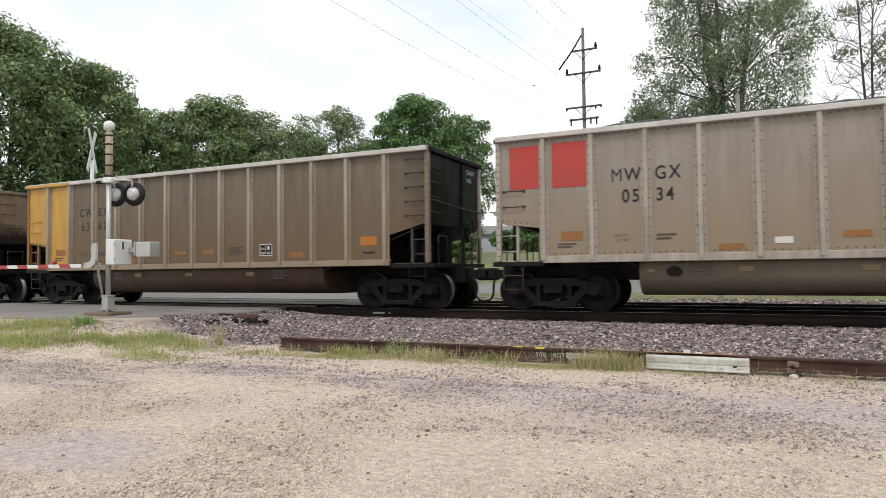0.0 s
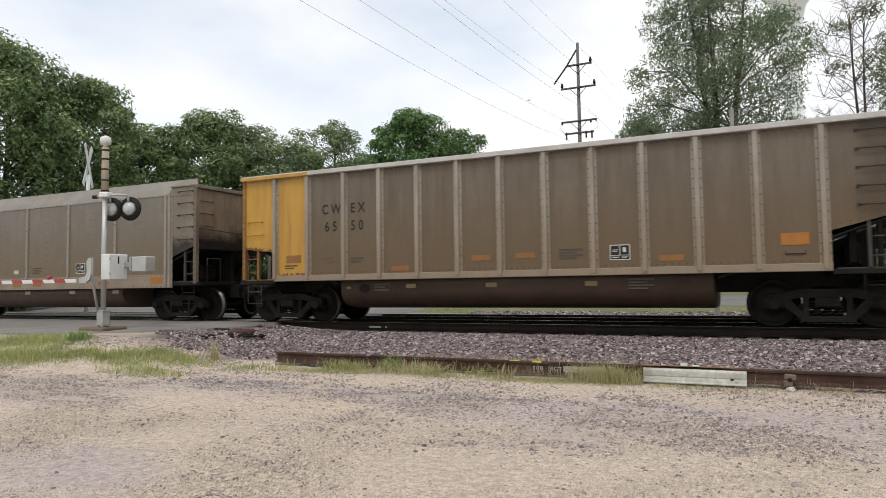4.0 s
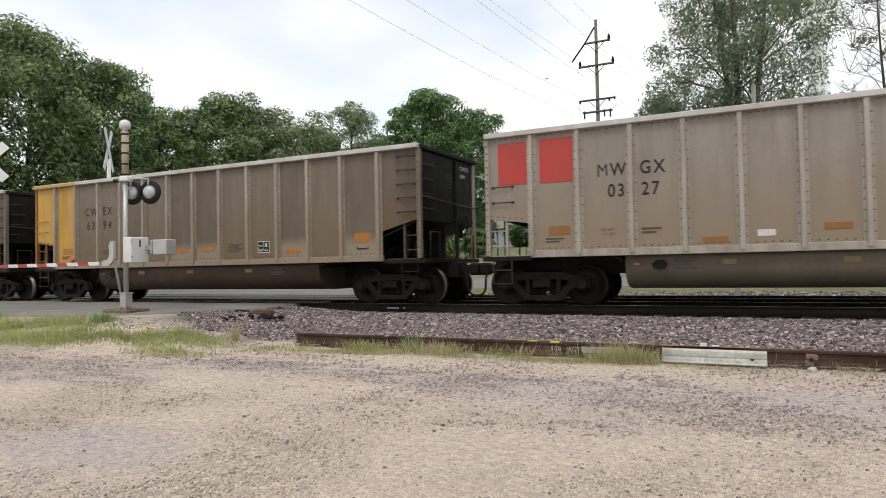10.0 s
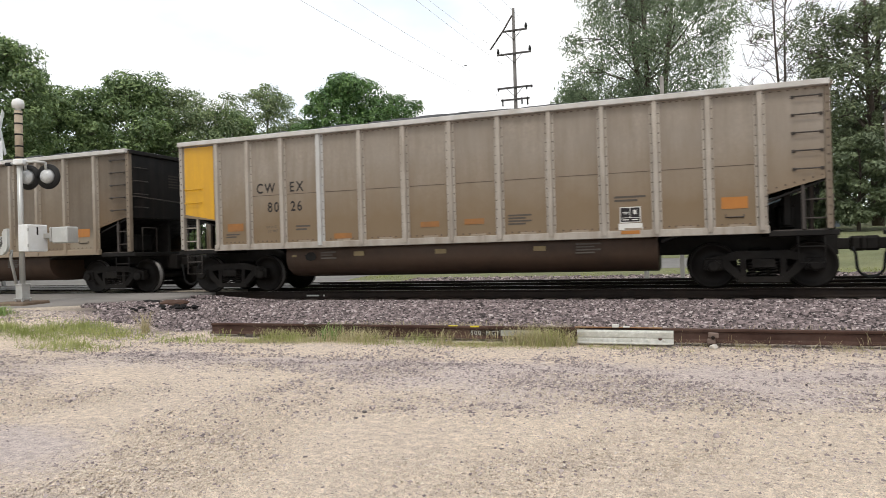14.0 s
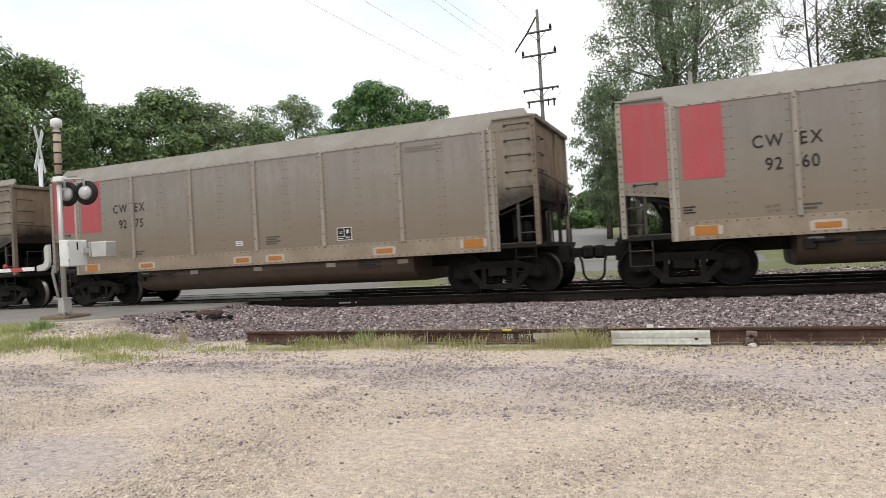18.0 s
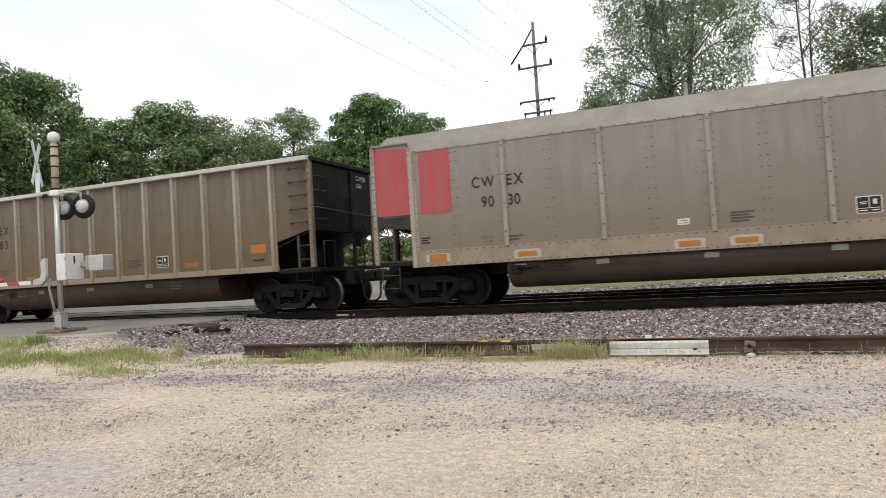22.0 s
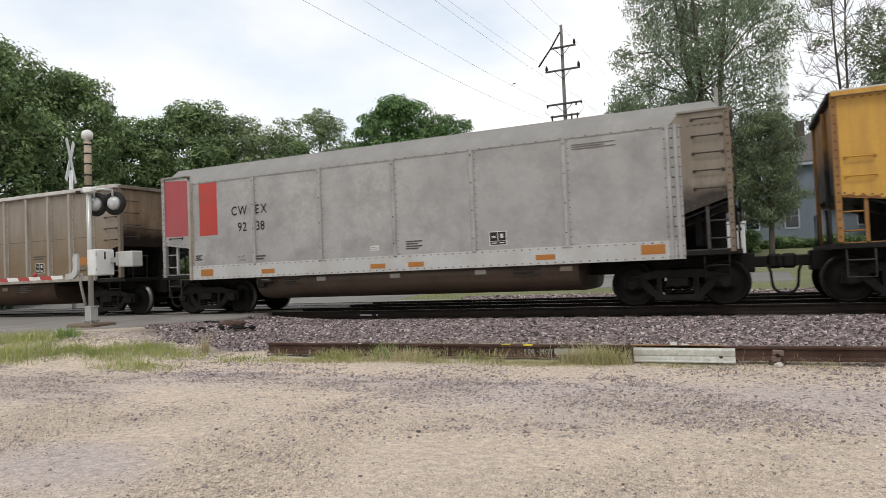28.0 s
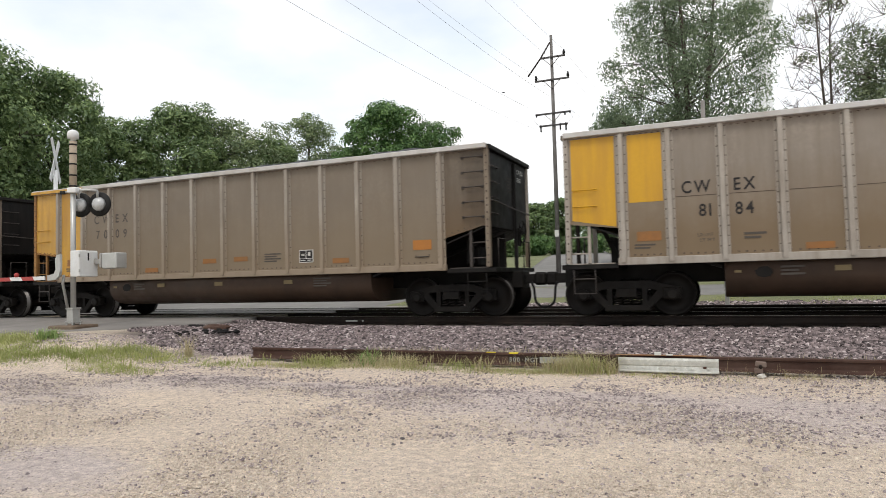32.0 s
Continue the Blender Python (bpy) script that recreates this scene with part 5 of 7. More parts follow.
    if spec.get("tags"):
        for seed, x0, x1, z0, z1, n, m, w, spike, loose in (
                (1, 2.7, 3.6, 1.0, 1.25, 5, M_INK, 0.012, 0.1, True), (2, 3.8, 4.6, 1.02, 1.24, 4, M_INK, 0.012, 0.2, True), (3, 6.1, 7.1, 0.98, 1.32, 5, M_INK, 0.013, 0.05, False),
                (5, 9.0, 11.2, 0.97, 1.31, 5, M_DECAL, 0.018, 0.45, True), (6, 11.3, 13.25, 1.46, 1.90, 6, M_INK, 0.012, 0.55, False), (7, 11.35, 13.25, 1.02, 1.42, 6, M_INK, 0.011, 0.15, False)):
            part("graffiti", scrawl(bmesh.new(), seed, x0 - HALF, x1 - HALF, z0, z1, n, w, spike, loose), m, car, "spray painted scrawl", (0, -SIDE - 0.0235, 0))
        part("graffiti", ribbon(bmesh.new(), [(7.0 - HALF, 1.12), (7.3 - HALF, 1.2), (7.65 - HALF, 1.17)], 0.012), M_INK, car, "spray painted scrawl", (0, -SIDE - 0.0235, 0))
    if spec.get("ticket"):
        plate(car, "decal", spec["ticket"], 1.42, 0.2, 0.2, M_INK, -0.004)
    return car


def gate_valve(bm):
    box(bm, -0.16, 0.06, -0.02, 0.05, -0.12, 0.07, 0.015)
    tube(bm, [(0.0, -0.02, 0.03), (0.34, -0.03, 0.02)], 0.035, 8)
    return tube(bm, [(0.34, -0.03, 0.02), (0.46, -0.03, 0.03)], 0.018, 6)


def red_end(bm):
    bm.faces.new([bm.verts.new((x, 0, z)) for x, z in ((0.055, 3.71), (0.89, 3.67), (0.89, 2.15), (0.055, 2.17))][::-1])
    return bm


def sill_band(bm):
    box(bm, -HALF + 0.9, HALF - 1.0, -0.012, 0.02, S_SILL, S_BAND, 0.003)
    for z in (S_SILL + 0.04, S_BAND - 0.035):
        for k in range(70):
            x = -HALF + 1.0 + (BODY - 2.1) * k / 69
            vs = [bm.verts.new((x + 0.016 * a, -0.0135, z + 0.012 * b)) for a, b in ((-1, -1), (1, -1), (1, 1), (-1, 1))]
            bm.faces.new(vs).material_index = 1
    return bm



R_YEL = "brown-grey ribbed coal gondola with a weathered yellow end"
R_MWG = "pale grey ribbed coal gondola with two red squares"
R_HALF = "dusty grey ribbed coal gondola with a bright yellow corner field"
S_RED = "dusty grey smooth-sided coal gondola with faded red end fields"
S_SIL = "pale silver smooth-sided coal gondola with red end fields"
LINEUP = [
    (-2, "S", dict(label=S_RED, marks=("CW", "EX", "94", "30"), faded=True)),
    (-1, "R", dict(label=R_YEL, ends=M_YELLOW, marks=("CW", "EX", "63", "62"))),
    (0, "R", dict(label=R_MWG, light=True, squares=True, marks=("MW", "GX", "05", "34"))),
    (1, "S", dict(label=S_RED, marks=("CW", "EX", "90", "48"), faded=True, dull=True)),
    (2, "R", dict(label=R_YEL, ends=M_YELLOW, marks=("CW", "EX", "65", "50"))),
    (3, "S", dict(label="dusty grey smooth-sided coal gondola with red fields and spray-painted scrawl", marks=("CW", "EX", "96", "58"), tags=True, sooty=True)),
    (4, "R", dict(label=R_YEL, ends=M_YELLOW, marks=("CW", "EX", "63", "40"))),
    (5, "R", dict(label="brown-grey ribbed coal gondola with a yellow end and wiped reflector patches", ends=M_YELLOW, halo=True, fresh=True, dusty=True, marks=("CW", "EX", "63", "94"))),
    (6, "R", dict(label=R_MWG, light=True, squares=True, rusty=True, marks=("MW", "GX", "03", "27"))),
    (7, "R", dict(label=R_YEL, ends=M_YELLOW, halo=True, faded=True, dusty=True, marks=("CW", "EX", "70", "15"))),
    (8, "R", dict(label=R_HALF, light=True, half=1, white_rib=3, marks=("CW", "EX", "80", "26"), rusty=True)),
    (9, "S", dict(label=S_RED, marks=("CW", "EX", "94", "51"), faded=True, halo=True)),
    (10, "S", dict(label=S_RED, halo=True, marks=("CW", "EX", "92", "75"))),
    (11, "S", dict(label=S_RED, marks=("CW", "EX", "92", "60"), fresh=True, clean=True, halo=True)),
    (12, "R", dict(label=R_YEL, ends=M_YELLOW, marks=("CW", "EX", "63", "83"))),
    (13, "S", dict(label=S_RED, marks=("CW", "EX", "90", "30"), fresh=True, halo=True, sooty=True)),
    (14, "S", dict(label=S_RED, marks=("CW", "EX", "93", "03"), ticket=9.45, halo=True, sooty=True)),
    (15, "R", dict(label="dusty grey ribbed coal gondola with bright yellow corner fields", light=True, half=2, marks=("CW", "EX", "81", "98"), rusty=True)),
    (16, "S", dict(label=S_SIL, silver=True, red=M_RED, fresh=True, marks=("CW", "EX", "92", "38"))),
    (17, "R", dict(label="brown-grey ribbed coal gondola with a yellow end and wiped reflector patches", ends=M_YELLOW, halo=True, dark=True, marks=("CW", "EX", "63", "18"))),
    (18, "R", dict(label=R_YEL, ends=M_YELLOW, faded=True, paler=True, marks=("CW", "EX", "70", "09"))),
    (19, "R", dict(label="dusty grey ribbed coal gondola with bright yellow corner fields", light=True, half=2, marks=("CW", "EX", "81", "84"))),
]
for number, kind, spec in LINEUP:
    (ribbed_car if kind == "R" else smooth_car)(number, spec)


TRAIN = (-5.060542, -9.9600245, 0.035384783, -0.0023355662, 8.4926401e-05, -1.0521521e-06)


SLACK = {12: 0.06, 18: -0.03, 19: -0.06, 20: -0.07, 21: -0.1}     # small surges of the train, in metres


def train_x(t):
    """Where the left corner of car 0 stands."""
    return sum(c * t ** k for k, c in enumerate(TRAIN))


# ---- crossing signal with its lowered gate ----
def spot(az, r, z=None):
    """A place by its bearing left of square to the track, and its distance."""
    x, y = -r * math.sin(radians(az)), r * math.cos(radians(az))
    return Vector((x, y, ground_z(x, y) if z is None else z))


def thing(name, label, category, at, group=""):
    ob = tagged(new(name), label, category, group)
    ob.matrix_basis = at if isinstance(at, Matrix) else Matrix.Translation(at)
    return ob


def crossing_signal():
    p = spot(52.15, 18.0, 0.0)
    base = 0.40
    sig = thing("crossing_signal", "silver crossing signal mast with lamps and a lowered striped gate", "railroad signal", (p.x, p.y, base))
    bm = bmesh.new()
    box(bm, -0.42, 0.42, -0.36, 0.36, -0.2, 0.12, 0.03)
    part("foundation", bm, M_FOOTING, sig, "worn brown concrete foundation")
    bm = bmesh.new()
    box(bm, -0.105, 0.105, -0.105, 0.105, 0.2, 0.50, 0.012)
    box(bm, -0.13, 0.13, -0.13, 0.13, 0.17, 0.205, 0.006)
    box(bm, -0.12, 0.12, -0.12, 0.12, 0.49, 0.525, 0.006)
    for sx in (-1, 1):
        for sy in (-1, 1):
            tube(bm, [(sx * 0.10, sy * 0.10, 0.05), (sx * 0.10, sy * 0.10, 0.2)], 0.02, 6)
    part("junction_box", bm, M_ALU, sig, "silver cast junction box base")
    part("mast", tube(bmesh.new(), [(0, 0, 0.48), (0, 0, 3.32)], 0.06, 16), M_ALU, sig, "silver tubular mast")
    part("conduit", tube(bmesh.new(), [(-0.07, -0.09, 0.5), (-0.12, -0.18, 1.1), (-0.06, -0.2, 1.3)], 0.032, 8), M_ALU, sig, "pale cable conduit")
    part("upper_mast", tube(bmesh.new(), [(0, 0, 3.3), (0, 0, 4.5)], 0.083, 16), M_POLE_TAN, sig, "tan weathered upper mast")
    for z in (3.42, 3.68, 3.95, 4.2, 4.42):
        part("band", lathe(bmesh.new(), [(z - 0.018, 0.083), (z - 0.016, 0.093), (z + 0.016, 0.093), (z + 0.018, 0.083)], 16, "z"), M_DARK, sig, "dark clamp band")
    part("bell", lathe(bmesh.new(), [(4.5, 0.06), (4.56, 0.06), (4.57, 0.125), (4.68, 0.128), (4.74, 0.11), (4.78, 0.04)], 18, "z"), M_WHITE, sig, "white domed electronic bell")
    # lamp arm along the road and its two lamps, seen from behind
    side = Matrix.Translation((0, 0, 0.06)) @ Matrix.Rotation(radians(14), 4, "Z")
    part("lamp_arm", tube(bmesh.new(), [(-0.25, 0.0, 3.22), (0.0, 0.0, 3.25), (0.35, 0.02, 3.26), (0.56, 0.10, 3.24)], 0.028, 8), M_ALU, sig, "silver lamp arm", side)
    part("arm_end", box(bmesh.new(), -0.34, -0.20, -0.035, 0.035, 3.18, 3.26, 0.012), M_DARK, sig, "dark end fitting of the lamp arm", side)
    part("arm_clamp", box(bmesh.new(), -0.09, 0.16, -0.115, 0.09, 3.19, 3.32, 0.02), M_WHITE, sig, "cast arm clamp", side)
    for d in (0.03, 0.53):
        at = side @ Matrix.Translation((d, 0.21, 2.93))
        lamp = part("lamp_hood", lathe(bmesh.new(), [(0.0, 0.10), (0.0, 0.285), (0.03, 0.295), (0.03, 0.15), (0.22, 0.13)], 28), M_DARK, sig, "round black lamp background", at)
        part("lamp_housing", lathe(bmesh.new(), [(-0.13, 0.04), (-0.115, 0.10), (-0.06, 0.155), (0.0, 0.17)], 24), M_LENS, lamp, "pale domed lamp housing")
        part("lamp_bracket", tube(bmesh.new(), [(0, -0.05, 0.15), (0, -0.08, 0.33)], 0.028, 8), M_ALU, lamp, "")
    # gate machine with its door, counterweights and arm
    g = Vector((0.27, -0.10, 0))
    bm = bmesh.new()
    box(bm, 0.09, 0.38, -0.16, 0.36, 1.25, 1.87, 0.018)
    mech = part("gate_machine", bm, M_WHITE, sig, "white gate machine housing")
    part("cover", box(bmesh.new(), 0.38, 0.392, -0.145, 0.345, 1.265, 1.855, 0.006), M_WHITE, mech, "white door of the gate machine")
    part("nameplate", box(bmesh.new(), 0.392, 0.396, 0.07, 0.11, 1.63, 1.81), M_INK, mech, "small dark plate")
    for z in (1.39, 1.75):
        part("hinge", box(bmesh.new(), 0.382, 0.405, -0.16, -0.135, z - 0.035, z + 0.035), M_ALU, mech)
    for y in (0.26, 0.46):
        part("weight_bar", box(bmesh.new(), 0.2, 1.10, y - 0.02, y + 0.02, 1.55, 1.67, 0.008), M_WEIGHT, sig, "flat counterweight bar")
    part("bar_tie", box(bmesh.new(), 0.50, 0.57, 0.28, 0.44, 1.49, 1.73, 0.01), M_DARK, sig, "dark bar spacer")
    for k, (x, w) in enumerate(((0.60, 0.08), (0.69, 0.48))):
        part("counterweight", box(bmesh.new(), x, x + w - 0.012, 0.20, 0.52, 1.46 - 0.03 * k, 1.80, 0.02), (M_WEIGHT, M_ALU)[k], sig, "dull grey cast counterweight")
    g = Vector((0.24, -0.10, 0))
    hold = [(g.x - 0.20, 1.78), (g.x - 0.30, 1.77), (g.x - 0.36, 1.68), (g.x - 0.34, 1.43), (g.x - 0.40, 1.34), (g.x - 0.62, 1.30), (g.x - 0.62, 1.18), (g.x - 0.36, 1.19), (g.x - 0.24, 1.27), (g.x - 0.20, 1.38)]
    part("arm_holder", profile(bmesh.new(), hold, g.y - 0.28, g.y - 0.215, "y"), M_ALU, sig, "curved silver arm holder")
    n = 20
    arm_parent = part("gate_arm", box(bmesh.new(), -8.6, -0.5, g.y - 0.265, g.y - 0.235, 1.095, 1.185, 0.004), M_WHITE, sig, "lowered white gate arm with red stripes", (0, 0, 0.1))
    for k in range(n):
        x = -0.86 - 0.82 * k
        if x - 0.41 < -8.6:
            break
        part("stripe", profile(bmesh.new(), [(x, 1.093), (x - 0.06, 1.187), (x - 0.46, 1.187), (x - 0.40, 1.093)], g.y - 0.268, g.y - 0.232, "y"), M_STRIPE, arm_parent, "red reflective stripe")
    for x in (-1.5, -4.8, -8.4):
        part("arm_lamp", lathe(bmesh.new(), [(1.187, 0.05), (1.25, 0.055), (1.29, 0.03)], 12, "z", (x, g.y - 0.25, 0)), M_STRIPE, arm_parent, "small red gate lamp")
    return sig


M_POLE_TAN = surface("tan weathered cover", (0.37, 0.31, 0.235), 0.7, 0.0, 0.2, 4, 30, 0.1, (0.27, 0.215, 0.16), world=True)
crossing_signal()


def crossbuck():
    p = spot(53.3, 32.0)
    cb = thing("crossbuck_sign", "white crossbuck sign on a pale post beyond the track", "railroad sign", (p.x, p.y, p.z))
    part("post", tube(bmesh.new(), [(0, 0, 0), (0, 0, 6.2)], 0.08, 12), M_WHITE, cb, "pale round post")
    for a in (-1, 1):
        m = pose(0, 0, 6.6, 0, 0, 33) @ pose(0, 0, 0, a * 27, 0, 0)
        part("blade", box(bmesh.new(), -0.02 + a * 0.02, 0.0 + a * 0.02, -0.12, 0.12, -1.0, 1.0), M_WHITE, cb, "long white board", m)
    for q in (-1, 1):
        part("lamp_hood", lathe(bmesh.new(), [(0.0, 0.10), (0.0, 0.29), (0.03, 0.30), (0.03, 0.15), (0.2, 0.13)], 20), M_DARK, cb, "round black lamp background", (q * 0.7, 0.1, 2.7))
    part("lamp_arm", tube(bmesh.new(), [(-0.7, 0, 2.7), (0.7, 0, 2.7)], 0.03, 8), M_ALU, cb)

    # the sign by the near edge of the road
    p = spot(61.2, 20.0)
    cb = thing("crossbuck_sign", "white crossbuck sign on a silver post beside the road", "railroad sign", Matrix.Translation(p) @ pose(0, 0, 0, 0, 0, 50))
    part("post", tube(bmesh.new(), [(0, 0, 0), (0, 0, 4.7)], 0.06, 12), M_ALU, cb, "silver round post")
    for a in (-1, 1):
        part("blade", box(bmesh.new(), -0.62, 0.62, -0.075 - a * 0.006, -0.065 - a * 0.006, -0.115, 0.115, 0.002), M_WHITE, cb, "white board", pose(0, 0, 4.25 - p.z, 0, a * 45, 0))


crossbuck()


# ---- pole line ----
def utility_pole():
    p = spot(13.0, 40.0)
    h = 15.9 - p.z
    up = thing("utility_pole", "tall weathered timber pole with four crossarms and insulators", "utility pole", (p.x, p.y, p.z))
    part("pole", tube(bmesh.new(), [(0, 0, -0.3), (0.0, 0, h)], 0.148, 14, taper=0.085), M_POLE, up, "tapered weathered timber pole")
    for row, (z, a, b) in enumerate(((14.53, -0.65, 0.85), (13.15, -1.05, 1.05), (11.11, -1.07, 1.07), (10.39, -0.86, 0.88))):
        z -= p.z
        arm = part("crossarm", box(bmesh.new(), a, b, -0.17, -0.07, z - 0.05, z + 0.05, 0.012), M_ARM, up, "timber crossarm")
        pins = {0: (b - 0.08,), 1: (a + 0.08, b - 0.08), 2: (), 3: ()}[row]
        for x in pins:
            part("insulator", lathe(bmesh.new(), [(z + 0.06, 0.03), (z + 0.10, 0.085), (z + 0.20, 0.08), (z + 0.34, 0.05), (z + 0.38, 0.02)], 12, "z", (x, -0.12, 0)), M_DARK, arm, "dark post insulator")
        drops = {0: (), 1: (), 2: ((a + 0.06, 0.16), (0.72, 0.2), (b - 0.04, 0.12)), 3: ((a + 0.1, 0.36), (0.42, 0.34), (b - 0.12, 0.4))}[row]
        for x, drop in drops:
            part("insulator", lathe(bmesh.new(), [(z - drop, 0.02), (z - drop + 0.06, 0.06), (z - drop + 0.12, 0.04), (z - 0.02, 0.055), (z + 0.1 if row == 3 else z, 0.02)], 10, "z", (x, -0.14, 0)), M_DARK, arm, "dark hanging insulator")
        if z < 9.3:
            continue
        for s in (-1, 1):
            part("brace", tube(bmesh.new(), [(s * 0.5, -0.15, z - 0.04), (0, -0.12, z - 0.55)], 0.018, 6), M_IRON, up, "flat iron brace")
    zt = 14.53 - p.z
    part("outrigger", tube(bmesh.new(), [(-0.05, -0.15, zt + 0.9), (-0.65, -0.15, zt), (-1.45, -0.15, zt - 1.0)], 0.05, 7), M_IRON, up, "slanting iron outrigger rod")
    for s in (-1, 1):
        part("jumper", tube(bmesh.new(), [(s * 0.95, -0.12, 11.1 - p.z), (s * 1.18, -0.12, 10.75 - p.z), (s * 0.85, -0.12, 10.4 - p.z)], 0.012, 5), M_WIRE, up, "looped jumper wire")
    part("tag_plate", box(bmesh.new(), -0.12, 0.12, -0.22, -0.2, 2.2, 2.6), M_DECAL, up, "small pale tag")
    return p


pole = utility_pole()


def wire(a, b, sag, radius=0.005, label="thin sagging overhead wire"):
    pts = []
    for k in range(25):
        u = k / 24
        q = Vector(a).lerp(Vector(b), u)
        q.z -= sag * 4 * u * (1 - u)
        pts.append(tuple(q))
    ob = part("overhead_wire", tube(bmesh.new(), pts, radius, 5), M_WIRE)
    return tagged(ob, label, "wire", "wires of the pole line")


near = Vector((pole.x - 1.2, -9.0, 0))
far = Vector((pole.x + 1.6, 86.0, 5.0))
for dx, z in ((0.78, 14.85), (-0.97, 13.45), (0.97, 13.45), (-0.97, 11.3), (0.97, 11.3), (-0.78, 10.1)):
    at = Vector((pole.x + dx, pole.y - 0.12, z))
    wire(at, (near.x + dx, near.y, z - 0.6), 0.9)
    wire(at, (far.x + dx, far.y, z + 3.0), 1.0)
mk = thing("wire_marker", "small dark marker clipped to an overhead wire", "wire marker", (pole.x - 0.97 - 0.15, 32.6, 10.95))
part("body", lathe(bmesh.new(), [(-0.10, 0.01), (-0.03, 0.025), (0.05, 0.02), (0.10, 0.01)], 8, "x"), M_DARK, mk)

p2 = spot(0.95, 32.5)
sp = thing("service_pole", "slim pale timber service pole by the willow", "utility pole", p2)
part("pole", tube(bmesh.new(), [(0, 0, -0.3), (0, 0, 9.25 - p2.z)], 0.125, 12, taper=0.09), M_POLE_PALE, sp, "pale weathered pole")
part("conduit", tube(bmesh.new(), [(-0.13, -0.05, 0), (-0.13, -0.05, 3.2 - p2.z)], 0.025, 6), M_WHITE, sp, "thin pale conduit up the pole")


# ---- water tower, far off behind the willow ----
def water_tower():
    p = spot(-3.45, 120.0)
    wt = thing("water_tower", "pale blue-white pedestal water tower", "water tower", p)
    bm = bmesh.new()
    rings = [(0, 3.2), (5, 1.6), (30, 1.35), (36, 1.5), (40, 2.4), (43, 4.6), (46, 7.0), (50, 8.2), (54, 7.4), (57, 4.6), (58.4, 1.0)]
    part("stem_and_tank", lathe(bm, rings, 40, "z"), M_TOWER, wt, "smooth pale painted steel stem and tank")


water_tower()


# ---- houses ----
def lapped_wall(bm, x0, x1, y, z0, z1, lap=0.13, depth=0.15):
    """A clapboard wall: each board leans out at its foot; the face looks to -y."""
    pts = [(y + depth, z0)]
    n = int((z1 - z0) / lap)
    for k in range(n):
        pts += [(y - 0.02, z0 + lap * k), (y, z0 + lap * (k + 1))]
    pts += [(y, z1), (y + depth, z1)]
    return profile(bm, pts, x0, x1)


def window(parent, x, y, z, w, h, name="window"):
    win = part(name, box(bmesh.new(), x - w / 2 - 0.09, x + w / 2 + 0.09, y - 0.05, y + 0.02, z - 0.09, z + h + 0.12, 0.006), M_SIDING_WHITE, parent, "white framed sash window")
    for k in range(2):
        part("pane", box(bmesh.new(), x - w / 2, x + w / 2, y - 0.058, y - 0.05, z + k * h / 2 + 0.03, z + (k + 1) * h / 2 - 0.01), M_GLASS, win, "dark pane")


def gable_roof(bm, x0, x1, y0, y1, ze, zr, over=0.35, thick=0.14):
    ym = (y0 + y1) / 2
    s = (zr - ze) / (ym - y0)
    pts = [(y0 - over, ze - over * s), (ym, zr), (y1 + over, ze - over * s), (y1 + over, ze - over * s + thick), (ym, zr + thick * 1.2), (y0 - over, ze - over * s + thick)]
    return profile(bm, pts, x0 - over, x1 + over)


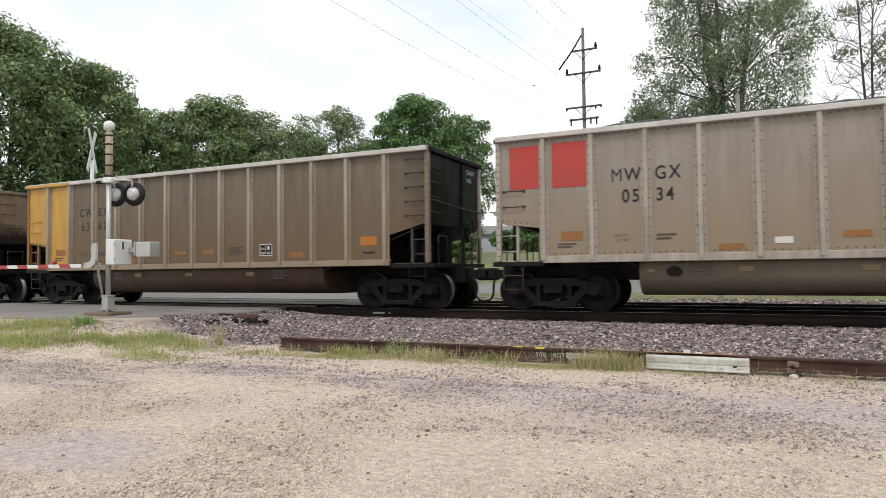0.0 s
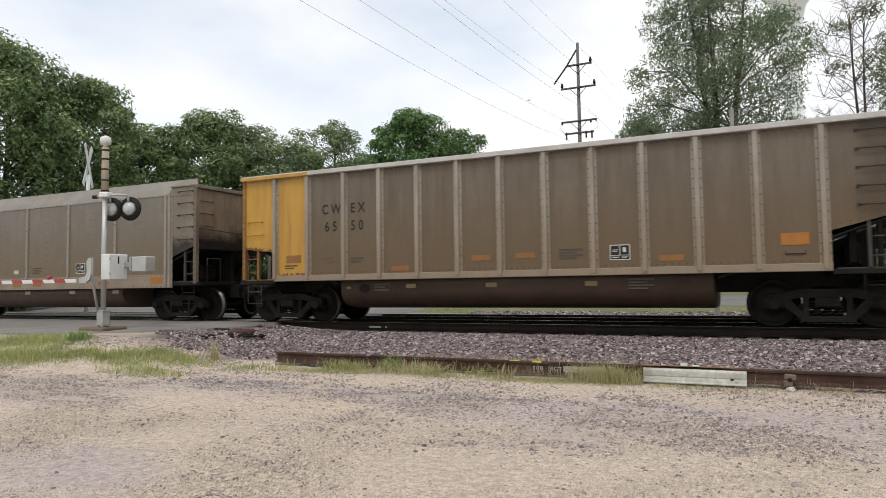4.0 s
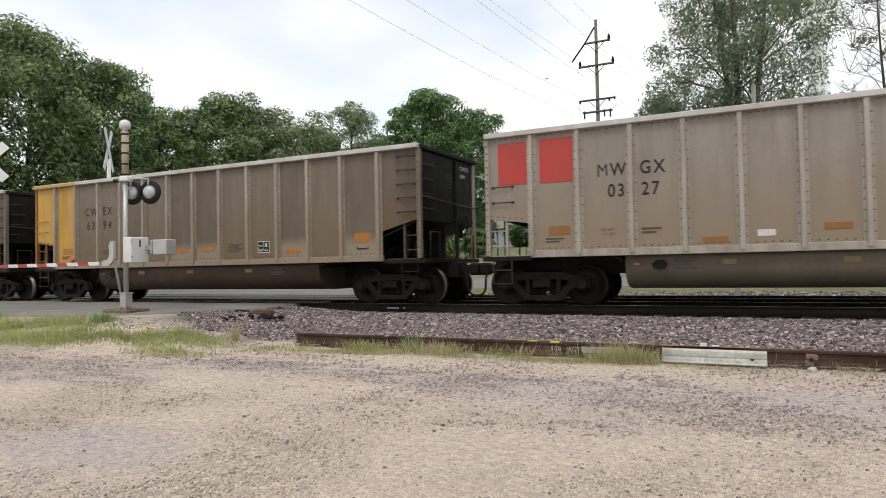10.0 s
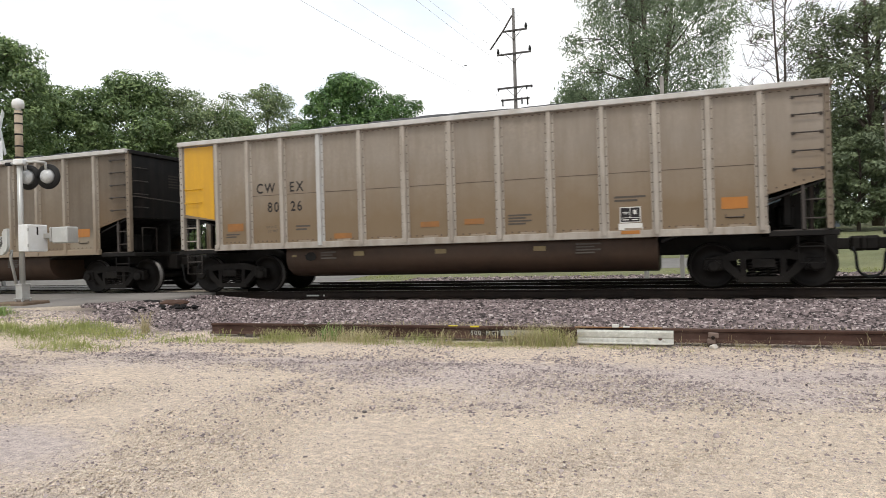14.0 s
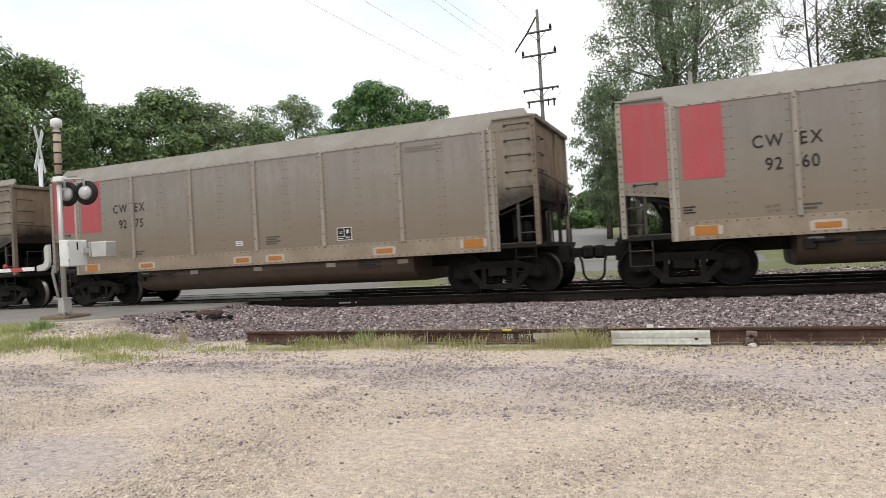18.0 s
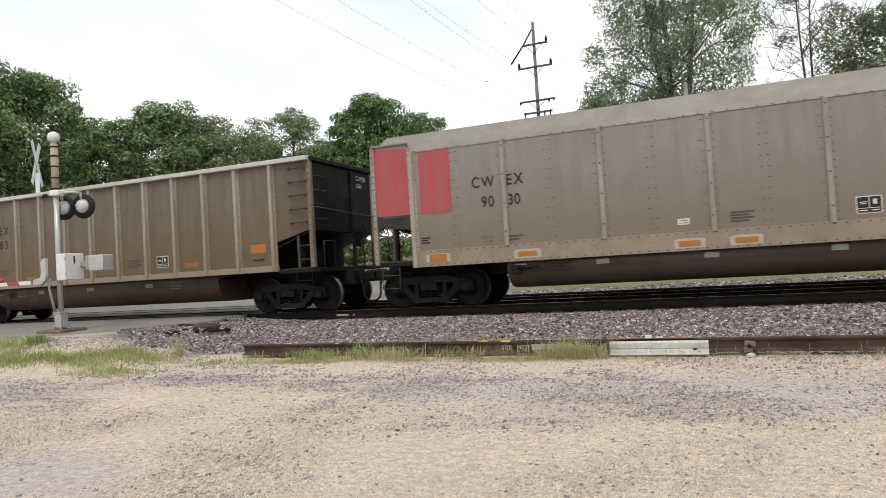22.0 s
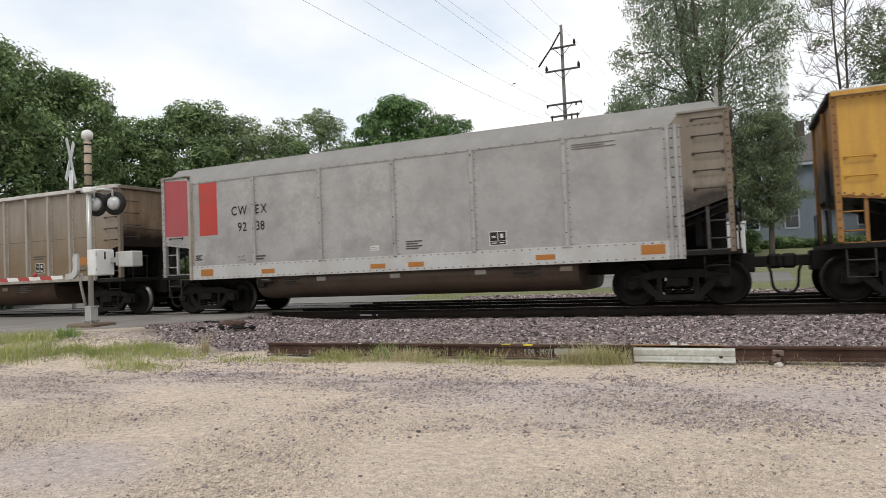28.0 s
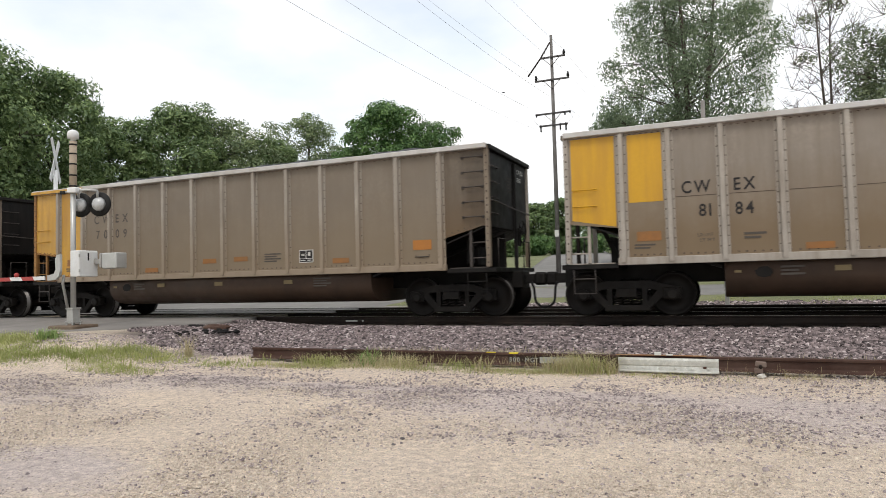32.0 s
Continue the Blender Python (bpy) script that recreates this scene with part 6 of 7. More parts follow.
def blue_house():
    y0, y1 = 49.6, 56.6
    z = ground_z(1.5, 50)
    h = thing("house", "two-storey pale blue clapboard house with a grey roof", "house", (0, 0, 0))
    for a, b, nm in ((-2.4, 5.15, "front"),):
        part("wall", lapped_wall(bmesh.new(), a, b, y0, z - 0.1, 7.75), M_SIDING, h, "pale blue clapboard wall")
        part("wall", box(bmesh.new(), a, b, y1 - 0.15, y1, z - 0.1, 7.75), M_SIDING, h)
    for x in (-2.4, 5.0):
        bm = bmesh.new()
        profile(bm, [(y0 + 0.15, z - 0.1), (y1 - 0.15, z - 0.1), (y1 - 0.15, 7.75), ((y0 + y1) / 2, 9.75), (y0 + 0.15, 7.75)], x, x + 0.15)
        part("wall", bm, M_SIDING, h, "pale blue gable wall")
    part("roof", gable_roof(bmesh.new(), -2.4, 5.15, y0, y1, 7.75, 9.85), M_ROOF, h, "grey shingle roof")
    part("eaves_board", box(bmesh.new(), -2.75, 5.5, y0 - 0.40, y0 - 0.36, 7.40, 7.58), M_SIDING_WHITE, h, "white eaves board")
    part("corner_board", box(bmesh.new(), 5.06, 5.18, y0 - 0.04, y0 - 0.021, z, 7.6), M_SIDING_WHITE, h, "white corner board")
    part("chimney", box(bmesh.new(), 4.1, 4.75, 52.9, 53.5, 9.2, 11.0, 0.02), M_BRICK, h, "dark brick chimney")
    part("roof_vent", box(bmesh.new(), 1.6, 1.9, 52.3, 52.5, 9.6, 9.85), M_ALU, h, "small pale roof vent")
    for x in (1.0, 3.4):
        window(h, x, y0, 3.35, 0.75, 1.5)
    for x in (-0.6, 1.3, 3.1):
        window(h, x, y0, 5.75, 0.75, 1.35)
    # lower wing
    part("wall", lapped_wall(bmesh.new(), 5.2, 10.2, y0 + 0.9, z - 0.1, 4.9), M_SIDING, h, "pale blue clapboard wing wall")
    part("wall", box(bmesh.new(), 10.05, 10.2, y0 + 1.05, y1 - 0.6, z - 0.1, 4.9), M_SIDING, h)
    part("roof", profile(bmesh.new(), [(y0 + 0.4, 4.75), (y0 + 0.4, 4.9), (y1 - 2, 6.2), (y1 - 2, 6.0)], 5.19, 10.6), M_ROOF_TAN, h, "tan shingle wing roof")
    part("wall", profile(bmesh.new(), [(y0 + 1.05, 4.9), (y1 - 2.2, 4.9), (y1 - 2.2, 5.95)], 10.05, 10.2), M_SIDING, h)
    window(h, 7.7, y0 + 0.9, 3.35, 0.8, 1.3)


blue_house()


def white_house():
    p = spot(21.0, 84.0)
    h = thing("house", "low white gabled house with a pale grey roof on the lawn", "house", Matrix.Translation(p) @ pose(0, 0, 0, 0, 0, 14))
    part("wall", lapped_wall(bmesh.new(), -3.2, 2.6, 0, -0.3, 2.3), M_SIDING_WHITE, h, "white clapboard wall")
    part("wall", box(bmesh.new(), -3.2, 2.6, 5.85, 6, -0.3, 2.3), M_SIDING_WHITE, h)
    for x in (-3.2, 2.45):
        part("wall", profile(bmesh.new(), [(0.15, -0.3), (5.85, -0.3), (5.85, 2.3), (3, 3.2), (0.15, 2.3)], x, x + 0.15), M_SIDING_WHITE, h, "white gable wall")
    part("roof", gable_roof(bmesh.new(), -3.2, 2.6, 0, 6, 2.3, 3.35), M_STREET, h, "pale grey roof")
    window(h, -1.9, 0, 0.95, 0.8, 0.8)
    window(h, 1.1, 0, 0.95, 1.1, 0.9)


white_house()


def signal_cabinet():
    p = spot(1.15, 20.6)
    c = thing("signal_cabinet", "pale grey steel signal cabinet with a white dome aerial", "signal cabinet", p)
    z0, z1 = 1.50 - p.z, 2.40 - p.z
    cab = part("cabinet", box(bmesh.new(), -0.63, 0.63, -0.35, 0.35, z0, z1, 0.02), M_WHITE, c, "pale grey steel cabinet")
    part("lid", box(bmesh.new(), -0.67, 0.67, -0.39, 0.39, z1, z1 + 0.05, 0.01), M_WHITE, cab, "overhanging lid")
    for a, b in ((-0.6, -0.01), (0.01, 0.6)):
        part("door", box(bmesh.new(), a, b, -0.365, -0.35, z0 + 0.04, z1 - 0.04, 0.005), M_WHITE, cab, "cabinet door")
    for x in (0.42, 0.52):
        part("latch", box(bmesh.new(), x - 0.025, x + 0.025, -0.38, -0.365, z1 - 0.2, z1 - 0.12), M_DARK, cab, "dark latch")
    part("aerial", lathe(bmesh.new(), [(z1 + 0.05, 0.16), (z1 + 0.09, 0.17), (z1 + 0.14, 0.12), (z1 + 0.16, 0.03)], 18, "z", (-0.25, 0, 0)), M_WHITE, c, "white dome aerial")
    for x in (-0.5, 0.5):
        part("leg", box(bmesh.new(), x - 0.06, x + 0.06, -0.3, 0.3, -0.1, z0, 0.01), M_ALU, c, "steel leg")


signal_cabinet()


# ---- trees ----
def leaf_cloud(rng, centres, radii, count, size, droop=0.0, slim=0.62):
    """Many small folded leaves on the upper, outer shell of each clump, most of them turned outwards to the light."""
    centres, radii = np.asarray(centres), np.asarray(radii)
    pick = rng.choice(len(centres), count, p=radii ** 2 / (radii ** 2).sum())
    up = np.array([0, 0, 1.0])

    def unit(v):
        return v / np.maximum(np.linalg.norm(v, axis=1), 1e-6)[:, None]

    d = unit(unit(rng.normal(size=(count, 3))) + up * (0.42 if droop == 0 else 0.1))
    rad = radii[pick] * (0.45 + 0.55 * rng.random(count) ** 0.5) * (0.9 + 0.3 * rng.random(count) ** 3)
    p = centres[pick] + d * rad[:, None] * np.array([1, 1, 0.74])
    p[:, 2] -= droop * radii[pick] * rng.random(count) ** 1.5
    s = size * (0.55 + 0.8 * rng.random(count))
    n = unit(d * 0.9 + up * 0.45 + rng.normal(size=(count, 3)) * (0.42 + 0.5 * droop))
    a = rng.normal(size=(count, 3)) + np.array([0, 0, -droop * 1.6])
    a = unit(a - n * (a * n).sum(1)[:, None])
    b = np.cross(n, a)
    tip, back = p + a * s[:, None] - n * (s * 0.12)[:, None], p - a * s[:, None] * 0.6
    wing = slim * 0.6
    left = p + b * (s * wing)[:, None] + n * (s * 0.1)[:, None]
    right = p - b * (s * wing)[:, None] + n * (s * 0.1)[:, None]
    verts = np.stack([back, left, tip, right], 1).reshape(-1, 3)
    i = np.arange(count) * 4
    faces = np.concatenate([np.stack([i, i + 2, i + 1], 1), np.stack([i, i + 3, i + 2], 1)])
    return verts, faces


def tree(label, x, y, top, radius, leaf, count, size, seed, low=0.25, droop=0.0, trunks=1, girth=0.28, clumps=44, spread=1.0, slim=0.62, bare=0.0, category="tree", lean=0.0):
    """A tapered trunk with forking limbs; a crown of leaf clumps round the limb ends, uneven and with gaps."""
    rng = np.random.default_rng(seed)
    rnd = random.Random(seed)
    z0 = ground_z(x, y)
    h = top - z0
    ob = thing("tree" if category == "tree" else "shrub", label, category, (x, y, z0))
    bm = bmesh.new()
    tips, sizes, limbs = [], [], []
    for q in range(trunks):
        a0 = 2 * math.pi * (q + rnd.random() * 0.6) / trunks
        out = 0.0 if trunks == 1 else radius * 0.42
        path = []
        for k in range(8):
            u = k / 7
            path.append((math.cos(a0) * out * u ** 1.3 + 0.25 * math.sin(u * 4 + seed) * u + lean * u * h, math.sin(a0) * out * u ** 1.3 + 0.25 * math.cos(u * 3 + seed) * u, -0.2 + h * 0.86 * u))
        tube(bm, path, girth * h / 14, 9, True, 0.04)
        limbs.append(path)
    # clumps fill an uneven egg-shaped crown; a limb runs to each
    zc = h * (low + 1) / 2
    half = h * (1 - low) / 2
    for k in range(clumps):
        v = 1 - 2 * (k + 0.5) / clumps
        ring = math.sqrt(max(0.0, 1 - v * v)) * (0.92 + 0.12 * v)
        ang = k * 2.39996 + rnd.uniform(-0.35, 0.35)
        deep = 0.50 + 0.34 * rnd.random() if k % 4 else 0.25 + 0.2 * rnd.random()
        rr = radius * spread * ring * deep * 1.12 + 0.1
        c = Vector((math.cos(ang) * rr + lean * h * 0.5, math.sin(ang) * rr, zc + half * v * (0.80 + 0.12 * rnd.random())))
        girth_c = radius * (0.24 + 0.15 * rnd.random())
        c.z = min(c.z, h - girth_c * 0.8)
        path = limbs[k % trunks]
        u = max(0.12, min(0.95, (c.z - rr * 0.55) / (h * 0.86)))
        i = min(6, int(u * 7))
        a = Vector(path[i]).lerp(Vector(path[i + 1]), u * 7 - i)
        mid = a.lerp(c, 0.5) + Vector((0, 0, 0.07 * rr))
        r0 = max(0.03, girth * h / 14 * (1 - u) * 0.5)
        tube(bm, [a, mid, c], r0, 6, False, 0.015)
        tips.append(tuple(c))
        sizes.append(girth_c)
        if bare:
            # dead twigs fan out beyond the leaves
            for j in range(6):
                aa, ln = rnd.random() * 6.28, girth_c * (0.8 + 0.9 * rnd.random())
                c1 = c + Vector((math.cos(aa) * 0.7, math.sin(aa) * 0.7, rnd.uniform(0.1, 1.1))) * ln
                tube(bm, [c, c.lerp(c1, 0.55) + Vector((0, 0, -0.08 * ln)), c1], 0.022, 4, False, 0.008)
                for q in range(2):
                    c2 = c.lerp(c1, 0.45 + 0.25 * q)
                    tube(bm, [c2, c2 + Vector((rnd.uniform(-0.6, 0.6), rnd.uniform(-0.6, 0.6), rnd.uniform(0.1, 0.8))) * ln * 0.6], 0.012, 4, False, 0.006)
        for j in range(3):
            aa = rnd.random() * 6.28
            c1 = c + Vector((math.cos(aa), math.sin(aa), rnd.uniform(-0.45, 0.4))) * girth_c * (0.75 + 0.35 * rnd.random())
            tube(bm, [c.lerp(a, 0.15), c1], r0 * 0.4, 4, False, 0.01)
            if c1.z < h - 0.1:
                tips.append(tuple(c1))
                sizes.append(girth_c * (0.35 + 0.25 * rnd.random()))
    part("trunk", bm, M_BARK, ob, "grey-brown trunk with forking limbs")
    tips, sizes = np.array(tips), np.array(sizes)
    if bare:
        keep = (tips[:, 2] < h * (1 - bare)) | (rng.random(len(tips)) < 0.15)
        tips, sizes = tips[keep], sizes[keep]
    v, f = leaf_cloud(rng, tips, np.maximum(sizes, 0.35), count, size, droop, slim)
    part("crown", raw_mesh("crown", v, f, leaf), leaf, ob, "crown of many small leaves")
    return ob


def stand(az, r, el, width, leaf, count, size, seed, label, **more):
    """A tree by bearing, distance, the height of its top in degrees over the eye, and half its width in degrees."""
    p = spot(az, r)
    return tree(label, p.x, p.y, 1.4 + r * math.tan(radians(el)), r * math.radians(width), leaf, count, size, seed, **more)


FULL = "broad full green deciduous tree behind the track"
AIRY = "airy pale green deciduous tree behind the track"
stand(58.8, 45, 17.9, 6.6, L_OAK, 46000, 0.165, 11, FULL, low=0.22)
stand(53.6, 48, 16.5, 4.7, L_OAK, 34000, 0.165, 12, FULL, low=0.22)
stand(65.5, 44, 16.2, 6.0, L_OAK, 25200, 0.167, 13, FULL, low=0.2)
stand(49.4, 54, 13.1, 3.8, L_OAK, 26000, 0.18, 14, FULL, low=0.15)
stand(44.6, 56, 14.4, 4.9, L_OAK, 38000, 0.18, 15, FULL, low=0.15)
stand(40.3, 57, 13.4, 3.9, L_ASH, 28000, 0.152, 16, FULL, low=0.15)
stand(37.2, 60, 12.2, 3.2, L_OAK, 21000, 0.152, 17, FULL, low=0.1)
stand(34.3, 66, 14.3, 3.5, L_ASH, 21000, 0.167, 18, AIRY, low=0.2)
stand(27.9, 60, 15.3, 4.2, L_MAPLE, 38000, 0.19, 19, "dense dark green maple tree", low=0.12)
stand(23.6, 62, 13.5, 3.4, L_MAPLE, 28000, 0.167, 20, "dense dark green maple tree", low=0.1)
stand(31.2, 64, 11.5, 3.0, L_MAPLE, 19600, 0.167, 21, "dense dark green maple tree", low=0.1)
stand(2.2, 39, 26.0, 6.5, L_WILLOW, 54000, 0.15, 31, "tall grey-green willow with drooping twigs and gaps", low=0.12, droop=0.7, trunks=3, slim=0.36, clumps=60, girth=0.24)
stand(8.0, 47, 14.2, 2.8, L_WILLOW, 13000, 0.17, 32, "smaller willow beside the side street", low=0.12, droop=0.8, slim=0.4)
stand(-7.9, 56, 21.5, 3.6, L_WILLOW_DARK, 7000, 0.15, 33, "half-bare tree with dead upper branches", low=0.2, bare=0.6, trunks=2, clumps=60, girth=0.11)
stand(-13.8, 52, 21.5, 4.8, L_WILLOW_DARK, 30000, 0.16, 34, "tall dark leafy tree with a few dead twigs", low=0.12, bare=0.28, trunks=2, clumps=56)
stand(-11.0, 66, 9.5, 4.0, L_OAK, 14000, 0.2, 35, FULL, low=0.05)
stand(-6.8, 70, 8.5, 3.2, L_OAK, 12000, 0.2, 36, FULL, low=0.05)
stand(12.6, 95, 6.6, 2.0, L_BUSH, 9000, 0.28, 37, "green tree far up the side street", low=0.1)
stand(15.0, 90, 6.3, 1.7, L_OAK, 8000, 0.28, 38, "green tree far up the side street", low=0.1)
stand(9.3, 100, 5.0, 1.6, L_OAK, 7000, 0.28, 39, "green tree far up the side street", low=0.1)
stand(18.0, 96, 8.3, 2.4, L_MAPLE, 10000, 0.28, 40, "green tree far up the side street", low=0.1)
for k, (az, r, el, wd) in enumerate(((23.5, 52, 3.4, 1.5), (26.5, 50, 3.0, 1.8), (30.0, 52, 4.0, 2.2), (35, 54, 4.5, 2.6), (40, 54, 5.0, 2.8), (46, 50, 5.5, 3.0), (52, 46, 5.0, 3.2), (58, 43, 4.5, 3.2), (63, 42, 4.5, 3.2))):
    stand(az, r, el, wd, (L_BUSH, L_OAK, L_ASH)[k % 3], 6000, 0.19, 50 + k, "leafy green shrub under the trees", low=0.02, category="shrub", clumps=24)
for k, az in enumerate((-1.6, -3.2, -5.0, -6.6, -8.4)):
    stand(az, 46, 1.25 + 0.25 * (k % 2), 1.0, L_BUSH, 2500, 0.12, 70 + k, "low flowering shrub along the house", low=0.0, category="shrub", clumps=18)

# shrubs added in the darker leaf for the shade beneath the tall tree
for k, (az, r, el, wd) in enumerate(((-10.2, 48, 6.5, 2.0), (-12.6, 46, 8.0, 2.4), (-15.4, 47, 7.0, 2.4))):
    stand(az, r, el, wd, L_WILLOW_DARK, 8000, 0.17, 130 + k, "dark leafy shrub under the tall tree", low=0.02, category="shrub", clumps=26)
for k, (az, r, el, wd) in enumerate(((-0.4, 43, 2.2, 1.3), (1.4, 44, 2.6, 1.5), (3.3, 46, 2.3, 1.4), (5.2, 48, 2.6, 1.4))):
    stand(az, r, el, wd, L_BUSH, 4000, 0.15, 90 + k, "dark leafy shrub at the willow's foot", low=0.02, category="shrub", clumps=20)
# lower crown, its shade put into the darker leaf colour
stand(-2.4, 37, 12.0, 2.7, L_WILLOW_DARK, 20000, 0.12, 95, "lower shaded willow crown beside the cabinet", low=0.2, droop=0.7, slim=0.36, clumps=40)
for k, (az, r, el) in enumerate(((7.4, 72, 3.2), (10.0, 78, 3.4), (12.4, 80, 3.0), (14.8, 78, 3.4), (17.2, 76, 3.2), (19.6, 74, 3.6))):
    stand(az, r, el, 1.7, (L_BUSH, L_MAPLE)[k % 2], 6000, 0.2, 110 + k, "dark hedge-like shrub along the side street", low=0.0, category="shrub", clumps=26)
# two more lower crowns with shade in the leaf colour
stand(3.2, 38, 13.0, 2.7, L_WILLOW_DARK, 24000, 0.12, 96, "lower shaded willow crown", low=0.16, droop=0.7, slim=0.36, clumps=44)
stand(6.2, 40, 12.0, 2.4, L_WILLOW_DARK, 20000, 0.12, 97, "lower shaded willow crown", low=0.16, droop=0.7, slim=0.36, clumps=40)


# ---- along the foot of the bank: stored rail, bar, tar crumbs ----
SPARE_Y, SPARE_TOP = 9.70, 0.242


def spare_rail():
    r = thing("stored_rail", "rusty spare rail lying along the foot of the ballast bank", "rail", (0, SPARE_Y, 0))
    bm = bmesh.new()
    profile(bm, rail_outline(0, SPARE_TOP), -7.86, 9.0)
    part("rail", bm, M_RAIL_OLD, r, "rusty red-brown rail")
    y = -0.0125
    tag = part("stencil_field", box(bmesh.new(), -3.06, -2.58, y - 0.001, y + 0.002, 0.09, 0.185), M_STENCIL_FIELD, r, "black painted field on the rail web")
    for ch, x in zip("500MGT", (-3.045, -2.985, -2.925, -2.80, -2.715, -2.645)):
        part("letter", text_mesh(ch, 0.095, M_GREY), None, tag, "white stencilled letter", Matrix.Translation((x, y - 0.004, 0.105)) @ pose(0, 0, 0, 90, 0, 0))
    tag2 = part("stencil_field", box(bmesh.new(), -2.57, -1.98, y - 0.001, y + 0.002, 0.085, 0.185), M_GREY, r, "grey painted field on the rail web")
    part("lettering", text_mesh("K", 0.085, M_INK, 1.0), None, tag2, "black letter", Matrix.Translation((-2.37, y - 0.004, 0.105)) @ pose(0, 0, 0, 90, 0, 0))
    for x0, x1, m in ((-3.04, -2.90, M_TAGGED), (-3.40, -3.25, M_TAGGED), (-5.96, -5.9, M_DECAL)):
        part("paint_mark", box(bmesh.new(), x0, x1, -0.0385, 0.02, SPARE_TOP - (0.018 if x0 > -3.1 else 0.006), SPARE_TOP + 0.0015), m, r, "dab of marker paint")
    for x in (-7.0, -4.6, -1.9, 0.4, 2.6):
        part("wedge", box(bmesh.new(), x - 0.1, x + 0.1, -0.09, 0.09, ground_z(x, SPARE_Y) - 0.05, SPARE_TOP - 0.186, 0.01), M_TIE, r, "timber packing under the rail")


spare_rail()


def joint_bar():
    """A galvanised channel leaning against the stored rail."""
    b = thing("steel_channel", "galvanised steel channel with bolt holes leaning on the stored rail", "steel channel", pose(-0.75, 9.53, 0.03, -6, 0, 0))
    pts = [(0, 0.0), (-0.03, 0.0), (-0.035, 0.012), (-0.012, 0.03), (-0.008, 0.085), (-0.018, 0.10), (-0.03, 0.165), (-0.026, 0.19), (0.03, 0.197), (0.03, 0.187), (-0.012, 0.18), (0.002, 0.10)]
    ch = part("channel", profile(bmesh.new(), pts, -0.65, 0.65), M_GALV, b, "pale zinc-coated channel")
    for k in range(6):
        x = -0.52 + 0.208 * k
        part("bolt", lathe(bmesh.new(), [(-0.027, 0.006), (-0.026, 0.014), (-0.008, 0.015)], 10, "y", (x, 0, 0.06)), M_GALV, ch, "bolt head")
    part("rust_patch", lathe(bmesh.new(), [(-0.0125, 0.012), (-0.0115, 0.024), (-0.008, 0.026)], 10, "y", (0.475, 0, 0.085)), M_RAIL_OLD, ch, "rusted hole")
    strip = thing("timber_strip", "thin rusty strip lying along the stored rail", "strip", (-0.75, 9.66, SPARE_TOP))
    part("strip", box(bmesh.new(), -0.70, 0.50, -0.02, 0.03, 0.0, 0.012, 0.002), M_RUSTSTRIP, strip, "rusty brown strip")
    for x, z in ((-0.87, 0.045), (-0.72, 0.02)):
        w = thing("white_scrap", "small white scrap lying on the channel", "scrap", (x, 9.63, SPARE_TOP + 0.012))
        part("scrap", box(bmesh.new(), -0.05, 0.04, -0.03, 0.02, 0, z, 0.004), M_DECAL, w)


M_RUSTSTRIP = surface("orange rust", (0.27, 0.13, 0.06), 0.85, 0.0, 0.3, 6, 40, 0.2, (0.36, 0.26, 0.16), world=True)
joint_bar()


def clamp():
    c = thing("rail_clamp", "rusty rail clamp with a pale stone beside the stored rail", "clamp", (0.40, 9.58, 0.03))
    part("plate", box(bmesh.new(), -0.07, 0.065, -0.02, 0.03, 0.10, 0.175, 0.012), M_CLAMP, c, "pale rusty clamp plate", pose(0, 0, 0, 0, 4, 0))
    part("plate", box(bmesh.new(), -0.075, 0.03, -0.035, 0.02, 0.02, 0.095, 0.012), M_CLAMP, c, "pale rusty clamp plate")
    part("bolt", lathe(bmesh.new(), [(-0.06, 0.012), (-0.055, 0.025), (-0.02, 0.025)], 8, "y", (0, 0, 0.11)), M_RAIL, c)


clamp()


def chunk(bm, r, seed, squash=0.7):
    """A broken stone: a ball of few faces, pushed about."""
    s = bmesh.ops.create_icosphere(bm, subdivisions=2, radius=r)
    for v in s["verts"]:
        k = 1 + 0.55 * noise.noise(v.co * (2.1 / r) + Vector((seed * 3.7, seed, 0)))
        v.co = Vector((v.co.x * k * 1.2, v.co.y * k, v.co.z * k * squash))
    return bm


def single_stone(x, y, r, material, label, seed, name="stone"):
    z = ground_z(x, y)
    s = part(name, chunk(bmesh.new(), r, seed), material)
    s.location = (x, y, z + r * 0.35)
    return tagged(s, label, name)


M_STONE_PALE = surface("pale limestone", (0.50, 0.47, 0.43), 0.9, 0.0, 0.15, 8, 40, 0.2, world=True)
M_TIMBER_LUMP = surface("reddish broken timber", (0.075, 0.042, 0.03), 0.9, 0.0, 0.3, 8, 40, 0.3, (0.11, 0.07, 0.05), world=True)
M_STONE_DARK = surface("dark grey stone", (0.13, 0.115, 0.115), 0.9, 0.0, 0.2, 8, 40, 0.2, world=True)
single_stone(0.40, 9.50, 0.05, M_STONE_PALE, "pale fist-sized stone by the clamp", 3)
single_stone(-2.64, 5.23, 0.02, M_STONE_DARK, "dark stone lying on the sandy lot", 4)
single_stone(-3.42, 6.05, 0.022, M_STONE_DARK, "small dark stone lying on the sandy lot", 5)
single_stone(-7.20, 7.55, 0.035, M_STONE_DARK, "dark stone lying on the sandy lot", 6)
single_stone(-2.62, 5.02, 0.016, M_STONE_DARK, "dark stone lying on the sandy lot", 7)


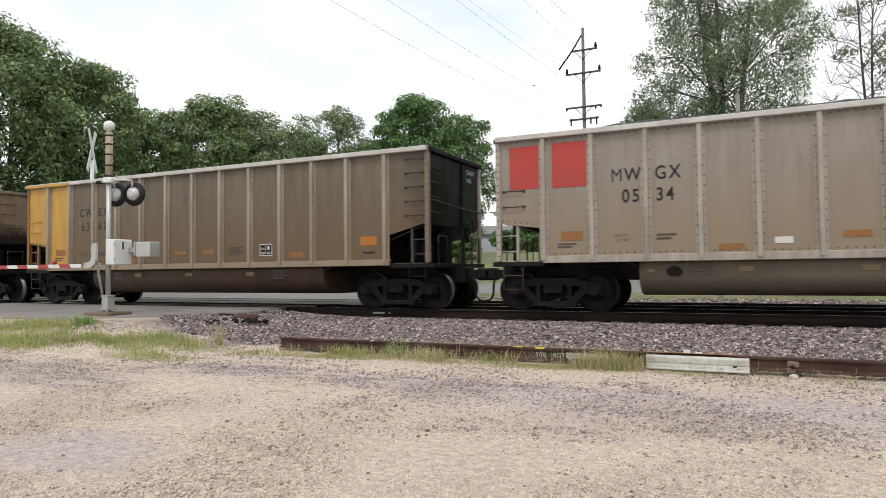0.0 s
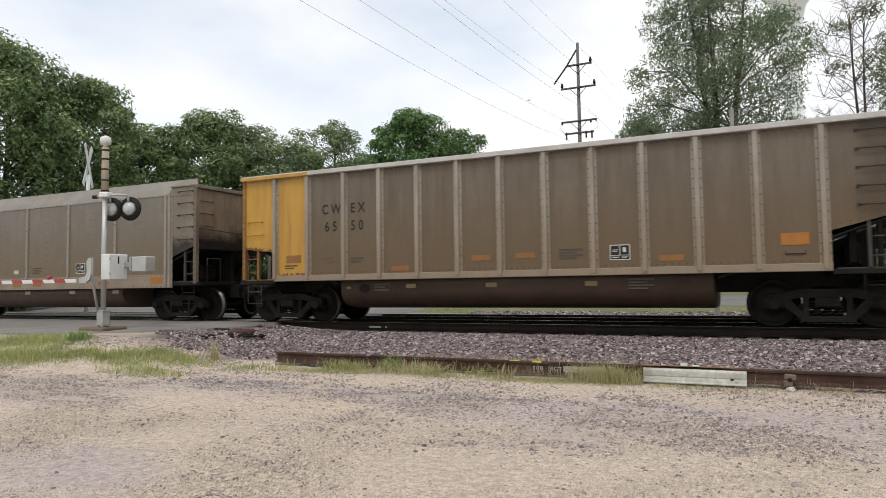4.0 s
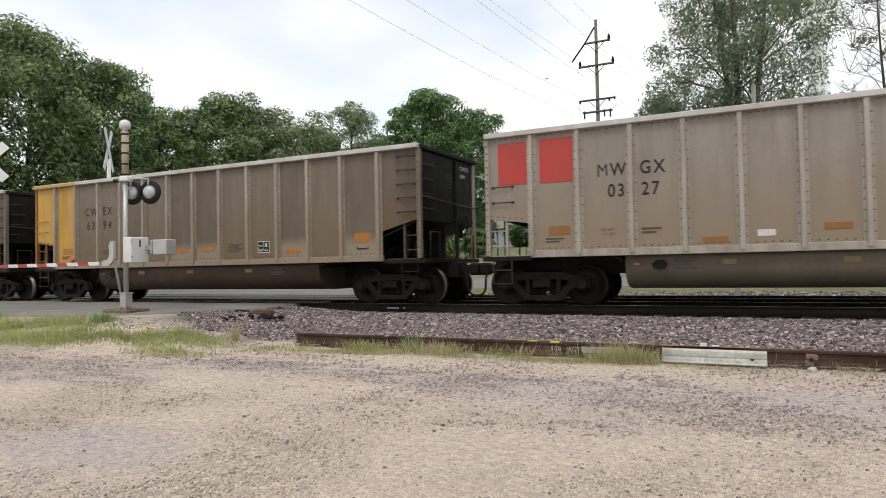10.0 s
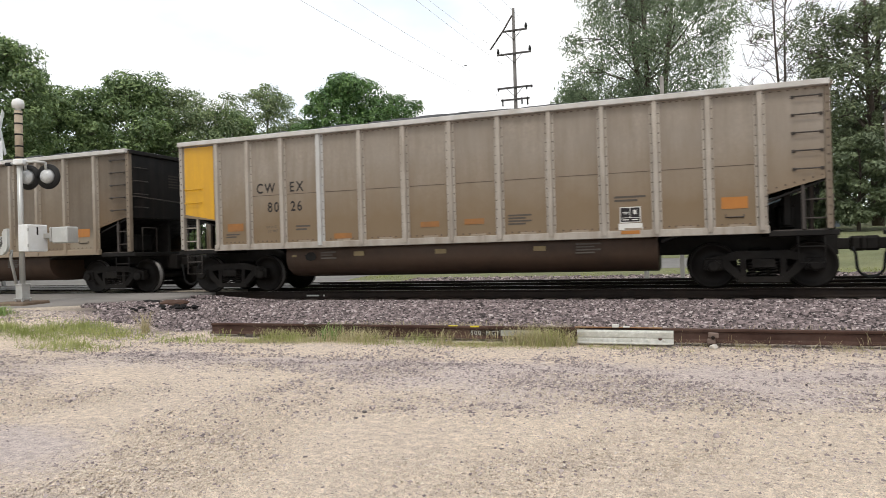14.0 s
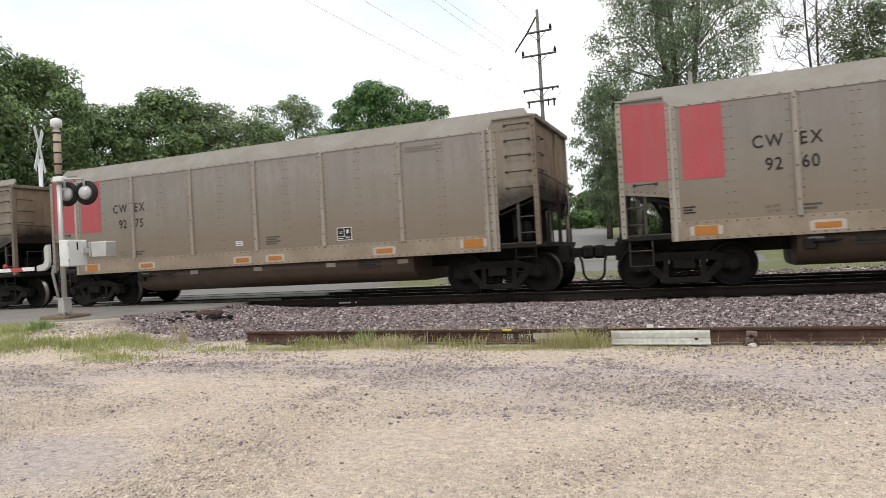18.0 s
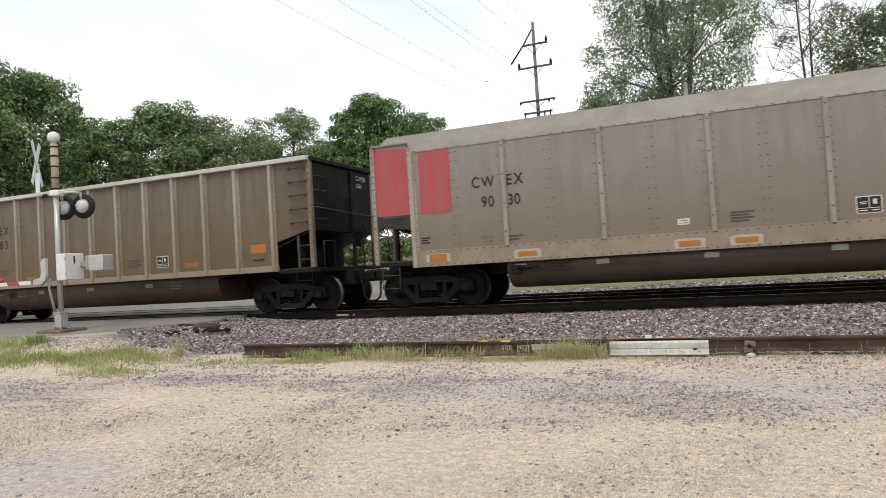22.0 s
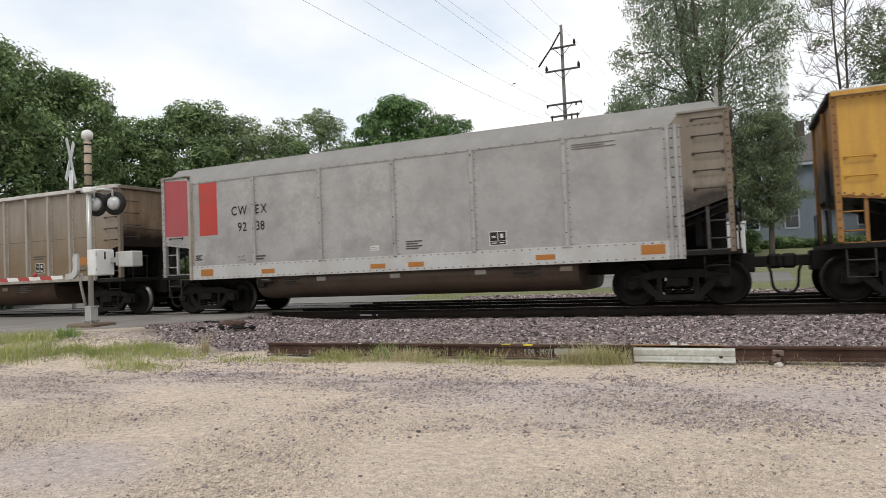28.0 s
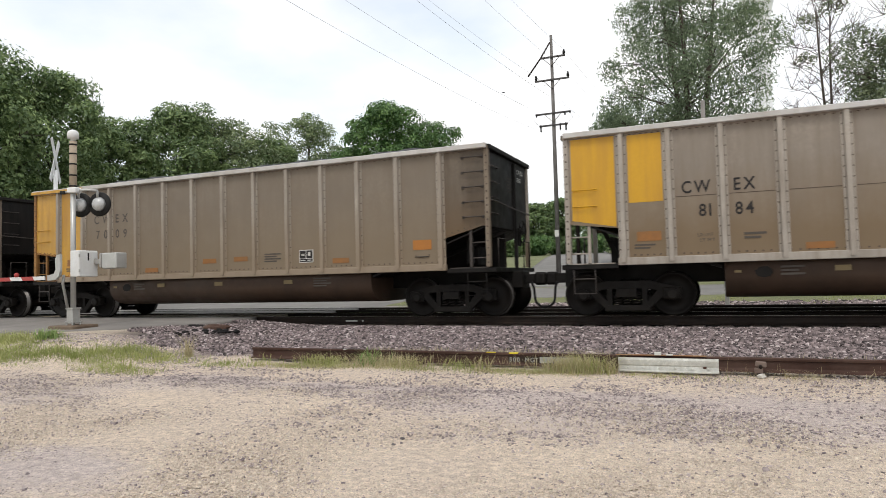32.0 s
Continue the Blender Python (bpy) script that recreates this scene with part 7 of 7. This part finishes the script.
def tar_heap():
    h = thing("tar_heap", "heap of broken black tar and timber at the crossing edge", "debris", (-11.0, 11.45, ground_z(-11.0, 11.45)))
    rnd = random.Random(5)
    part("block", chunk(bmesh.new(), 0.16, 2, 0.55), M_TAR, h, "charred timber lump", pose(-0.55, 0.75, 0.05, 4, 3, 8) @ Matrix.Diagonal((1.35, 0.8, 0.8, 1)))
    part("timber", chunk(bmesh.new(), 0.2, 9, 0.6), M_TIMBER_LUMP, h, "reddish brown broken timber lump", pose(0.15, 0.62, 0.05, 5, -4, 20) @ Matrix.Diagonal((1.3, 0.8, 0.75, 1)))
    for k in range(46):
        cx, cy = ((-0.15, -0.5), (0.75, 0.1), (0.0, 0.2))[k % 3]
        x, y = rnd.gauss(cx, 0.22), rnd.gauss(cy, 0.16)
        r = 0.024 + 0.05 * rnd.random()
        part("lump", shared(("tar_lump", k % 5), lambda bm: chunk(bm, 0.07, k % 5, 0.6), M_TAR), None, h, "", Matrix.Translation((x, y, r * 0.4)) @ pose(0, 0, 0, 0, 0, rnd.random() * 360) @ Matrix.Scale(r / 0.07, 4))


tar_heap()


# ---- loose stone, ties and grass ----
def stones(name, label, category, xs, ys, zs, size, material, seed, sink=0.25, form=(1.15, 1.0, 0.72)):
    """Thousands of broken stones as one mesh: each a squashed, skewed block, open below."""
    rng = np.random.default_rng(seed)
    n = len(xs)
    cube = np.array([(a, b, c) for a in (-1, 1) for b in (-1, 1) for c in (-1, 1)], dtype=float) * 0.5
    pts = cube[None] * (0.65 + 0.7 * rng.random((n, 8, 3)))
    pts *= (0.7 + 0.6 * rng.random((n, 1, 3))) * np.array(form)
    ang, tip = rng.random(n) * 6.283, rng.normal(size=n) * 0.45
    ca, sa, ct, st = np.cos(ang), np.sin(ang), np.cos(tip), np.sin(tip)
    x, y, z = pts[..., 0], pts[..., 1], pts[..., 2]
    x, z = x * ct[:, None] + z * st[:, None], z * ct[:, None] - x * st[:, None]
    x, y = x * ca[:, None] - y * sa[:, None], x * sa[:, None] + y * ca[:, None]
    s = np.asarray(size)[:, None]
    verts = np.stack([np.asarray(xs)[:, None] + x * s, np.asarray(ys)[:, None] + y * s, np.asarray(zs)[:, None] + z * s + s * (0.36 - sink)], -1).reshape(-1, 3)
    idx = np.array([(0, 1, 3, 2), (4, 6, 7, 5), (0, 4, 5, 1), (2, 3, 7, 6), (1, 5, 7, 3)])
    faces = (np.arange(n)[:, None, None] * 8 + idx[None]).reshape(-1, 4)
    return tagged(new(name, raw_mesh(name, verts, faces, material)), label, category, kind="stuff")


def stone_material(name, c1, c2, c3):
    w = Net(name)
    g = w.n("ShaderNodeNewGeometry")
    r = g.outputs["Random Per Island"]
    col = w.mix(w.ramp(r, 0.0, 0.95), c1, c2)
    col = w.mix(w.ramp(r, 0.90, 0.93), col, c3)
    v = w.coords(True)
    grain = w.ramp(w.noise(v, 60, 3, 0.6), 0.3, 0.7, (0.78, 0.78, 0.78, 1), (1.15, 1.15, 1.15, 1))
    col = w.mix(1.0, col, grain, "MULTIPLY")
    w.link(col, w.b.inputs["Base Color"])
    w.b.inputs["Roughness"].default_value = 0.9
    w.bump(w.noise(v, 90, 3, 0.6), 0.3, 0.01)
    return w.m


# near-black low end of the ballast puts gap shade into the stone colours
M_BALLAST_LOOSE = stone_material("loose pinkish ballast", (0.018, 0.013, 0.013), (0.325, 0.26, 0.258), (0.50, 0.43, 0.42))
M_SAND_LOOSE = stone_material("pale sandy crumbs", (0.44, 0.37, 0.30), (0.63, 0.54, 0.435), (0.66, 0.575, 0.47))
M_GRAVEL_LOOSE = stone_material("loose lot gravel", (0.15, 0.12, 0.125), (0.52, 0.44, 0.41), (0.60, 0.53, 0.475))


def ballast():
    rng = np.random.default_rng(3)
    n = 84000
    x = rng.uniform(-13.5, 5.2, n)
    y = 9.75 + 4.75 * rng.random(n)
    edge = 9.9 + 0.25 * np.sin(x * 1.3) + 0.2 * np.sin(x * 3.7) + np.maximum(0, -x - 9.6) * 0.42
    keep = (y > edge) & (y < 13.72 + 0.1 * rng.random(n)) & ~((x < -11.45) & (y > 12.6)) & (rng.random(n) < 1 - 0.8 * np.clip((-10.3 - x) / 2.6, 0, 1))
    x, y = x[keep], y[keep]
    z = np.array([ground_z(a, b) for a, b in zip(x, y)])
    size = 0.022 + 0.026 * rng.random(len(x)) ** 1.3
    stones("ballast_stones", "loose grey-pink crushed ballast stones on the bank", "ballast", x, y, z, size, M_BALLAST_LOOSE, 4, 0.05, (1.1, 1.0, 0.9))
    n = 5200
    x, y = rng.uniform(-15.5, -8.6, n), rng.uniform(8.9, 11.6, n)
    keep = (rng.random(n) < np.clip((x + 15.5) / 5.0, 0.15, 0.8)) & (y < 9.9 + 0.5 * np.clip(x + 12.5, 0, 4))
    x, y = x[keep], y[keep]
    z = np.array([ground_z(a, b) for a, b in zip(x, y)])
    stones("ballast_stones", "scattered ballast stones on the sandy shoulder by the crossing", "ballast", x, y, z, 0.014 + 0.022 * rng.random(len(x)) ** 1.5, M_GRAVEL_LOOSE, 6, 0.12)
    n = 7000
    x, y = rng.uniform(-9.5, 8.0, n), rng.uniform(20.4, 23.3, n)
    z = np.array([ground_z(a, b) for a, b in zip(x, y)])
    stones("ballast_stones", "loose grey-pink crushed ballast stones beyond the rails", "ballast", x, y, z, 0.045 + 0.05 * rng.random(n), M_BALLAST_LOOSE, 5)


ballast()


def gravel():
    """Flat mauve-grey pebbles in streaks and drifts, over a thinner scatter of crumbs."""
    rng = np.random.default_rng(8)
    n = 330000
    x, y = rng.uniform(-15.0, 4.2, n), 2.2 + 8.0 * rng.random(n) ** 1.15
    seen = (x > -y * 2.1 - 0.3) & (x < y * 0.32 + 0.5)
    x, y = x[seen], y[seen]
    drift = np.array([gravel_amount(a, b) for a, b in zip(x, y)])
    streak = np.array([noise.fractal((a * 1.5, b * 4.2, 8.3), 1.0, 2.0, 3) for a, b in zip(x, y)])
    left = np.clip((-0.9 - x) / 2.2, 0, 1)
    keep = rng.random(len(x)) < np.clip((0.15 + 0.52 * drift ** 1.3) * (0.8 + 1.5 * streak), 0.06, 0.85) * np.clip((y - 2.2) / 3.8, 0.16 + 0.8 * left, 1)
    x, y = x[keep], y[keep]
    z = np.array([ground_z(a, b) for a, b in zip(x, y)])
    coarse = 0.68 + 0.38 * np.clip((y - 3.2) / 4.0, 0, 1)
    size = coarse * (0.0075 + 0.013 * rng.random(len(x)) ** 2.0) + (rng.random(len(x)) < 0.014) * 0.019 * rng.random(len(x))
    stones("gravel_stones", "small grey gravel stones strewn over the sandy lot", "gravel", x, y, z, size, M_GRAVEL_LOOSE, 9, 0.1, (1.35, 1.05, 0.55))
    n = 80000
    x, y = rng.uniform(-13.0, 3.0, n), 2.2 + 5.2 * rng.random(n) ** 1.2
    seen = (x > -y * 2.1 - 0.3) & (x < y * 0.32 + 0.5)
    x, y = x[seen], y[seen]
    z = np.array([ground_z(a, b) for a, b in zip(x, y)])
    stones("sand_crumbs", "pale sandy crumbs bedded in the lot", "gravel", x, y, z, 0.006 + 0.009 * rng.random(len(x)) ** 1.6, M_SAND_LOOSE, 10, 0.12, (1.3, 1.1, 0.6))


gravel()


def ties():
    for k in range(62):
        x = -11.2 + 0.535 * k
        rnd = random.Random(k)
        part("tie", shared(("tie", k % 4), lambda bm: box(bm, -0.115, 0.115, -1.3 - 0.03 * (k % 3), 1.3, 0.15, 0.312, 0.008), M_TIE), None, track, "", pose(x, 0, 0.0, 0, 0, rnd.uniform(-1, 1)))
        for s in (-1, 1):
            part("tie_plate", shared("tie_plate", lambda bm: box(bm, -0.095, 0.095, -0.17, 0.17, 0.309, 0.322, 0.003), M_RAIL), None, track, "", (x, s * 0.7525, 0))

    mark = part("rail_mark", shared("rail_mark", lambda bm: bars(bm, 0.34, 0.07, 1), M_GREY), None, track, "faded stencil on the rail web", (-8.62, -0.7525 - 0.0105, 0.385))
    part("rail_mark", shared("rail_mark_short", lambda bm: bars(bm, 0.05, 0.07, 1), M_GREY), None, track, "", (-8.3, -0.7525 - 0.0105, 0.385))


ties()
siding()


def blades(name, label, x, y, height, material, seed, lean=0.5, width=0.006, z=None):
    """Grass as bent, pointed blades, each of three faces."""
    rng = np.random.default_rng(seed)
    n = len(x)
    z = np.array([ground_z(a, b) for a, b in zip(x, y)]) if z is None else z
    h = height * (0.45 + 0.75 * rng.random(n))
    a = rng.random(n) * 6.283
    d = np.stack([np.cos(a), np.sin(a), np.zeros(n)], 1)
    w = np.stack([-np.sin(a), np.cos(a), np.zeros(n)], 1) * (width * (0.7 + 0.6 * rng.random(n)))[:, None]
    base = np.stack([x, y, z - 0.01], 1)
    bend = (lean * h * rng.random(n))[:, None]
    up = np.array([0, 0, 1.0])
    p1 = base + up * (h * 0.5)[:, None] + d * bend * 0.3
    p2 = base + up * (h * 0.85)[:, None] + d * bend * 0.8
    tip = base + up * h[:, None] + d * bend * 1.25
    verts = np.stack([base - w, base + w, p1 - w * 0.8, p1 + w * 0.8, p2 - w * 0.45, p2 + w * 0.45, tip], 1).reshape(-1, 3)
    i = np.arange(n) * 7
    faces = np.concatenate([np.stack(t, 1) for t in ((i, i + 1, i + 3), (i, i + 3, i + 2), (i + 2, i + 3, i + 5), (i + 2, i + 5, i + 4), (i + 4, i + 5, i + 6))])
    return tagged(new(name, raw_mesh(name, verts, faces, material)), label, "grass", kind="stuff")


L_WEED = leaf_material("mid green weed leaf", (0.16, 0.25, 0.07), (0.3, 0.4, 0.14))


def grass():
    rng = np.random.default_rng(21)
    # the green strip by the crossing: short cover, then taller blades
    n = 70000
    x, y = rng.uniform(-19.5, -8.2, n), rng.normal(8.45, 0.55, n)
    lim = np.array([noise.noise((a * 0.55, b * 1.1, 2)) + 0.4 * noise.noise((a * 2.3, b * 2.3, 9)) for a, b in zip(x, y)])
    chance = np.clip(0.62 + 1.1 * lim, 0.03, 1) * np.clip((-8.2 - x) / 2.5, 0, 1)
    keep = (rng.random(n) < chance) & (y < 9.75) & (y > 7.25 + 0.09 * np.maximum(0, x + 13))
    blades("grass", "short green grass strip between lot and road", x[keep], y[keep], 0.045, L_GRASS, 22, 0.9, 0.005)
    keep = keep & (rng.random(n) < np.clip(0.2 + 0.6 * lim, 0.03, 1))
    blades("grass", "taller green grass between lot and road", x[keep], y[keep], 0.15, L_GRASS, 28, 1.3, 0.0045)
    # bright low tufts nearer the stored rail
    n = 6000
    x, y = rng.uniform(-10.6, -7.2, n), rng.normal(9.2, 0.22, n)
    lim = np.array([noise.noise((a * 1.1, b, 7)) for a, b in zip(x, y)])
    keep = rng.random(n) < np.clip(0.3 + 1.2 * lim, 0.02, 1)
    blades("grass", "low bright grass tufts at the gravel edge", x[keep], y[keep], 0.08, L_GRASS, 23)
    # thin grass along the stored rail
    n = 5200
    x, y = rng.uniform(-7.7, -1.45, n), rng.normal(9.45, 0.13, n)
    lim = np.array([noise.noise((a * 1.2, 0, 5)) for a in x])
    gap = np.where((x > -3.25) & (x < -1.95), 0.10, 1.0)
    keep = rng.random(n) < np.clip(0.13 + 1.6 * lim, 0.02, 0.7) * gap
    blades("grass", "thin pale green grass along the stored rail", x[keep], y[keep], 0.17, L_GRASS, 24, 1.4, 0.0036)
    n = 5200
    x, y = rng.uniform(-6.6, -1.3, n), rng.normal(9.44, 0.14, n)
    gap = np.where((x > -3.25) & (x < -1.95), 0.12, 1.0)
    lim = np.array([noise.noise((a * 0.9, 3, 5)) for a in x])
    keep = rng.random(n) < np.clip(0.22 + 1.2 * lim, 0.04, 0.7) * gap
    blades("dry_grass", "dry straw-coloured grass along the stored rail", x[keep], y[keep], 0.22, L_STRAW, 25, 1.6, 0.003)
    n = 800
    x, y = np.minimum(rng.normal(-1.95, 0.26, n), -1.42), rng.normal(9.42, 0.1, n)
    blades("dry_grass", "tall dry grass beside the channel", x, y, 0.27, L_STRAW, 34, 1.3, 0.003)
    n = 380
    x, y = np.minimum(rng.normal(-1.85, 0.2, n), -1.44), rng.normal(9.42, 0.1, n)
    blades("grass", "tall green grass beside the channel", x, y, 0.26, L_GRASS, 35, 1.2, 0.0032)
    # low mat in front of the rail, thinning out over the sand
    n = 15000
    x, y = rng.uniform(-7.6, 0.2, n), 9.45 - np.abs(rng.normal(0, 0.2, n))
    lim = np.array([noise.noise((a * 0.9, b * 1.5, 15)) for a, b in zip(x, y)])
    keep = rng.random(n) < np.clip(0.42 + 1.3 * lim, 0.02, 1) * np.clip((-0.2 - x) / 1.5, 0.12, 1)
    half = keep & (rng.random(n) < 0.5)
    blades("grass", "low green mat of grass at the foot of the rail", x[keep & ~half], y[keep & ~half], 0.055, L_GRASS, 36, 2.2, 0.0035)
    blades("dry_grass", "low dry mat of grass at the foot of the rail", x[half], y[half], 0.055, L_STRAW, 37, 2.4, 0.0032)
    n = 2600
    x, y = np.where(rng.random(n) < 0.6, rng.uniform(-5.6, -1.6, n), rng.uniform(-5.6, 4.0, n)), rng.normal(9.95, 0.16, n)
    blades("dry_grass", "dry straw-coloured grass behind the stored rail", x, y, 0.22, L_STRAW, 26, 0.9, 0.003)
    n = 620
    x, y = rng.uniform(-0.1, 3.6, n), rng.normal(9.47, 0.1, n)
    lim = np.array([noise.noise((a * 1.7, 0, 25)) for a in x])
    keep = rng.random(n) < np.clip(0.35 + 1.8 * lim, 0.05, 1)
    blades("dry_grass", "sparse flopped dry grass by the channel", x[keep], y[keep], 0.11, L_STRAW, 27, 3.2, 0.0032)
    # a taller weed or two
    for k, (cx, cy, m, h) in enumerate(((-12.7, 9.3, 170, 0.2), (-9.25, 9.55, 70, 0.42), (-16.6, 9.2, 200, 0.22), (-5.35, 9.5, 60, 0.3))):
        x, y = rng.normal(cx, 0.16 if k != 1 else 0.05, m), rng.normal(cy, 0.10 if k != 1 else 0.05, m)
        blades("weed", "tall green weed tuft", x, y, h, L_WEED if k != 1 else L_STRAW, 30 + k, 0.9, 0.009 if k != 1 else 0.004)
    # lawns beyond the street, where they show low between the cars
    n = 24000
    x, y = rng.uniform(-12, 9, n), rng.uniform(22.4, 25.4, n)
    lim = np.array([noise.noise((a * 0.45, b * 0.6, 12)) for a, b in zip(x, y)])
    keep = rng.random(n) < np.clip(0.12 + 1.2 * lim, 0.0, 1)
    blades("lawn_grass", "patchy mown grass beyond the track", x[keep], y[keep], 0.06, L_GRASS, 40, 0.6, 0.008)


grass()


# ---- what moves: the train rolls by, and its wheels turn ----
def motions():
    times = [k for k in range(0, 33)]
    for number, car in CARS:
        walk(car, [(t, pose(train_x(t) + SLACK.get(t, 0.0) + CAR * number + HALF, TRACK_Y, RAIL_Z)) for t in times])
    step = 2 / FPS
    turns = [min(32.0, k * step) for k in range(int(32 / step) + 1)]
    for s in (-1, 1):
        first = WHEELS[s][0]
        walk(first, [(t, pose(s * 0.89, 0, 0.457, 0, math.degrees((train_x(t) - train_x(0)) / 0.457), 0)) for t in turns])
        for w in WHEELS[s][1:]:
            w.rotation_mode = "QUATERNION"
            w.animation_data_create()
            w.animation_data.action = first.animation_data.action
            w.animation_data.action_slot = first.animation_data.action_slot


motions()
